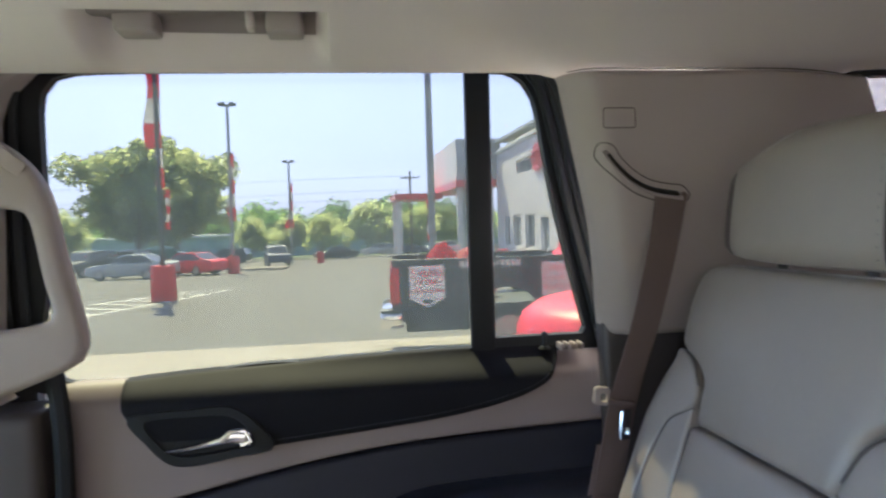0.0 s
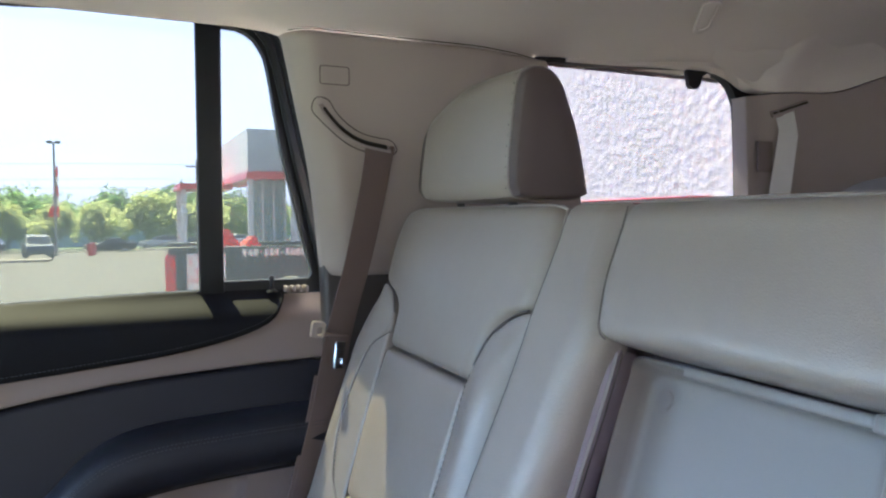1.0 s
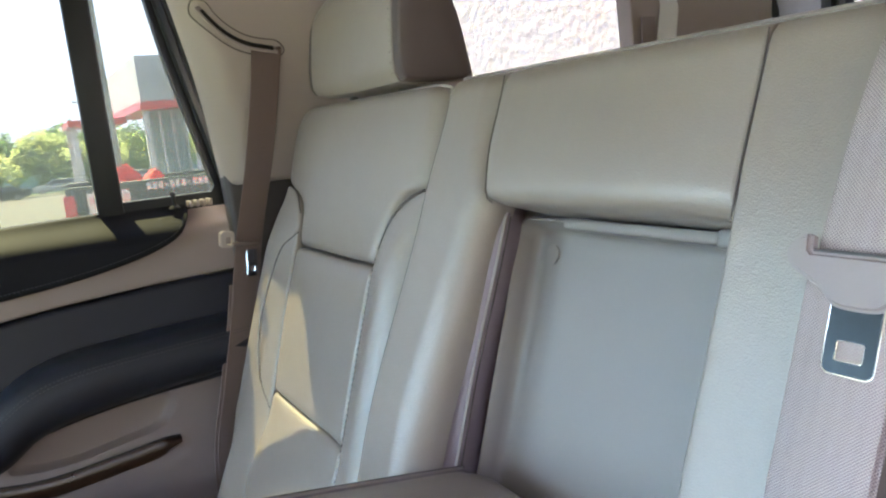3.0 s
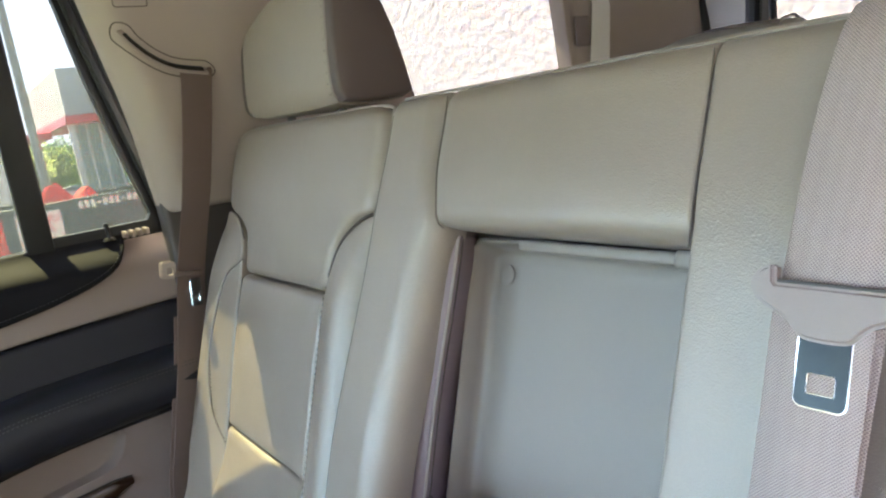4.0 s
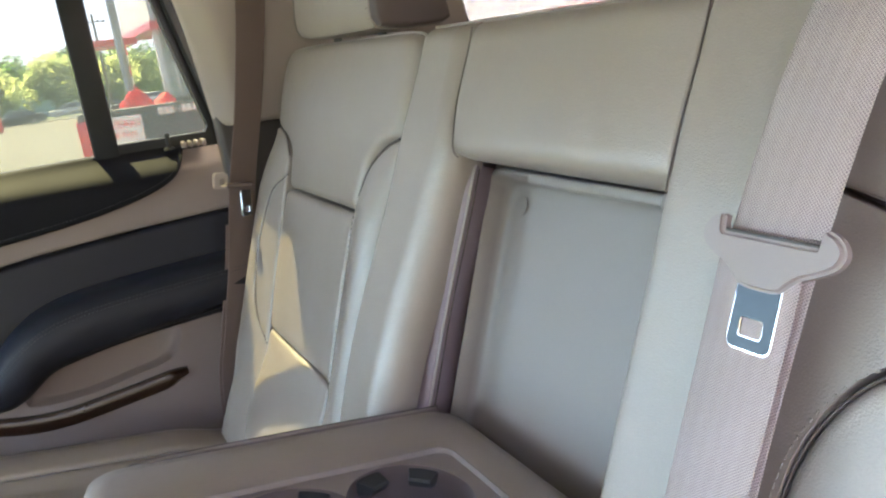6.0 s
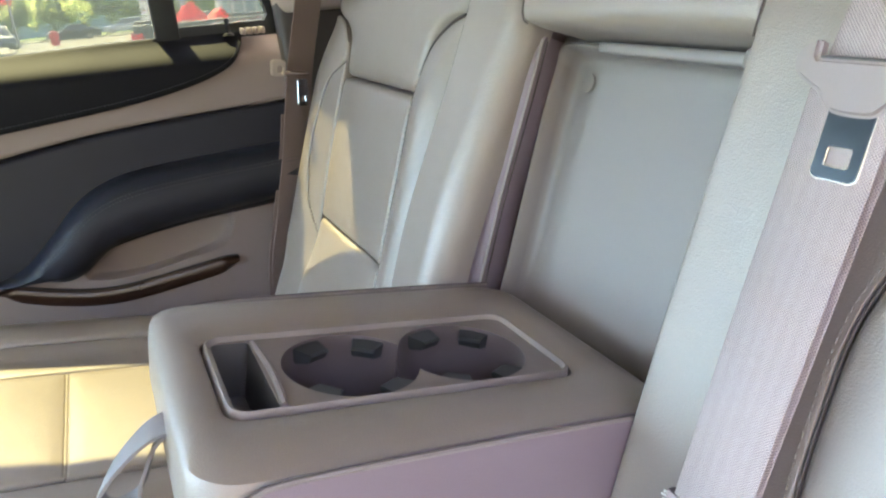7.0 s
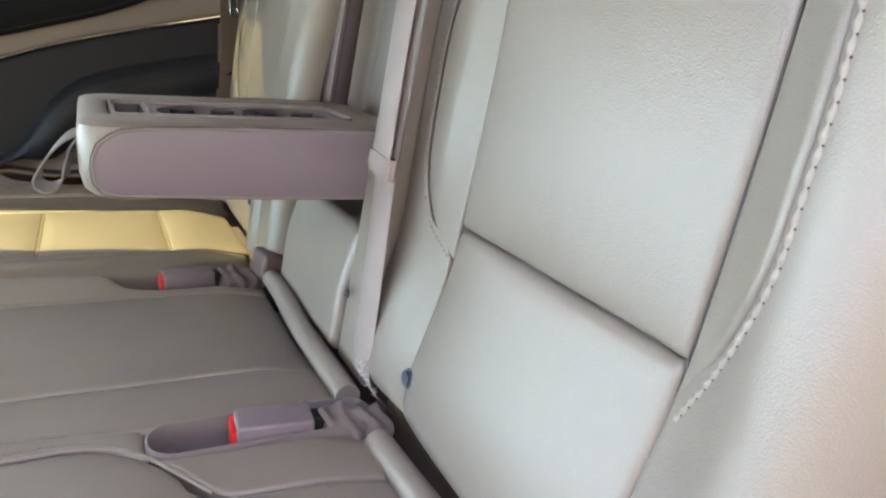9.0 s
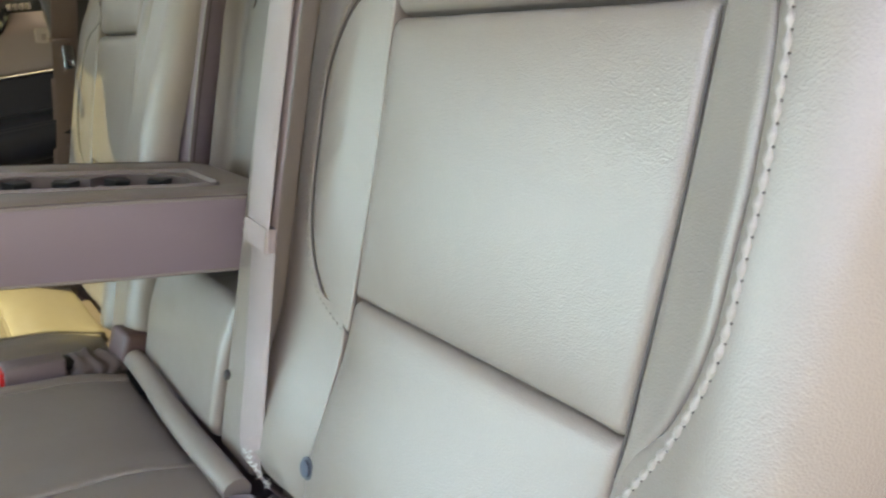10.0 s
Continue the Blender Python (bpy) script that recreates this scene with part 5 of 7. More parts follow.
N("buckle_pocket", loft([pocket_ring(-0.010, 0.0275, 0.104), pocket_ring(0.004, 0.0265, 0.103), pocket_ring(0.0065, 0.0245, 0.101), pocket_ring(0.003, 0.0225, 0.099), pocket_ring(-0.010, 0.0215, 0.096, 0.001), pocket_ring(-0.022, 0.020, 0.092, 0.002), pocket_ring(-0.034, 0.018, 0.088, 0.002), pocket_ring(-0.045, 0.015, 0.084, 0.001)], False, True), SLEEVE, "dark cloth-lined pocket for the buckle")
N("hinge_cover", moved(box(-0.026, 0.026, -0.022, 0.022, -0.02, 0.02, 0.006, 3), pose(0.152, 0.010, 0.010, 12, 0, 8)), HINGE, "dark maroon plastic hinge cover")
roll = lambda a0, a1, n: tube([(a, 0.018 - 0.003 * math.sin(a * 9), -0.003 + 0.002 * math.sin(a * 23)) for a in np.linspace(a0, a1, n)], 0.0135, 12)
N("rear_roll", roll(-0.72, -0.322, 24), LEATHER, "rolled rear edge of the cushion cover")
N("rear_roll", roll(-0.240, 0.13, 24), LEATHER, "rolled rear edge of the cushion cover")
rnd = random.Random(21)
threads = []
for k in range(22):
    t = k / 21
    a, b, c = -0.230 - 0.032 * t, 0.010 - 0.012 * t, 0.033 - 0.027 * t
    p = [(a, b, c)]
    for q in range(3):
        p.append((p[-1][0] + rnd.uniform(-0.004, 0.002), p[-1][1] + rnd.uniform(-0.002, 0.004), p[-1][2] + rnd.uniform(-0.001, 0.003)))
    threads.append(tube(p, 0.0004, 5))
flap = smooth_line([(-0.2600, 0.0779), (-0.2400, 0.0661), (-0.2370, 0.0473), (-0.2410, 0.0240), (-0.2520, 0.0190), (-0.2620, 0.0230)], 30)
# solid dark patch that paints the shaded inside of the opening
N("flap_shade", loft([[(a, b, centre_h(a, b) + 0.0015) for a, b in flap], [(a, b, centre_h(a, b) - 0.006) for a, b in flap]], True, True), RECESS_SHADE, "dark patch with the shade of the opening behind the buckle")
N("flap_rim", tube([(a, b, centre_h(a, b) + 0.0028) for a, b in flap], 0.0032, 8), LEATHER, "raised rim of the opening")
N("torn_edge", merge(*threads), FRAY, "frayed white threads")


def buckle(name_label, y0, x0, z0, turn):
    """A belt buckle on its stalk; the red button faces forward."""
    e = thing("belt_buckle", name_label, "belt buckle", pose(x0, y0, z0, 0, 11.3, turn), group="seat belt buckles")
    part("body", box(-0.038, 0.031, -0.018, 0.018, -0.014, 0.015, 0.003, 3), VINYL, e)
    part("release_button", box(-0.0425, -0.0365, -0.0150, 0.0150, -0.012, 0.0105, 0.0015), RED_PLASTIC, e, "red release button")
    folds = []
    for k in range(34):
        t = k / 33
        ring = []
        for q in np.linspace(0, 2 * math.pi, 28, endpoint=False):
            crease = 0.0026 * math.sin(k * 0.62 + 1.7 * math.sin(q + 0.6) + 0.8 * math.sin(q * 3 + k * 0.11)) + 0.0016 * math.sin(q * 4 - k * 0.31)
            ry, rz = 0.0225 + crease - 0.006 * abs(2 * t - 1) ** 6, 0.0205 + crease - 0.005 * abs(2 * t - 1) ** 6
            ring.append((0.040 + 0.065 * t + 0.003 * math.sin(q * 3), ry * math.cos(q), rz * math.sin(q) - 0.003 - 0.008 * t))
        folds.append(ring)
    part("sleeve", loft(folds, True, True), SLEEVE, e, "crumpled mauve-grey cloth sleeve")
    part("clip", box(0.030, 0.044, -0.008, 0.010, -0.004, 0.012, 0.002), BLACK, e, "black clip")
    return e


buckle("grey belt buckle with red button in the cushion pocket", -0.281, -0.180, 0.870, -5)
buckle("grey belt buckle with red button between the cushions", 0.168, -0.203, 0.862, 3)

# ---- centre belt ----
centre_belt = thing("seat_belt", "mauve-grey centre seat belt hanging over the seat back", "seat belt", pose(0.05, -0.24, 1.2), group="seat belts")
belt_pts = smooth_line([(0.185, -0.250, 1.440), (0.165, -0.250, 1.458), (0.140, -0.249, 1.462), (0.116, -0.247, 1.452), (0.086, -0.245, 1.41), (0.053, -0.242, 1.34), (0.032, -0.237, 1.27), (0.005, -0.233, 1.18), (-0.022, -0.228, 1.083), (-0.0435, -0.226, 1.0), (-0.062, -0.225, 0.93), (-0.076, -0.223, 0.878), (-0.076, -0.224, 0.855), (-0.062, -0.226, 0.828), (-0.045, -0.228, 0.80)], 56)
wpart("webbing", ribbon([tuple(q) for q in belt_pts], 0.0510, 0.0016, (0.02, 1, 0)), WORLD, WEBBING, centre_belt)
lap = smooth_line([(0.0440, -0.240, 1.3315), (0.0255, -0.238, 1.27), (0.001, -0.235, 1.19), (-0.027, -0.232, 1.095), (-0.033, -0.231, 1.07)], 24)
wpart("lap_webbing", ribbon([tuple(q) for q in lap], 0.0480, 0.0016, (0.05, 1, 0.02)), WORLD, WEBBING, centre_belt)
wpart("stop_loop", merge(ribbon([(-0.0252, -0.2295, 1.091), (-0.0280, -0.2290, 1.081), (-0.0307, -0.2285, 1.071)], 0.0525, 0.009, (0.05, 1, 0.02))), WORLD, WEBBING, centre_belt, "folded stitched loop")
wpart("frayed_edge", merge(*[tube([(-0.0262 - 0.0008 * k, -0.2040, 1.089 - 0.0025 * k), (-0.0285 - 0.0008 * k, -0.2010 + 0.001 * math.sin(k * 2.0), 1.090 - 0.0022 * k)], 0.0007, 5) for k in range(6)]), WORLD, FRAY, centre_belt, "frayed white threads at the loop")
TON = frame_of((0.0480, -0.243, 1.3355), (0, 1, 0), (0.309, 0, 0.951), (-0.951, 0, 0.309))
low_edge = smooth_line([(-0.0275, 0.0100), (-0.033, 0.0095), (-0.0385, 0.006), (-0.0415, 0.000), (-0.0385, -0.0065), (-0.030, -0.0115), (-0.022, -0.015), (-0.0165, -0.0195), (-0.0115, -0.0235), (0.0, -0.0245), (0.0115, -0.0235), (0.0165, -0.0195), (0.022, -0.015), (0.030, -0.0115), (0.0385, -0.0065), (0.0415, 0.000), (0.0385, 0.006), (0.033, 0.0095), (0.0275, 0.0100)], 60)
bell = [(q[0] * 0.925, q[1] - 0.0060) for q in [*[tuple(q) for q in low_edge], (0.0280, 0.009), (0.0274, 0.0025), (0.0264, 0.0015), (-0.0264, 0.0015), (-0.0274, 0.0025), (-0.0280, 0.009)]]
bb = plate([tuple(q) for q in bell], (), -0.002, 0.0065)
bmesh.ops.bevel(bb, geom=[e for e in bb.edges if len(e.link_faces) == 2 and e.calc_face_angle(0) > 1.0], offset=0.0022, segments=3, affect="EDGES")
wpart("tongue_grip", bb, TON, TRIM, centre_belt, "mauve-beige plastic tongue head")
# dark bar paints the shade where the webbing enters the head
wpart("tongue_slot", tube([(-0.0250, -0.0040, 0.0035), (0.0250, -0.0040, 0.0035)], 0.0012, 6), TON, DARK_GREY, centre_belt)
blade = [tuple(q) for q in rounded(0.0118, 0.0205, 0.004)]
bl = plate([(q[0], q[1] - 0.040) for q in blade], [[(q[0], q[1] - 0.0495) for q in rounded(0.0066, 0.0048, 0.0015)]], 0.0015, 0.0042)
wpart("tongue_blade", bl, TON, DARK_METAL, centre_belt, "bright steel tongue with a square hole")
wpart("blade_rim", merge(tube([(q[0], q[1] - 0.040, 0.003) for q in rounded(0.0120, 0.0208, 0.004)], 0.0007, 6, True), tube([(q[0], q[1] - 0.0495, 0.0035) for q in rounded(0.0066, 0.0048, 0.0015)], 0.0005, 6, True)), TON, CHROME, centre_belt)

# ---- far belt ----
far_belt = thing("seat_belt", "brown seat belt hanging from the post slot", "seat belt", pose(0.03, 0.71, 1.2), group="seat belts")
fb = smooth_line([(0.098, 0.7230, 1.565), (0.094, 0.7035, 1.553), (0.080, 0.702, 1.48), (0.061, 0.722, 1.37), (0.038, 0.756, 1.25), (0.014, 0.765, 1.12), (-0.015, 0.768, 1.0), (-0.042, 0.770, 0.88), (-0.045, 0.770, 0.70)], 40)
wpart("webbing", ribbon([tuple(q) for q in fb], 0.048, 0.002, (1, 0.12, 0.15)), WORLD, BROWN_WEBBING, far_belt)
wpart("lap_webbing", ribbon([(q[0] - 0.004, q[1] + 0.007, q[2]) for q in fb[18:]], 0.048, 0.002, (1, 0.12, 0.15)), WORLD, BROWN_WEBBING, far_belt)
FT = Matrix.Translation((0.026, 0.748, 1.256)) @ pose(0, 0, 0, 90, 8, 0)
hk = plate([(q[0] - 0.026, q[1]) for q in rounded(0.012, 0.0135, 0.006)], [[(q[0] - 0.023, q[1] - 0.002) for q in rounded(0.005, 0.006, 0.003)]], -0.005, 0.005)
bmesh.ops.bevel(hk, geom=[e for e in hk.edges if len(e.link_faces) == 2 and e.calc_face_angle(0) > 1.0], offset=0.002, segments=2, affect="EDGES")
wpart("tongue_grip", hk, FT, PILLAR, far_belt, "beige plastic tongue ring")
wpart("tongue_bar", box(-0.018, 0.026, -0.012, -0.004, -0.004, 0.004, 0.002), FT, BROWN_WEBBING, far_belt, "brown bar the belt runs through")
wpart("tongue_blade", plate([(q[0], q[1]) for q in rounded(0.012, 0.022, 0.003)], [[(q[0], q[1] - 0.010) for q in rounded(0.0065, 0.005, 0.001)]], -0.0015, 0.0015), Matrix.Translation((0.034, 0.742, 1.216)) @ pose(0, 0, 0, 90, 8, 35), STEEL, far_belt, "bright steel tongue")
wpart("anchor", box(-0.07, -0.015, 0.75, 0.785, 0.66, 0.72, 0.008, 3), WORLD, DARK_GREY, far_belt, "dark plastic anchor")

# ---- third row ----


def third_seat(y0, y1, top, mat, label, x=1.02):
    e = thing("third_row_seat", label, "seat", pose(x, (y0 + y1) / 2, 0.9), group="third row seats")
    w = (y1 - y0) / 2
    prof = smooth_line([(-0.05, -0.2), (-0.02, 0.3), (0.01, top - 0.95), (0.035, top - 0.905), (0.07, top - 0.90), (0.115, top - 0.915), (0.14, top - 0.97), (0.16, 0.2), (0.10, -0.2)], 40, True)
    rings = []
    for q, k in smooth_line([(-1, 0.90), (-0.97, 0.955), (-0.85, 0.985), (0, 1.0), (0.55, 0.99), (0.85, 0.96), (0.96, 0.92), (1, 0.86)], 26):
        rings.append([(p[0] * k + 0.05 * (1 - k), q * w, p[1] * k - (1 - k) * 0.1) for p in prof])
    part("backrest", loft(rings, True, True), mat, e)
    if y1 > 0.5:
        # a pale side cushion stands a little lower at the wall, and a welt runs over the inner shoulder
        part("side_cushion", loft([[(p[0] * k + 0.075, w + q, p[1] * k - (1 - k) * 0.1 - 0.035 - 0.02 * smoothstep(0, 0.05, q)) for p in prof] for q, k in ((-0.04, 0.90), (-0.02, 0.97), (0.01, 0.975), (0.026, 0.95), (0.034, 0.88))], True, True), mat, e)
        part("welt", tube([(p[0] * 0.992 + 0.0005, -w * 0.80, p[1] * 0.995 + 0.0005) for p in prof], 0.003, 6, True), mat, e)
    part("cushion", box(-0.5, -0.06, -w + 0.01, w - 0.01, -0.2, -0.08, 0.03, 3), mat, e)
    return e


third_seat(0.275, 0.625, 1.523, THIRD, "folding third-row seat in grey-beige leather")
third_seat(-0.62, 0.085, 1.50, THIRD, "wide third-row seat in grey-beige leather")
third_seat(0.095, 0.29, 1.485, BLACK_PAD, "dark middle section of the third row", 1.05)

# ---- outside: ground, which falls gently away from the car ----
FALL = -0.024
ASPHALT = material("worn asphalt", (0.120, 0.117, 0.107), 0.9, spread=0.07, grain=30, bump=0.15, depth=0.006, coarse=0.25, spec=0.3)
CONCRETE = material("pale concrete", (0.27, 0.245, 0.20), 0.85, spread=0.12, grain=14, bump=0.2, depth=0.006, coarse=0.8)
PAINT_WHITE = material("white road paint", (0.75, 0.75, 0.72), 0.7, spread=0.15, grain=12, bump=0.1, coarse=2)
RED = material("red paint", (0.60, 0.015, 0.025), 0.35, spread=0.08, grain=12, bump=0.0)
GALV = material("galvanised steel", (0.27, 0.28, 0.28), 0.5, 0.6, spread=0.1, grain=15, bump=0.0)
DARK_STEEL = material("dark painted steel", (0.05, 0.06, 0.06), 0.5, spread=0.1, grain=15, bump=0.0)
# kept dark so that the added wall throws little light into the car
BLOCK_WALL = material("dark light-blocking wall", (0.038, 0.034, 0.039), 0.9, spread=0.1, grain=6, bump=0.2, depth=0.01)
SPLIT_BLOCK = material("white painted split block", (0.68, 0.66, 0.665), 0.8, spread=0.06, grain=4.5, bump=0.9, depth=0.06, coarse=0.9)
WHITE_PANEL = material("white metal panel", (0.72, 0.73, 0.74), 0.5, spread=0.04, grain=2, bump=0.0)
GREY_PANEL = material("grey metal panel", (0.42, 0.44, 0.46), 0.45, spread=0.05, grain=2, bump=0.0)
DARK_GLASS = material("dark window glass", (0.03, 0.035, 0.04), 0.06, spread=0.2, grain=2, bump=0.0, spec=0.8)
BARK = material("bark", (0.10, 0.08, 0.06), 0.95, spread=0.3, grain=20, bump=0.8, depth=0.03)
TYRE = material("tyre rubber", (0.02, 0.02, 0.02), 0.8, spread=0.2, grain=40, bump=0.1)
RIM = material("alloy rim", (0.5, 0.5, 0.52), 0.35, 0.8, spread=0.05, grain=20, bump=0.0)
TAIL = material("red lens", (0.5, 0.01, 0.02), 0.15, spread=0.05, grain=20, bump=0.0)
BLUE_FAR = material("pale blue shed wall", (0.30, 0.42, 0.50), 0.7, spread=0.1, grain=2, bump=0.0)
GRASS = material("grass", (0.10, 0.15, 0.035), 0.9, spread=0.3, grain=3, bump=0.3, depth=0.05, coarse=0.3)


def leaf_material(name, color):
    m = material(name, color, 0.6, spread=0.3, grain=2.0, bump=0.0, coarse=0.6)
    n, l = m.node_tree.nodes, m.node_tree.links
    b = n["Principled BSDF"]
    b.inputs["Transmission Weight"].default_value = 0.0
    t, mix = n.new("ShaderNodeBsdfTranslucent"), n.new("ShaderNodeMixShader")
    t.inputs["Color"].default_value = (min(0.6, color[0] * 3.2), min(0.6, color[1] * 3.0), min(0.6, color[2] * 2.2), 1)
    mix.inputs[0].default_value = 0.62
    l.new(b.outputs[0], mix.inputs[1])
    l.new(t.outputs[0], mix.inputs[2])
    l.new(mix.outputs[0], n["Material Output"].inputs["Surface"])
    return m


LEAF = leaf_material("fresh leaves", (0.175, 0.275, 0.11))
RED_CLOTH = leaf_material("thin red cloth", (0.62, 0.015, 0.03))
WHITE_CLOTH = leaf_material("thin white cloth", (0.74, 0.74, 0.74))
LEAF_DARK = leaf_material("darker leaves", (0.12, 0.19, 0.08))


def ground_z(y):
    return FALL * y


def on_ground(x, y, turn=0.0, lift=0.0):
    return pose(x, y, ground_z(y) + lift, 0, 0, turn)


g = bmesh.new()
xs, ys = [-900, -120, -40, -10, 0, 10, 40, 120, 900], [-300, -40, -10, 0, 10, 30, 60, 120, 300, 1500]
gv = [[g.verts.new((x, y, ground_z(y))) for x in xs] for y in ys]
for a, b in zip(gv, gv[1:]):
    for k in range(len(xs) - 1):
        g.faces.new((a[k], a[k + 1], b[k + 1], b[k]))
setting("ground", g, ASPHALT, "worn grey asphalt parking lot", "ground", smooth=False)
SLOPE = Matrix.Rotation(math.atan(FALL), 4, "X")
setting("pavement", box(-30, 14, 4.6, 10.9, -0.03, 0.006), CONCRETE, "pale concrete strip along the parking bays", "pavement", SLOPE, False)


def stripe(x0, y0, x1, y1, w=0.12):
    d = Vector((x1 - x0, y1 - y0))
    ang = math.degrees(math.atan2(d.y, d.x))
    return moved(box(0, d.length, -w / 2, w / 2, 0.004, 0.010), pose(x0, y0, 0, 0, 0, ang))


hatch = [stripe(-6.9, 16.6, -4.6, 26.7), stripe(-9.4, 17.6, -6.0, 26.9), stripe(-6.0, 26.9, -4.6, 26.7), stripe(-9.4, 17.6, -6.9, 16.6)]
for k in range(1, 8):
    t = k / 8
    hatch.append(stripe(-9.4 + 3.4 * t, 17.6 + 9.3 * t, -6.9 + 2.3 * t - 0.2, 16.6 + 10.1 * t - 0.8))
setting("road_marking", merge(*hatch), PAINT_WHITE, "white hatched island on the asphalt", "road marking", SLOPE, False)
setting("road_marking", merge(stripe(-9.4, 24.5, -18, 24.5), stripe(-7.5, 41, -4.6, 46), stripe(-10, 36.5, -18, 36.5), stripe(-7.6, 40, -11, 40)), PAINT_WHITE, "white parking bay lines", "road marking", SLOPE, False)
setting("pavement_verge", box(-60, 60, 84, 89, -0.02, 0.12), CONCRETE, "pale kerb and verge along the far road", "verge", SLOPE, False)
setting("lawn", box(-90, 90, 96, 130, -0.02, 0.10), GRASS, "strip of grass behind the lot", "lawn", SLOPE, False)
setting("kerb_island", moved(box(-1.6, 1.6, -2.0, 2.0, -0.02, 0.15, 0.05), pose(-5.9, 52, 0)), CONCRETE, "low kerbed island", "kerb", SLOPE)

# unseen wall, added to cut the daylight through the open doorway
setting("wall_light_block", box(-4.0, 14, -1.95, -1.75, -0.2, 2.1), BLOCK_WALL, "unseen dark wall added to hold back light at the doorway", "wall", smooth=False)

# ---- the dealership ----
hall = thing("dealership_building", "white painted block hall with a grey entrance portal", "building", on_ground(12, 30), kind="structure")
wall_frame = frame_of((12, 0, 0), (0, -1, 0), (0, 0, 1), (-1, 0, 0))
opens = [(41.0, 42.8, -0.3, 1.9), (44.2, 46.6, -0.2, 2.1), (47.8, 50.0, -0.2, 2.1), (51.0, 52.6, -0.2, 2.1), (44.6, 48.6, 4.9, 5.9)]
holes = [[(-y0, z0), (-y1, z0), (-y1, z1), (-y0, z1)] for y0, y1, z0, z1 in opens]
wpart("wall", plate([(20, -1.6), (-55, -1.6), (-55, 7.3), (20, 8.6)], holes, -0.3, 0.0), wall_frame, SPLIT_BLOCK, hall, "white painted split-face block wall", False)
wpart("roof", box(11.95, 32, -20, 55, 7.9, 8.1), WORLD, GREY_PANEL, hall, "", False)
wpart("coping", moved(box(-55.05, 20.05, -0.08, 0.10, -0.06, 0.14), frame_of((12, 0, 7.95), (0, -1, 0), (0, 0.0173, 1), (-1, 0, 0)) @ pose(0, 0, 0, 0, 0, 0.993)), WORLD, GREY_PANEL, hall, "grey coping", False)
for y0, y1, z0, z1 in opens:
    w = wpart("window", box(-y1, -y0, z0, z1, -0.26, -0.22), wall_frame, DARK_GLASS, hall, "dark framed window", False)
    part("window_frame", moved(merge(box(-y1, -y0, z0, z0 + 0.12, -0.22, -0.16), box(-y1, -y0, z1 - 0.12, z1, -0.22, -0.16), *[box(q - 0.06, q + 0.06, z0 + 0.12, z1 - 0.12, -0.22, -0.16) for q in (-y1 + 0.06, -(y0 + y1) / 2, -y0 - 0.06)]), hall.matrix_basis.inverted() @ wall_frame), WHITE_PANEL, w, "", None, False)
wpart("portal", box(8.85, 12.4, 55.2, 71.0, 4.6, 8.3), WORLD, GREY_PANEL, hall, "grey clad portal over the entrance", False)
wpart("portal_side", box(8.80, 8.846, 55.2, 71.0, 5.05, 8.3), WORLD, WHITE_PANEL, hall, "", False)
wpart("portal_band", box(8.68, 12.4, 55.06, 71.2, 4.5, 5.05), WORLD, RED, hall, "red band under the portal", False)
wpart("canopy", box(4.4, 8.64, 62, 69, 3.9, 4.4), WORLD, RED, hall, "red canopy edge", False)
for x, y in ((9.1, 56), (4.8, 63), (4.8, 68.5)):
    wpart("column", box(x - 0.2, x + 0.2, y - 0.2, y + 0.2, -1.9, 4.55 if x > 6 else 3.9), WORLD, WHITE_PANEL, hall, "", False)
wpart("entrance_glass", box(9.5, 12.3, 58, 58.06, -1.6, 4.6), WORLD, material("pale reflecting glass", (0.30, 0.36, 0.36), 0.1, spread=0.3, grain=1.0, bump=0.0), hall, "pale glazed entrance", False)
for x in (9.5, 10.4, 11.3, 12.2):
    wpart("mullion", box(x - 0.08, x + 0.08, 57.86, 57.98, -1.6, 4.6), WORLD, WHITE_PANEL, hall, "", False)
emblem = thing("wall_emblem", "red oval emblem mounted on the white wall", "emblem", pose(12, 43, 5.6))
ell = [(1.2 * math.cos(a), 0.85 * math.sin(a)) for a in np.linspace(0, 2 * math.pi, 32, endpoint=False)]
wpart("oval", plate([(q[0] - 43, q[1] + 5.6) for q in ell], [[(q[0] * 0.78 - 43, q[1] * 0.72 + 5.6) for q in ell]], 0.0, 0.12), wall_frame, RED, emblem)
wpart("bar", plate([(q[0] * 0.35 - 43, q[1] * 0.8 + 5.6) for q in ell], [[(q[0] * 0.2 - 43, q[1] * 0.6 + 5.6) for q in ell]], 0.0, 0.12), wall_frame, RED, emblem)

# ---- vehicles ----


def paint(name, color):
    return material(name, color, 0.4, spread=0.03, grain=10, bump=0.0, coat=0.2)


SILVER_P, WHITE_P, RED_P, BLACK_P, BLUE_P, GREY_P = (paint(n, c) for n, c in (("silver paint", (0.42, 0.46, 0.48)), ("white paint", (0.75, 0.76, 0.77)), ("red car paint", (0.72, 0.014, 0.030)), ("black paint", (0.02, 0.022, 0.025)), ("dark blue paint", (0.025, 0.04, 0.08)), ("grey paint", (0.16, 0.17, 0.18))))


def wheel(car, x, y, r=0.34, w=0.22):
    m = pose(x, y, r, 90, 0, 0)
    t = part("tyre", moved(cyl(r, w, 24, bevel=0.03), pose(0, 0, -w / 2)), TYRE, car, "black tyre", m)
    part("rim", merge(moved(cyl(r * 0.62, w + 0.012, 20, bevel=0.01), pose(0, 0, -(w + 0.012) / 2))), RIM, t, "alloy rim")


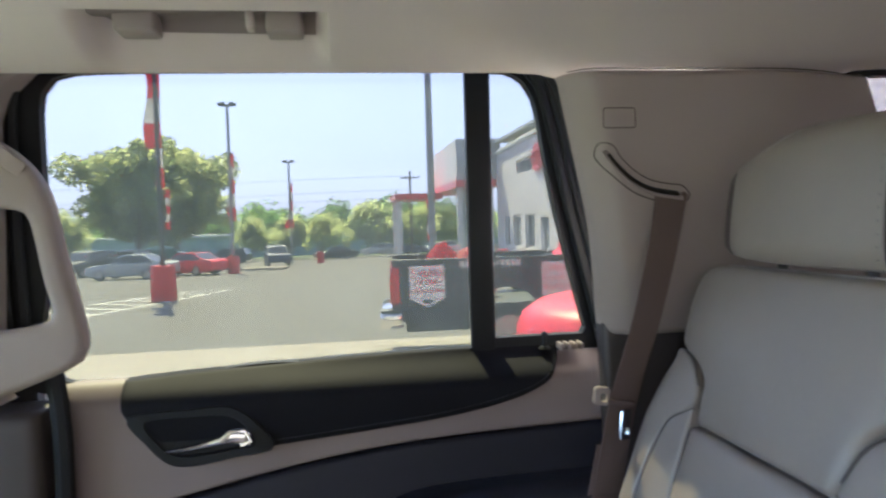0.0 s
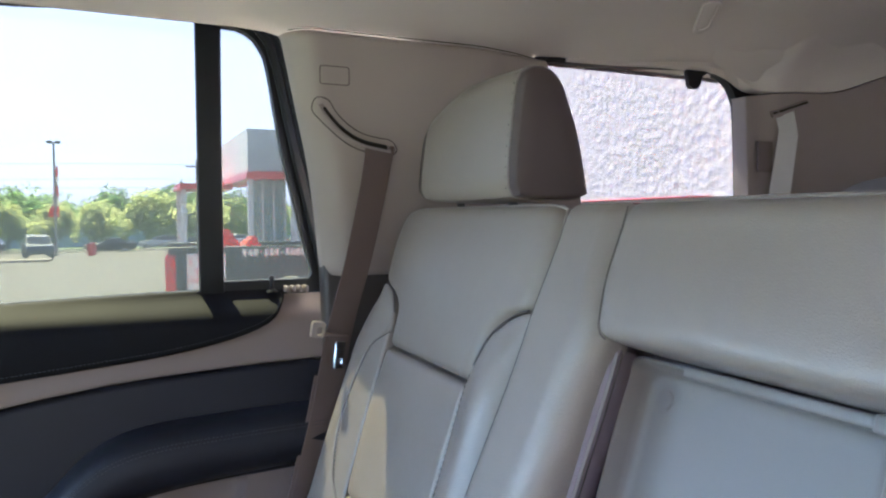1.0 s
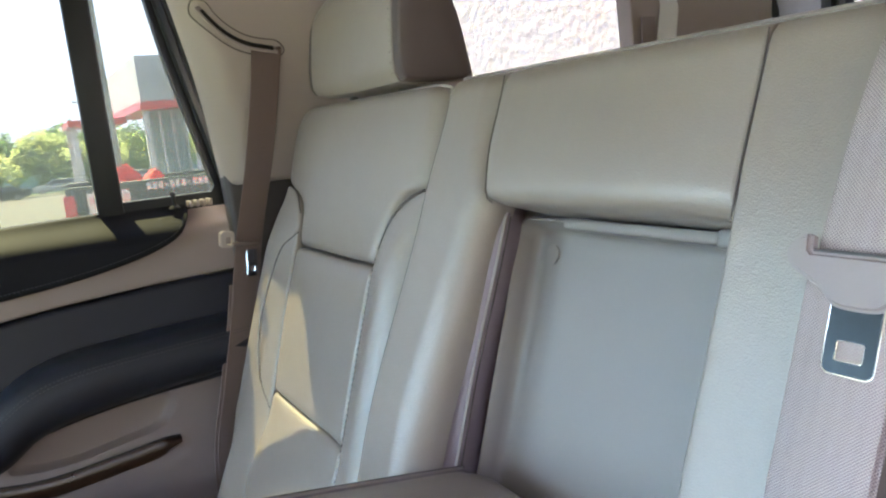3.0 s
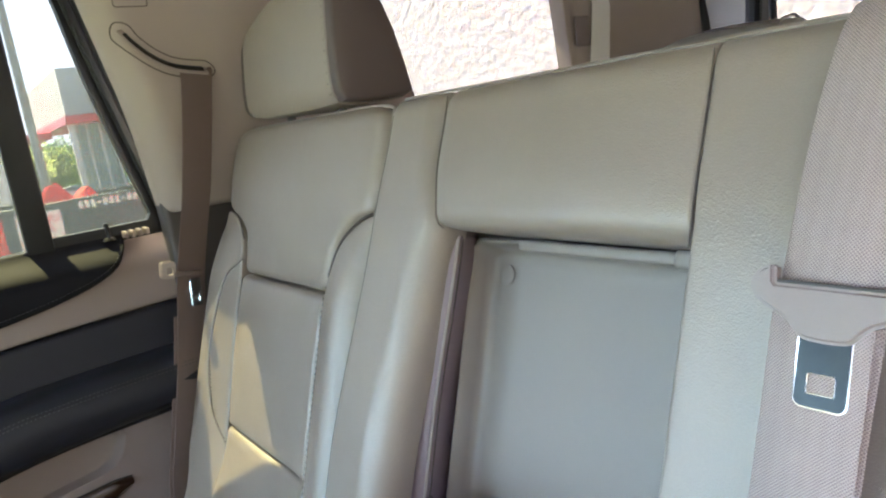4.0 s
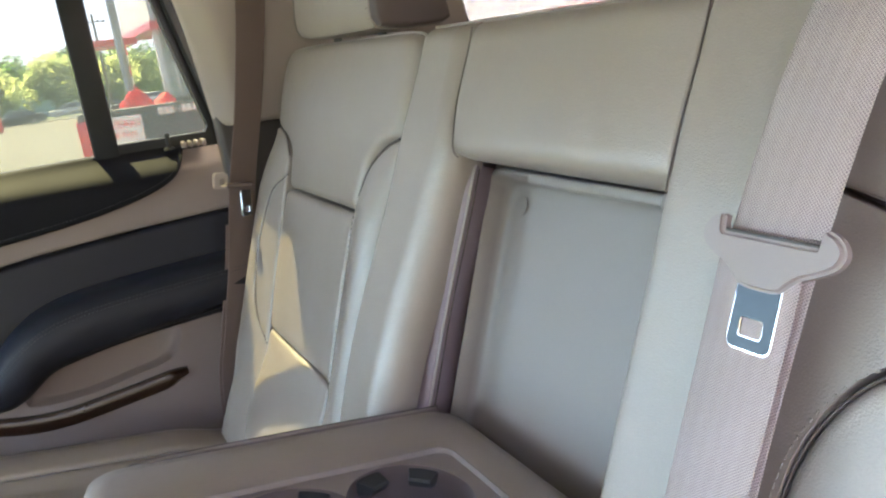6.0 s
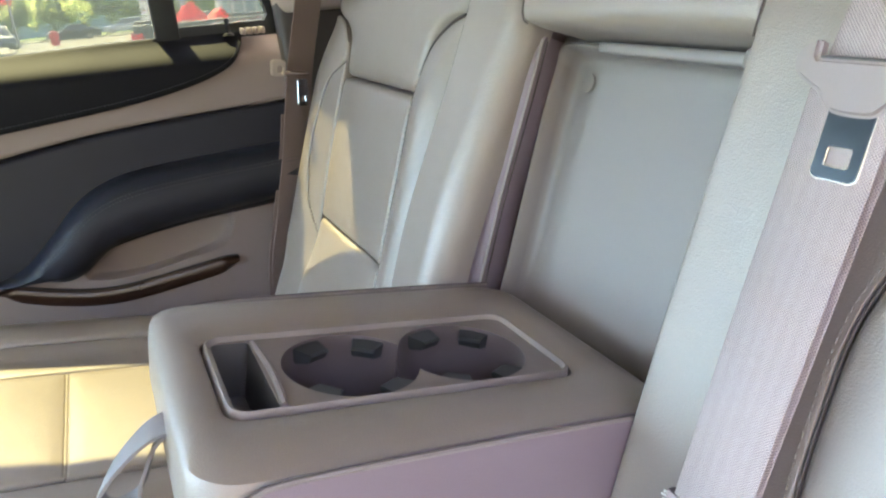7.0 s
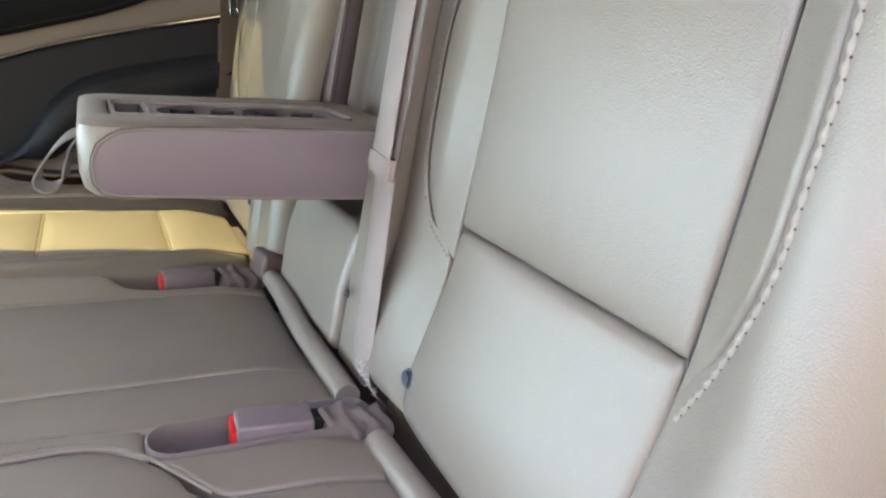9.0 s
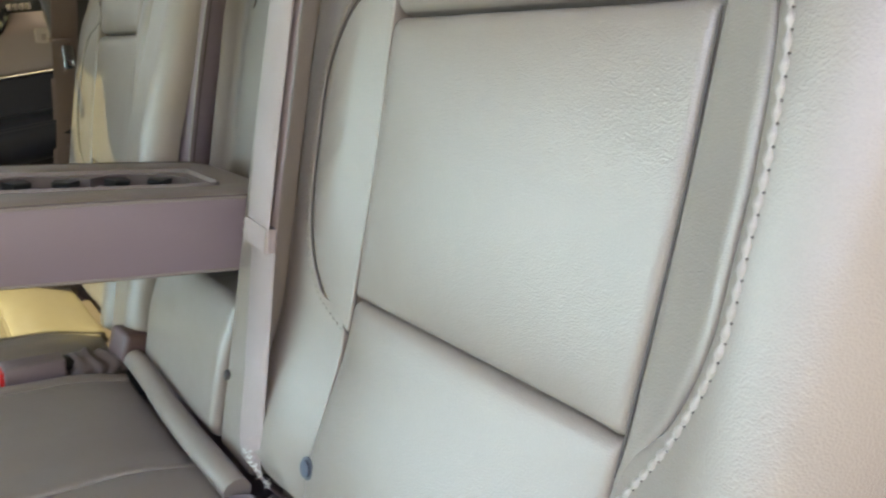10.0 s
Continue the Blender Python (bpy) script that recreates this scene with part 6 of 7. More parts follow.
def vehicle(name, label, category, m, body, cabin, width, mat, glass_top=0.0, lights=True, wheels=(0.8, 3.6), r=0.34, group="", drop=0.0, taper=0.0):
    """A car from the side outlines of its body and its cabin (x, z from the nose at x 0), the cabin drawn in at the top."""
    car = thing(name, label, category, m, group=group)
    w = width / 2
    bo = smooth_line(body, 64, True)
    rings = []
    cx = np.mean([q[0] for q in body])
    for q, k in ((-1.0, 0.955), (-0.985, 0.985), (-0.93, 1.0), (-0.72, 1.0), (-0.4, 1.0), (0.0, 1.0), (0.4, 1.0), (0.72, 1.0), (0.93, 1.0), (0.985, 0.985), (1.0, 0.955)):
        rings.append([(cx + (p[0] - cx) * (k if abs(q) < 0.95 else k * 0.985) + taper * q * q * max(0.0, 1 - p[0] / cx), q * w, 0.72 + (p[1] - 0.72) * k) for p in bo])
    part("body", loft(rings, True, True), mat, car, "painted body", None, 50)
    zt, zb = max(p[1] for p in cabin), min(p[1] for p in cabin)
    wid = lambda z: w * (0.96 - 0.17 * (z - zb) / (zt - zb))
    co = straight_line(cabin + [cabin[0]], 61)[:-1]
    part("cabin", loft([[(p[0], s * wid(p[1]) * k, p[1]) for p in co] for s, k in ((-1, 1.0), (-1, 0.93), (1, 0.93), (1, 1.0))], True, True), mat, car, "painted roof and posts", None, 35)
    c2 = np.mean(np.array(cabin), axis=0)
    ins = [tuple(c2 + (np.array(p) - c2) * np.array((0.90, 0.74 - 2 * drop)) - np.array((0, drop))) for p in cabin]
    mid = (ins[0][0] + ins[-1][0]) / 2 + 0.1
    for s in (-1, 1):
        p = part("side_window", loft([[(q[0], s * (wid(q[1]) + 0.012), q[1]) for q in straight_line(ins + [ins[0]], 41)[:-1]], [(q[0], s * (wid(q[1]) - 0.03), q[1]) for q in straight_line(ins + [ins[0]], 41)[:-1]]], True, True), DARK_GLASS, car, "dark side glass", None, False)
        part("post", moved(box(-0.05, 0.05, -0.02, 0.02, zb + 0.05, zt - 0.05), pose(mid, s * (wid((zb + zt) / 2) + 0.005), 0, s * 10, 0, 0)), mat, p, "", None, False)
    for i, j, nm in ((0, 1, "windscreen"), (-1, -2, "rear_window")):
        a, b = np.array(cabin[i]), np.array(cabin[j])
        d = (b - a) / np.linalg.norm(b - a)
        nrm = np.array((-d[1], d[0])) * (1 if i == 0 else -1)
        a, b = a + (b - a) * 0.08, a + (b - a) * 0.93
        part(nm, loft([[(*(a + nrm * o)[:1], -wid(a[1]) * 0.88, (a + nrm * o)[1]), (*(a + nrm * o)[:1], wid(a[1]) * 0.88, (a + nrm * o)[1]), (*(b + nrm * o)[:1], wid(b[1]) * 0.86, (b + nrm * o)[1]), (*(b + nrm * o)[:1], -wid(b[1]) * 0.86, (b + nrm * o)[1])] for o in (0.015, -0.02)], True, True), DARK_GLASS, car, "dark glass", None, False)
    for x in wheels:
        for s in (-1, 1):
            wheel(car, x, s * (w - 0.10), r)
    if lights:
        x1 = max(p[0] for p in body)
        zl = 0.62 * max(p[1] for p in body) + 0.12
        for s in (-1, 1):
            part("headlight", moved(box(-0.05, 0.12, -0.2, 0.2, -0.07, 0.07, 0.03), pose(0.10, s * (w - 0.28), zl, 0, 0, 0)), RIM, car, "clear headlight")
            part("tail_lamp", moved(box(-0.12, 0.05, -0.16, 0.16, -0.09, 0.09, 0.03), pose(x1 - 0.09, s * (w - 0.24), zl + 0.08, 0, 0, 0)), TAIL, car, "red tail lamp")
        part("bumper", box(-0.03, 0.10, -w * 0.9, w * 0.9, 0.32, 0.50, 0.04), DARK_STEEL, car)
        part("bumper", box(x1 - 0.10, x1 + 0.03, -w * 0.9, w * 0.9, 0.32, 0.52, 0.04), DARK_STEEL, car)
    return car


SEDAN = ([(0.02, 0.30), (0.0, 0.62), (0.12, 0.78), (1.25, 0.93), (2.4, 0.96), (3.8, 1.00), (4.62, 0.98), (4.70, 0.75), (4.66, 0.32), (3.6, 0.24), (1.0, 0.24)], [(1.25, 0.90), (2.05, 1.42), (3.25, 1.44), (4.15, 0.96)])
SUV = ([(0.02, 0.36), (0.0, 0.75), (0.10, 0.95), (1.15, 1.06), (2.4, 1.08), (3.8, 1.10), (4.52, 1.08), (4.60, 0.8), (4.56, 0.36), (3.6, 0.30), (1.0, 0.30)], [(1.15, 1.03), (1.85, 1.62), (3.60, 1.68), (4.05, 1.64), (4.48, 1.06)])

CROSSOVER = ([(0.34, 0.284), (0.27, 0.564), (0.32, 0.784), (0.42, 0.874), (0.58, 0.919), (0.90, 0.954), (1.25, 1.044), (2.4, 1.12), (3.8, 1.16), (4.22, 1.18), (4.38, 1.0), (4.36, 0.40), (3.6, 0.32), (1.0, 0.32)], [(1.15, 1.06), (1.95, 1.64), (2.72, 1.725), (4.57, 1.81), (4.17, 1.43), (4.05, 1.15)])
vehicle("parked_car", "silver-blue sedan parked in the lot", "car", on_ground(-14.6, 43.0, -12), *SEDAN, 1.8, SILVER_P, group="parked cars")
vehicle("parked_car", "white car parked behind the sedan", "car", on_ground(-17.0, 55.0, 80), *SUV, 1.85, WHITE_P, group="parked cars")
vehicle("parked_car", "dark hatchback parked at the edge of the lot", "car", on_ground(-18.0, 47.5, 70), *SUV, 1.85, BLACK_P, group="parked cars")
vehicle("parked_car", "red coupe parked behind the red drum", "car", on_ground(-11.8, 46.5, -30), *SEDAN, 1.8, RED_P, group="parked cars")
vehicle("parked_car", "dark blue off-roader parked further back", "car", on_ground(-14.6, 77.0, -8), *SUV, 1.9, BLUE_P, r=0.42, group="parked cars")
vehicle("parked_car", "dark blue-grey hatchback standing on the lot, nose forward", "car", on_ground(-5.4, 58.0, 100), *SUV, 1.8, BLUE_P, group="parked cars")
vehicle("parked_car", "dark grey estate car crossing the far lane", "car", on_ground(-3.4, 79.0, 4), *SEDAN, 1.8, BLACK_P, group="parked cars")
for k, (x, mat_) in enumerate(((2.0, SILVER_P), (6.0, BLUE_P), (10.5, WHITE_P), (15.0, RED_P), (20.0, GREY_P), (-24, WHITE_P), (-29, SILVER_P), (-35, BLUE_P), (25.5, WHITE_P), (31, BLACK_P))):
    vehicle("parked_car", "car in the distant row beyond the verge", "car", on_ground(x, 92.0 + (k % 3), 3 * (k % 4)), *(SEDAN if k % 2 else SUV), 1.8, mat_, lights=False, group="distant cars")
# the red crossover next to the car, with a red sign in its side window
red_suv = vehicle("parked_car", "red crossover parked beside, with a red window sign", "car", on_ground(0.92, 6.0, 0), *CROSSOVER, 1.85, RED_P, drop=0.03, lights=False, taper=0.45)
sign_slab = lambda pts, o: loft([[(x, -(0.888 - 0.2097 * (z - 1.06) + k), z) for x, z in pts] for k in (o, o + 0.006)], True, True)
part("window_trim", sign_slab([(3.06, 1.30), (4.15, 1.30), (4.02, 1.705), (3.70, 1.715), (3.06, 1.685)], 0.010), GREY_P, red_suv, "grey surround of the sign", None, False)
part("window_sign", sign_slab([(3.14, 1.32), (4.05, 1.32), (3.95, 1.665), (3.14, 1.632)], 0.018), RED, red_suv, "red sign with white unreadable lettering", None, False)
part("sign_lettering", merge(*[sign_slab([(x, z - 0.04), (x + 0.07, z - 0.04), (x + 0.07, z + 0.045), (x, z + 0.04)], 0.026) for x, z in ((3.38, 1.50), (3.46, 1.535), (3.55, 1.54), (3.64, 1.55), (3.73, 1.555))]), PAINT_WHITE, red_suv, "white bars", None, False)
part("sign_crease", sign_slab([(3.86, 1.40), (3.875, 1.40), (3.835, 1.64), (3.82, 1.64)], 0.025), GREY_P, red_suv, "pale crease in the sign", None, False)
for side in (-1, 1):
    part("rear_strip", loft([[(x, side * (0.888 - 0.2097 * (z - 1.06) + k), z) for x, z in ((4.56, 1.79), (4.66, 1.79), (4.28, 1.43), (4.18, 1.43))] for k in (-0.05, 0.004)], True, True), SILVER_P, red_suv, "pale edge of the rear glass", None, False)

# ---- the dark wrapped pickup ----
truck = thing("pickup_truck", "pickup with a dark wrapped bed carrying white signs", "pickup", on_ground(0.28, 9.5, -4.5) @ Matrix.Scale(0.93, 4))
T = lambda name, bm, mat, label="", smooth=True: part(name, bm, mat, truck, label, None, smooth)
WRAP = material("dark navy wrap", (0.020, 0.026, 0.040), 0.35, spread=0.05, grain=10, bump=0.0, spec=0.35)
bed = smooth_line([(0.06, 0.62), (0.02, 0.9), (0.04, 1.36), (0.10, 1.40), (2.5, 1.40), (2.56, 1.36), (2.56, 0.60), (2.03, 0.56), (1.98, 0.80), (1.83, 0.96), (1.60, 1.02), (1.37, 0.96), (1.22, 0.80), (1.17, 0.56), (0.3, 0.58)], 80, True)
for s in (-1, 1):
    T("bed_side", loft([[(q[0], s * (0.96 - o), q[1] - 0.0) for q in bed] for o in (0.0, 0.05)], True, True), WRAP, "dark bed side", 40)
T("bed_floor", box(0.08, 2.52, -0.92, 0.92, 0.72, 0.80), DARK_STEEL)
T("bed_front", box(2.48, 2.54, -0.92, 0.92, 0.6, 1.38), WRAP)
T("tailgate", box(0.02, 0.08, -0.78, 0.78, 0.66, 1.37, 0.02), WRAP, "dark tailgate")
T("bed_rail", merge(box(0.03, 2.55, -0.97, -0.88, 1.395, 1.43, 0.012), box(0.03, 2.55, 0.88, 0.97, 1.395, 1.43, 0.012)), DARK_STEEL, "grey bed rail")
for s in (-1, 1):
    T("tail_lamp", box(-0.01, 0.13, s * 0.875 - 0.095, s * 0.875 + 0.095, 0.82, 1.34, 0.03, 3), TAIL, "tall red tail lamp")
T("bumper", merge(box(-0.16, 0.16, -0.98, 0.98, 0.50, 0.72, 0.05, 3)), CHROME, "chrome step bumper")
T("bumper_corner", box(-0.14, 0.10, -1.0, -0.72, 0.72, 0.76, 0.015), DARK_STEEL)
cab_o = smooth_line([(2.6, 0.45), (2.6, 1.36), (2.9, 1.40), (4.7, 1.40), (4.9, 1.36), (6.0, 1.24), (6.18, 1.0), (6.15, 0.55), (5.8, 0.42), (3.0, 0.42)], 60, True)
T("cab_body", loft([[(q[0], s * 0.97 * k, q[1]) for q in cab_o] for s, k in ((-1, 0.98), (-1, 0.90), (1, 0.90), (1, 0.98))], True, True), RED_P, "red cab and hood", 40)
T("cab_roof", loft([[(x, s * (0.90 - 0.16 * (z - 1.36) / 0.56), z) for x, z in straight_line([(2.68, 1.36), (2.82, 1.90), (4.0, 1.94), (4.8, 1.40), (2.68, 1.36)], 40)] for s in (-1, 1)], True, True), RED_P, "red cab roof", 30)
for s in (-1, 1):
    T("side_window", loft([[(x, s * (0.915 - 0.16 * (z - 1.36) / 0.56 + o), z) for x, z in straight_line([(2.86, 1.45), (2.94, 1.83), (3.95, 1.86), (4.52, 1.46), (2.86, 1.45)], 30)] for o in (0.0, -0.05)], True, True), DARK_GLASS, "dark side glass", False)
for x in (1.60, 5.15):
    for s in (-1, 1):
        wheel(truck, x, s * 0.86, 0.40, 0.26)
T("chassis", box(0.2, 6.0, -0.75, 0.75, 0.42, 0.66), DARK_STEEL)
load = thing("folded_tarp", "crumpled red tarpaulin lying in the pickup bed", "tarpaulin", on_ground(1.05, 9.35, 0, 0.745))
cl = bmesh.new()
bmesh.ops.create_icosphere(cl, subdivisions=4, radius=1)
for v in cl.verts:
    k = 1 + 0.35 * noise.noise(v.co * 2.2) + 0.15 * noise.noise(v.co * 6)
    v.co = Vector((v.co.x * 0.60 * k, v.co.y * 0.55 * k, max(0, 0.0 + v.co.z * 0.64 * k)))
part("cloth", cl, RED_CLOTH, load)


def words(text, size, mat, m, parent, name="lettering", label="", squash=1.0):
    """Raised letters as a mesh, centred on m, facing its z."""
    cu = bpy.data.curves.new("lettering", "FONT")
    cu.body, cu.size, cu.align_x, cu.align_y, cu.extrude = text, size, "CENTER", "CENTER", 0.003
    cu.resolution_u = 2
    tmp = bpy.data.objects.new("tmp", cu)
    me = bpy.data.meshes.new_from_object(tmp)
    bpy.data.objects.remove(tmp)
    bm = bmesh.new()
    bm.from_mesh(me)
    moved(bm, Matrix.Diagonal((squash, 1, 1, 1)))
    return part(name, moved(bm, m), mat, parent, label, None, False)


SIGN_RED = material("sign red", (0.60, 0.03, 0.05), 0.6, spread=0.05, grain=20, bump=0.0)


def bed_sign(x, lines, label):
    """A white shield-shaped sign on the bed's near side."""
    e = thing("bed_sign", label, "sign", truck.matrix_basis @ frame_of((x, -0.968, 1.07), (1, 0, 0), (0, 0, 1), (0, -1, 0)), group="signs on the pickup")
    part("panel", plate([(-0.24, 0.27), (-0.24, -0.17), (0.0, -0.30), (0.24, -0.17), (0.24, 0.27)], (), 0.0, 0.006), WHITE_PANEL, e, "white panel", None, False)
    for k, (t, s) in enumerate(lines):
        words(t, s, SIGN_RED, pose(0, 0.17 - 0.125 * k, 0.008), e, "lettering", "red lettering")
    part("mark", plate([(0.07 * math.cos(a), -0.215 + 0.028 * math.sin(a)) for a in np.linspace(0, 2 * math.pi, 16, endpoint=False)], (), 0.006, 0.010), DARK_STEEL, e, "small dark mark", None, False)


bed_sign(0.495, (("5 YEARS", 0.125), ("OF FREE", 0.085), ("MAINTENANCE", 0.068)), "white shield sign, 5 years of free maintenance, on the bed side")
bed_sign(2.30, (("LIFETIME", 0.105), ("POWERTRAIN", 0.072), ("WARRANTY", 0.08)), "white shield sign with red lettering on the bed side")
bars = thing("bed_lettering", "row of white bars lettered on the bed side", "lettering", truck.matrix_basis @ frame_of((1.37, -0.966, 1.345), (1, 0, 0), (0, 0, 1), (0, -1, 0)))
part("bar", merge(*[box(-0.42 + k * 0.07, -0.37 + k * 0.07, -0.045, 0.045, 0.0, 0.006) for k in range(12) if k not in (3, 7)] + [box(-0.42 + k * 0.07, -0.37 + k * 0.07, -0.012, 0.012, 0.0, 0.006) for k in (3, 7)]), PAINT_WHITE, bars, "", None, False)

# ---- drums, poles, banners ----


def drum(x, y, r=0.38, h=1.05, mat=RED, label="red drum standing on the asphalt"):
    e = thing("drum", label, "drum", on_ground(x, y), group="drums")
    part("shell", cyl(r, h, 24, r * 0.97, 0.03), mat, e)
    for z in (0.33, 0.68):
        part("hoop", moved(cyl(r + 0.012, 0.03, 24), pose(0, 0, h * z)), mat, e)
    part("lid", moved(cyl(r * 1.02, 0.04, 24, bevel=0.01), pose(0, 0, h)), mat, e)
    return e


def banner(x, y, z0, z1, w, lean, n=5, taper=0.0, label="red and white feather banner tied to a pole"):
    """A feather banner: bands of red and white cloth that billow from a pole."""
    e = thing("banner", label, "banner", on_ground(x, y), group="banners")
    for k in range(n):
        zs = np.linspace(z0 + (z1 - z0) * k / n, z0 + (z1 - z0) * (k + 1) / n, 6)
        rows_ = []
        for z in zs:
            t = (z - z0) / (z1 - z0)
            ww = w * (0.85 + 0.15 * math.sin(t * 9 + x)) * (1 - taper * t)
            rows_.append([(lean + 0.08 - ww * u, 0.05 * math.sin(u * 6 + z * 2), z) for u in np.linspace(0, 1, 7)])
        bm = loft(rows_, wrap=False)
        got_ = bmesh.ops.extrude_face_region(bm, geom=bm.faces[:])
        bmesh.ops.translate(bm, vec=(0, 0.012, 0), verts=[v for v in got_["geom"] if isinstance(v, bmesh.types.BMVert)])
        part("cloth_band", bm, WHITE_CLOTH if k % 2 else RED_CLOTH, e, "white band" if k % 2 else "red band")
    return e


def light_pole(x, y, h, r, mat, heads=True, label="tall car-park lamp post with two heads", drum_foot=False):
    e = thing("lamp_post", label, "lamp post", on_ground(x, y), group="lamp posts")
    part("pole", cyl(r, h, 14, r * 0.7), mat, e)
    part("base", cyl(r * 2.2, 0.12, 14), mat, e)
    if heads:
        part("arm", box(-0.42, 0.42, -0.06, 0.06, h - 0.12, h, 0.02), DARK_STEEL, e)
        for s in (-1, 1):
            part("head", moved(box(-0.21, 0.21, -0.22, 0.22, -0.08, 0.08, 0.04), pose(s * 0.34, 0, h + 0.04, 0, s * 12, 0)), DARK_STEEL, e, "flat dark lamp head")
    return e


drum(-5.85, 22.5)
light_pole(-5.95, 22.9, 9.0, 0.085, DARK_STEEL, False, "dark banner pole standing by the red drum")
banner(-5.95, 22.9, 4.75, 8.6, 0.52, 0.05)
banner(-5.95, 22.9, 3.5, 4.75, 0.26, 0.07, 2, label="red and white cloth wrapped round a pole")
banner(-5.72, 22.9, 2.2, 3.45, 0.17, 0.0, 5, label="narrow red and white streamer beside a pole")
drum(-7.1, 45.1)
light_pole(-7.2, 45.8, 10.6, 0.12, GALV)
banner(-7.2, 45.8, 3.3, 7.6, 0.6, 0.2, 5, 0.7)
light_pole(-5.1, 68.0, 9.6, 0.12, GALV)
banner(-5.1, 68.0, 3.3, 7.6, 0.85, 0.2, 5, 0.8)
light_pole(2.27, 20.4, 11.0, 0.115, GALV, True)
banner(5.6, 46.0, 1.5, 4.4, 0.5, 0.0)
for x, y, mat_, lab in ((4.9, 33, RED, "red drum by the entrance"), (5.9, 33.5, DARK_STEEL, "black drum by the entrance"), (6.7, 34, DARK_STEEL, "black drum by the entrance"), (7.7, 35, RED, "red drum by the entrance"), (-2.3, 64, RED, "red drum by the far lane")):
    drum(x, y, 0.32, 1.0, mat_, lab)
utility = thing("utility_pole", "wooden utility pole with crossarm and wires", "utility pole", on_ground(8.3, 88), group="utility poles")
part("pole", cyl(0.17, 10.5, 12, 0.12), BARK, utility)
part("crossarm", box(-1.2, 1.2, -0.06, 0.06, 9.6, 9.75), BARK, utility)
part("insulator", merge(*[moved(cyl(0.06, 0.16, 8), pose(x, 0, 9.75)) for x in (-1.1, -0.5, 0.5, 1.1)]), DARK_STEEL, utility)
for k, h in enumerate((9.9, 8.2, 7.2)):
    wire = thing("overhead_wire", "thin dark overhead wire", "wire", pose(0, 88, 0), group="overhead wires")
    part("cable", tube([(x, 0, ground_z(88) + h - 0.8 * math.sin((x + 70) / 78 * math.pi) ** 2) for x in np.linspace(-70, 8.3, 40)], 0.018, 5), DARK_STEEL, wire)
shed = thing("far_shed", "long low pale blue shed behind the trees", "building", on_ground(0, 118), kind="structure")
part("wall", box(-60, 60, 0, 14, 0, 3.6), BLUE_FAR, shed, "", None, False)
part("roof", moved(box(-61, 61, -1, 15, 3.6, 4.0), pose(0, 0, 0)), WHITE_PANEL, shed, "", None, False)
fence = thing("fence", "low green mesh fence behind the parked cars", "fence", on_ground(-22, 62), kind="structure")
GREEN_MESH = material("green mesh screen", (0.05, 0.22, 0.15), 0.8, spread=0.2, grain=5, bump=0.1)
part("screen", box(-12, 8, 0, 0.04, 0.1, 1.7), GREEN_MESH, fence, "", None, False)
for x in np.linspace(-12, 8, 9):
    part("post", moved(cyl(0.04, 1.8, 8), pose(x, 0.06, 0)), GALV, fence)

# ---- trees ----


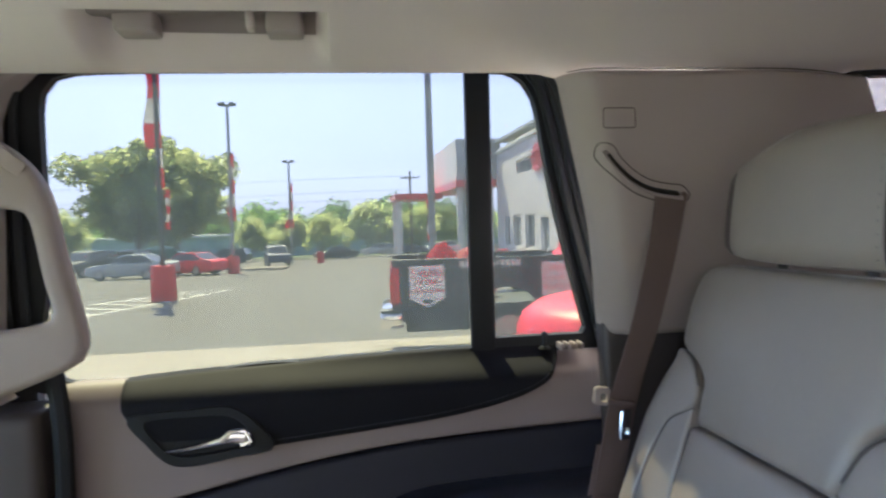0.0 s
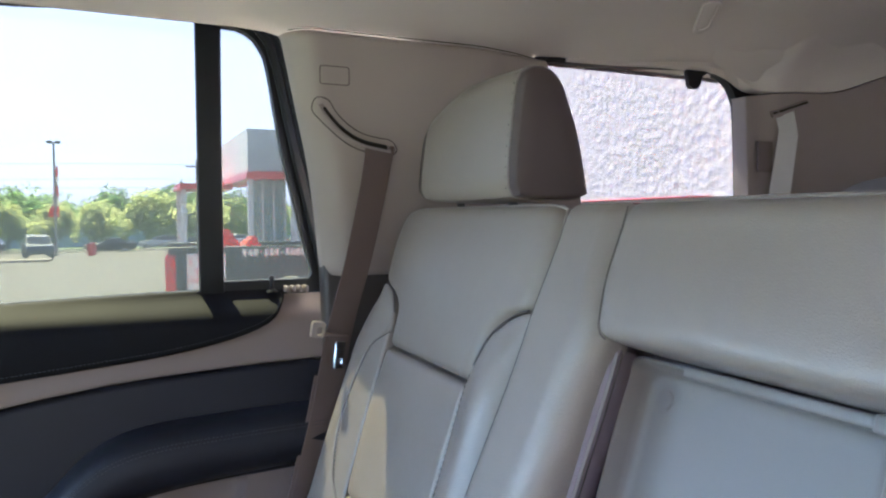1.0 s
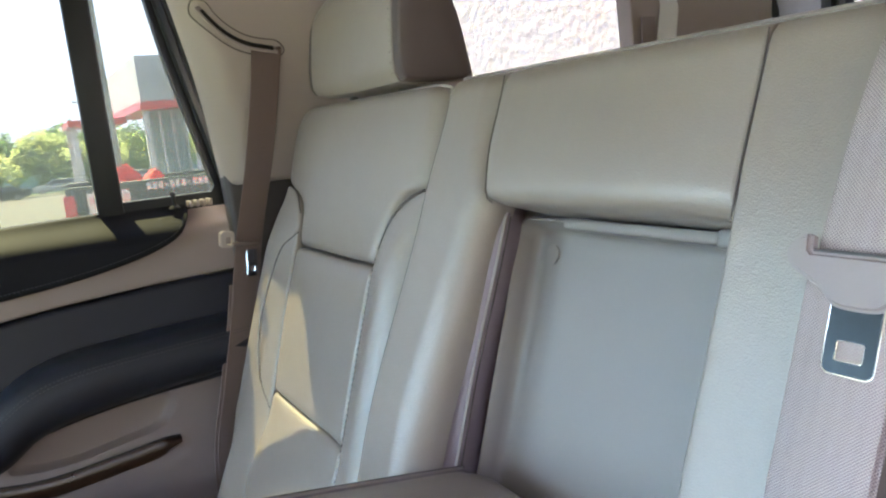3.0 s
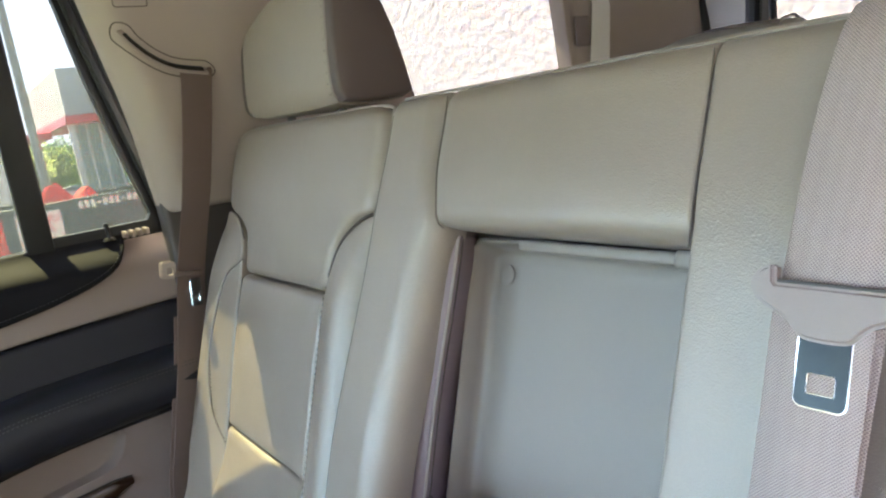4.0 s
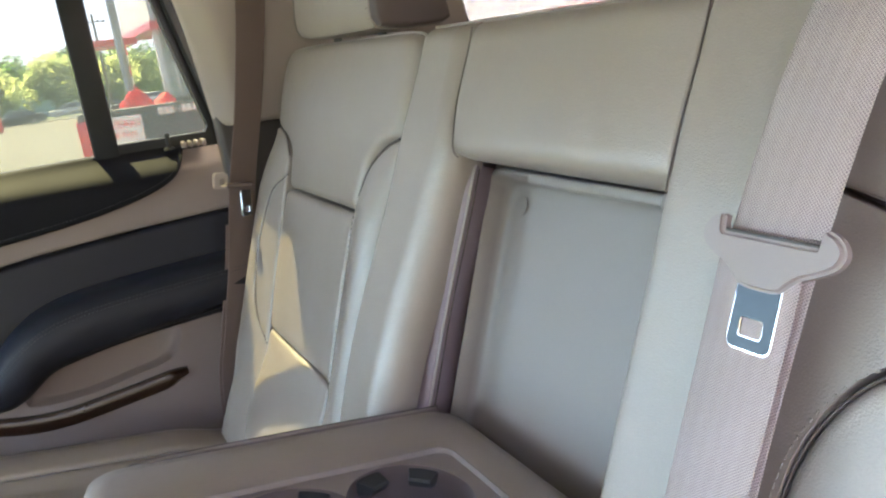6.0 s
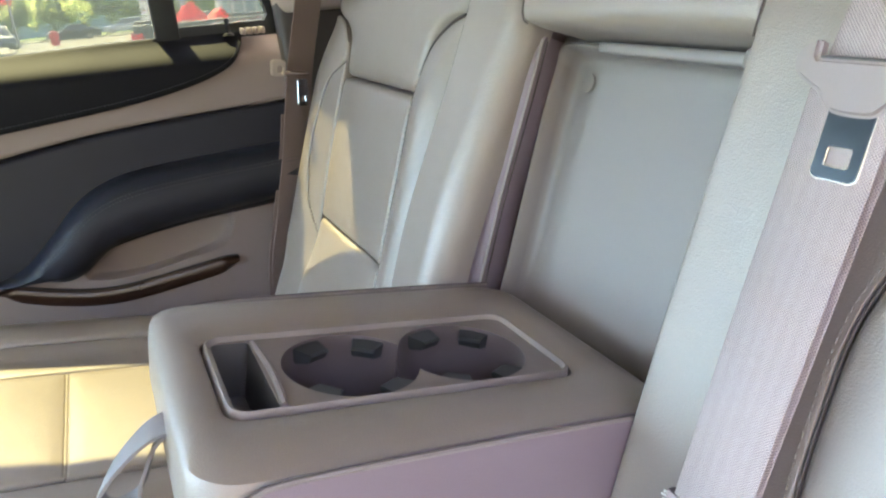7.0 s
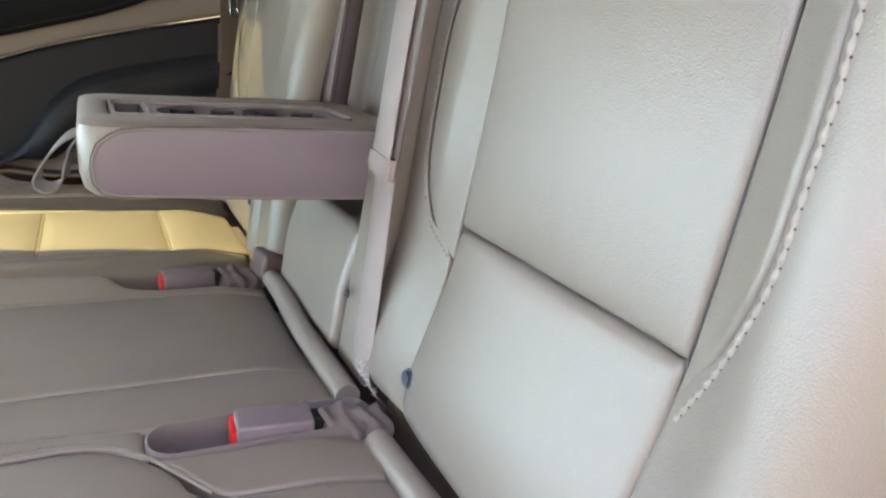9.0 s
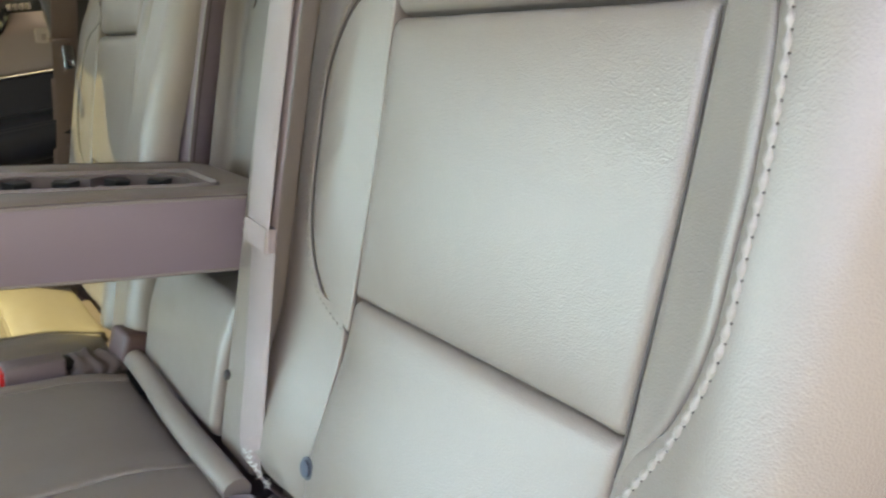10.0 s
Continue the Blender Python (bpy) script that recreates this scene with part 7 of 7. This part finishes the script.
def tree_meshes(seed, h, spread, leaf, count, size):
    """Trunk with limbs, and a crown of leaf clumps with gaps."""
    rng = random.Random(seed)
    wood_ = [cyl(0.035 * h * 0.55, h * 0.45, 10, 0.02 * h * 0.5)]
    tips = []
    for k in range(9):
        a = k * 2.4 + rng.random()
        z0 = h * (0.12 + 0.25 * rng.random())
        r_ = spread * (0.45 + 0.5 * rng.random())
        z1 = h * (0.22 + 0.66 * rng.random())
        p0, p1 = Vector((0, 0, z0)), Vector((r_ * math.cos(a), r_ * math.sin(a), z1))
        mid = (p0 + p1) / 2 + Vector((0, 0, h * 0.06))
        wood_.append(tube([p0, mid, p1], [0.010 * h, 0.007 * h, 0.003 * h], 6))
        tips += [p1, mid + Vector((0, 0, h * 0.1)), p0 + Vector((0, 0, h * 0.35))]
    clumps = []
    for t in tips:
        for _ in range(3):
            clumps.append((t + Vector((rng.gauss(0, spread * 0.22), rng.gauss(0, spread * 0.22), rng.gauss(0, h * 0.07))), spread * (0.16 + 0.16 * rng.random())))
    for _ in range(46):
        d = Vector((rng.gauss(0, 1), rng.gauss(0, 1), rng.gauss(0, 1))).normalized() * (0.45 + 0.5 * rng.random())
        clumps.append((Vector((d.x * spread * 0.9, d.y * spread * 0.9, h * 0.56 + d.z * h * 0.37)), spread * (0.18 + 0.14 * rng.random())))
    verts, faces = [], []
    for i in range(count):
        c, r_ = clumps[rng.randrange(len(clumps))]
        d = Vector((rng.gauss(0, 1), rng.gauss(0, 1), rng.gauss(0, 1))).normalized() * r_ * (0.55 + 0.5 * rng.random())
        p = c + d
        u = Vector((rng.gauss(0, 1), rng.gauss(0, 1), rng.gauss(0, 0.6))).normalized()
        v = u.orthogonal().normalized()
        s_ = size * (0.6 + 0.8 * rng.random())
        n0 = len(verts)
        verts += [p - u * s_, p + v * s_ * 0.5, p + u * s_, p - v * s_ * 0.5]
        faces.append((n0, n0 + 1, n0 + 2, n0 + 3))
    me = bpy.data.meshes.new("crown")
    me.from_pydata([tuple(q) for q in verts], [], faces)
    me.materials.append(leaf)
    return merge(*wood_), me


def tree(x, y, made, k=1.0, label="leafy green tree at the edge of the lot", turn=0.0, group="trees"):
    e = thing("tree", label, "tree", on_ground(x, y, turn) @ Matrix.Scale(k, 4), group=group)
    tr, cr_ = new("trunk", made[0]), new("crown", made[1])
    tr.parent, cr_.parent = e, e
    return e


def tree_kind(*args):
    w_, c_ = tree_meshes(*args)
    me = bpy.data.meshes.new("trunk")
    w_.to_mesh(me)
    w_.free()
    me.materials.append(BARK)
    return me, c_


BIG = tree_kind(3, 10.4, 4.4, LEAF, 42000, 0.21)
MID = tree_kind(7, 7.0, 3.2, LEAF, 7000, 0.20)
DARKER = tree_kind(11, 8.0, 3.6, LEAF_DARK, 7000, 0.24)
tree(-16.7, 60.0, BIG, 1.05, "large round leafy tree beside the parked cars")
tree(-14.6, 64.0, BIG, 1.08, "large round leafy tree beside the parked cars", 140)
rng = random.Random(5)
for k, (x, y, kk, kind_) in enumerate(((-7.5, 98, 0.9, MID), (-3.0, 100, 0.95, MID), (3.0, 97, 1.15, MID), (6.5, 99, 1.1, MID), (10.5, 101, 1.05, MID), (-12.5, 100, 0.9, MID), (14.5, 104, 1.1, MID), (-28, 75, 0.9, MID), (-34, 80, 1.0, MID), (20, 104, 1.0, MID), (27, 102, 1.1, MID))):
    tree(x, y, kind_, kk, "young light green tree along the verge", rng.uniform(0, 360))
for k in range(26):
    tree(-62 + k * 5.2 + rng.uniform(-1.5, 1.5), 138 + rng.uniform(-4, 8), DARKER, rng.uniform(1.05, 1.5), "dark green tree in the far wood line", rng.uniform(0, 360), "far trees")
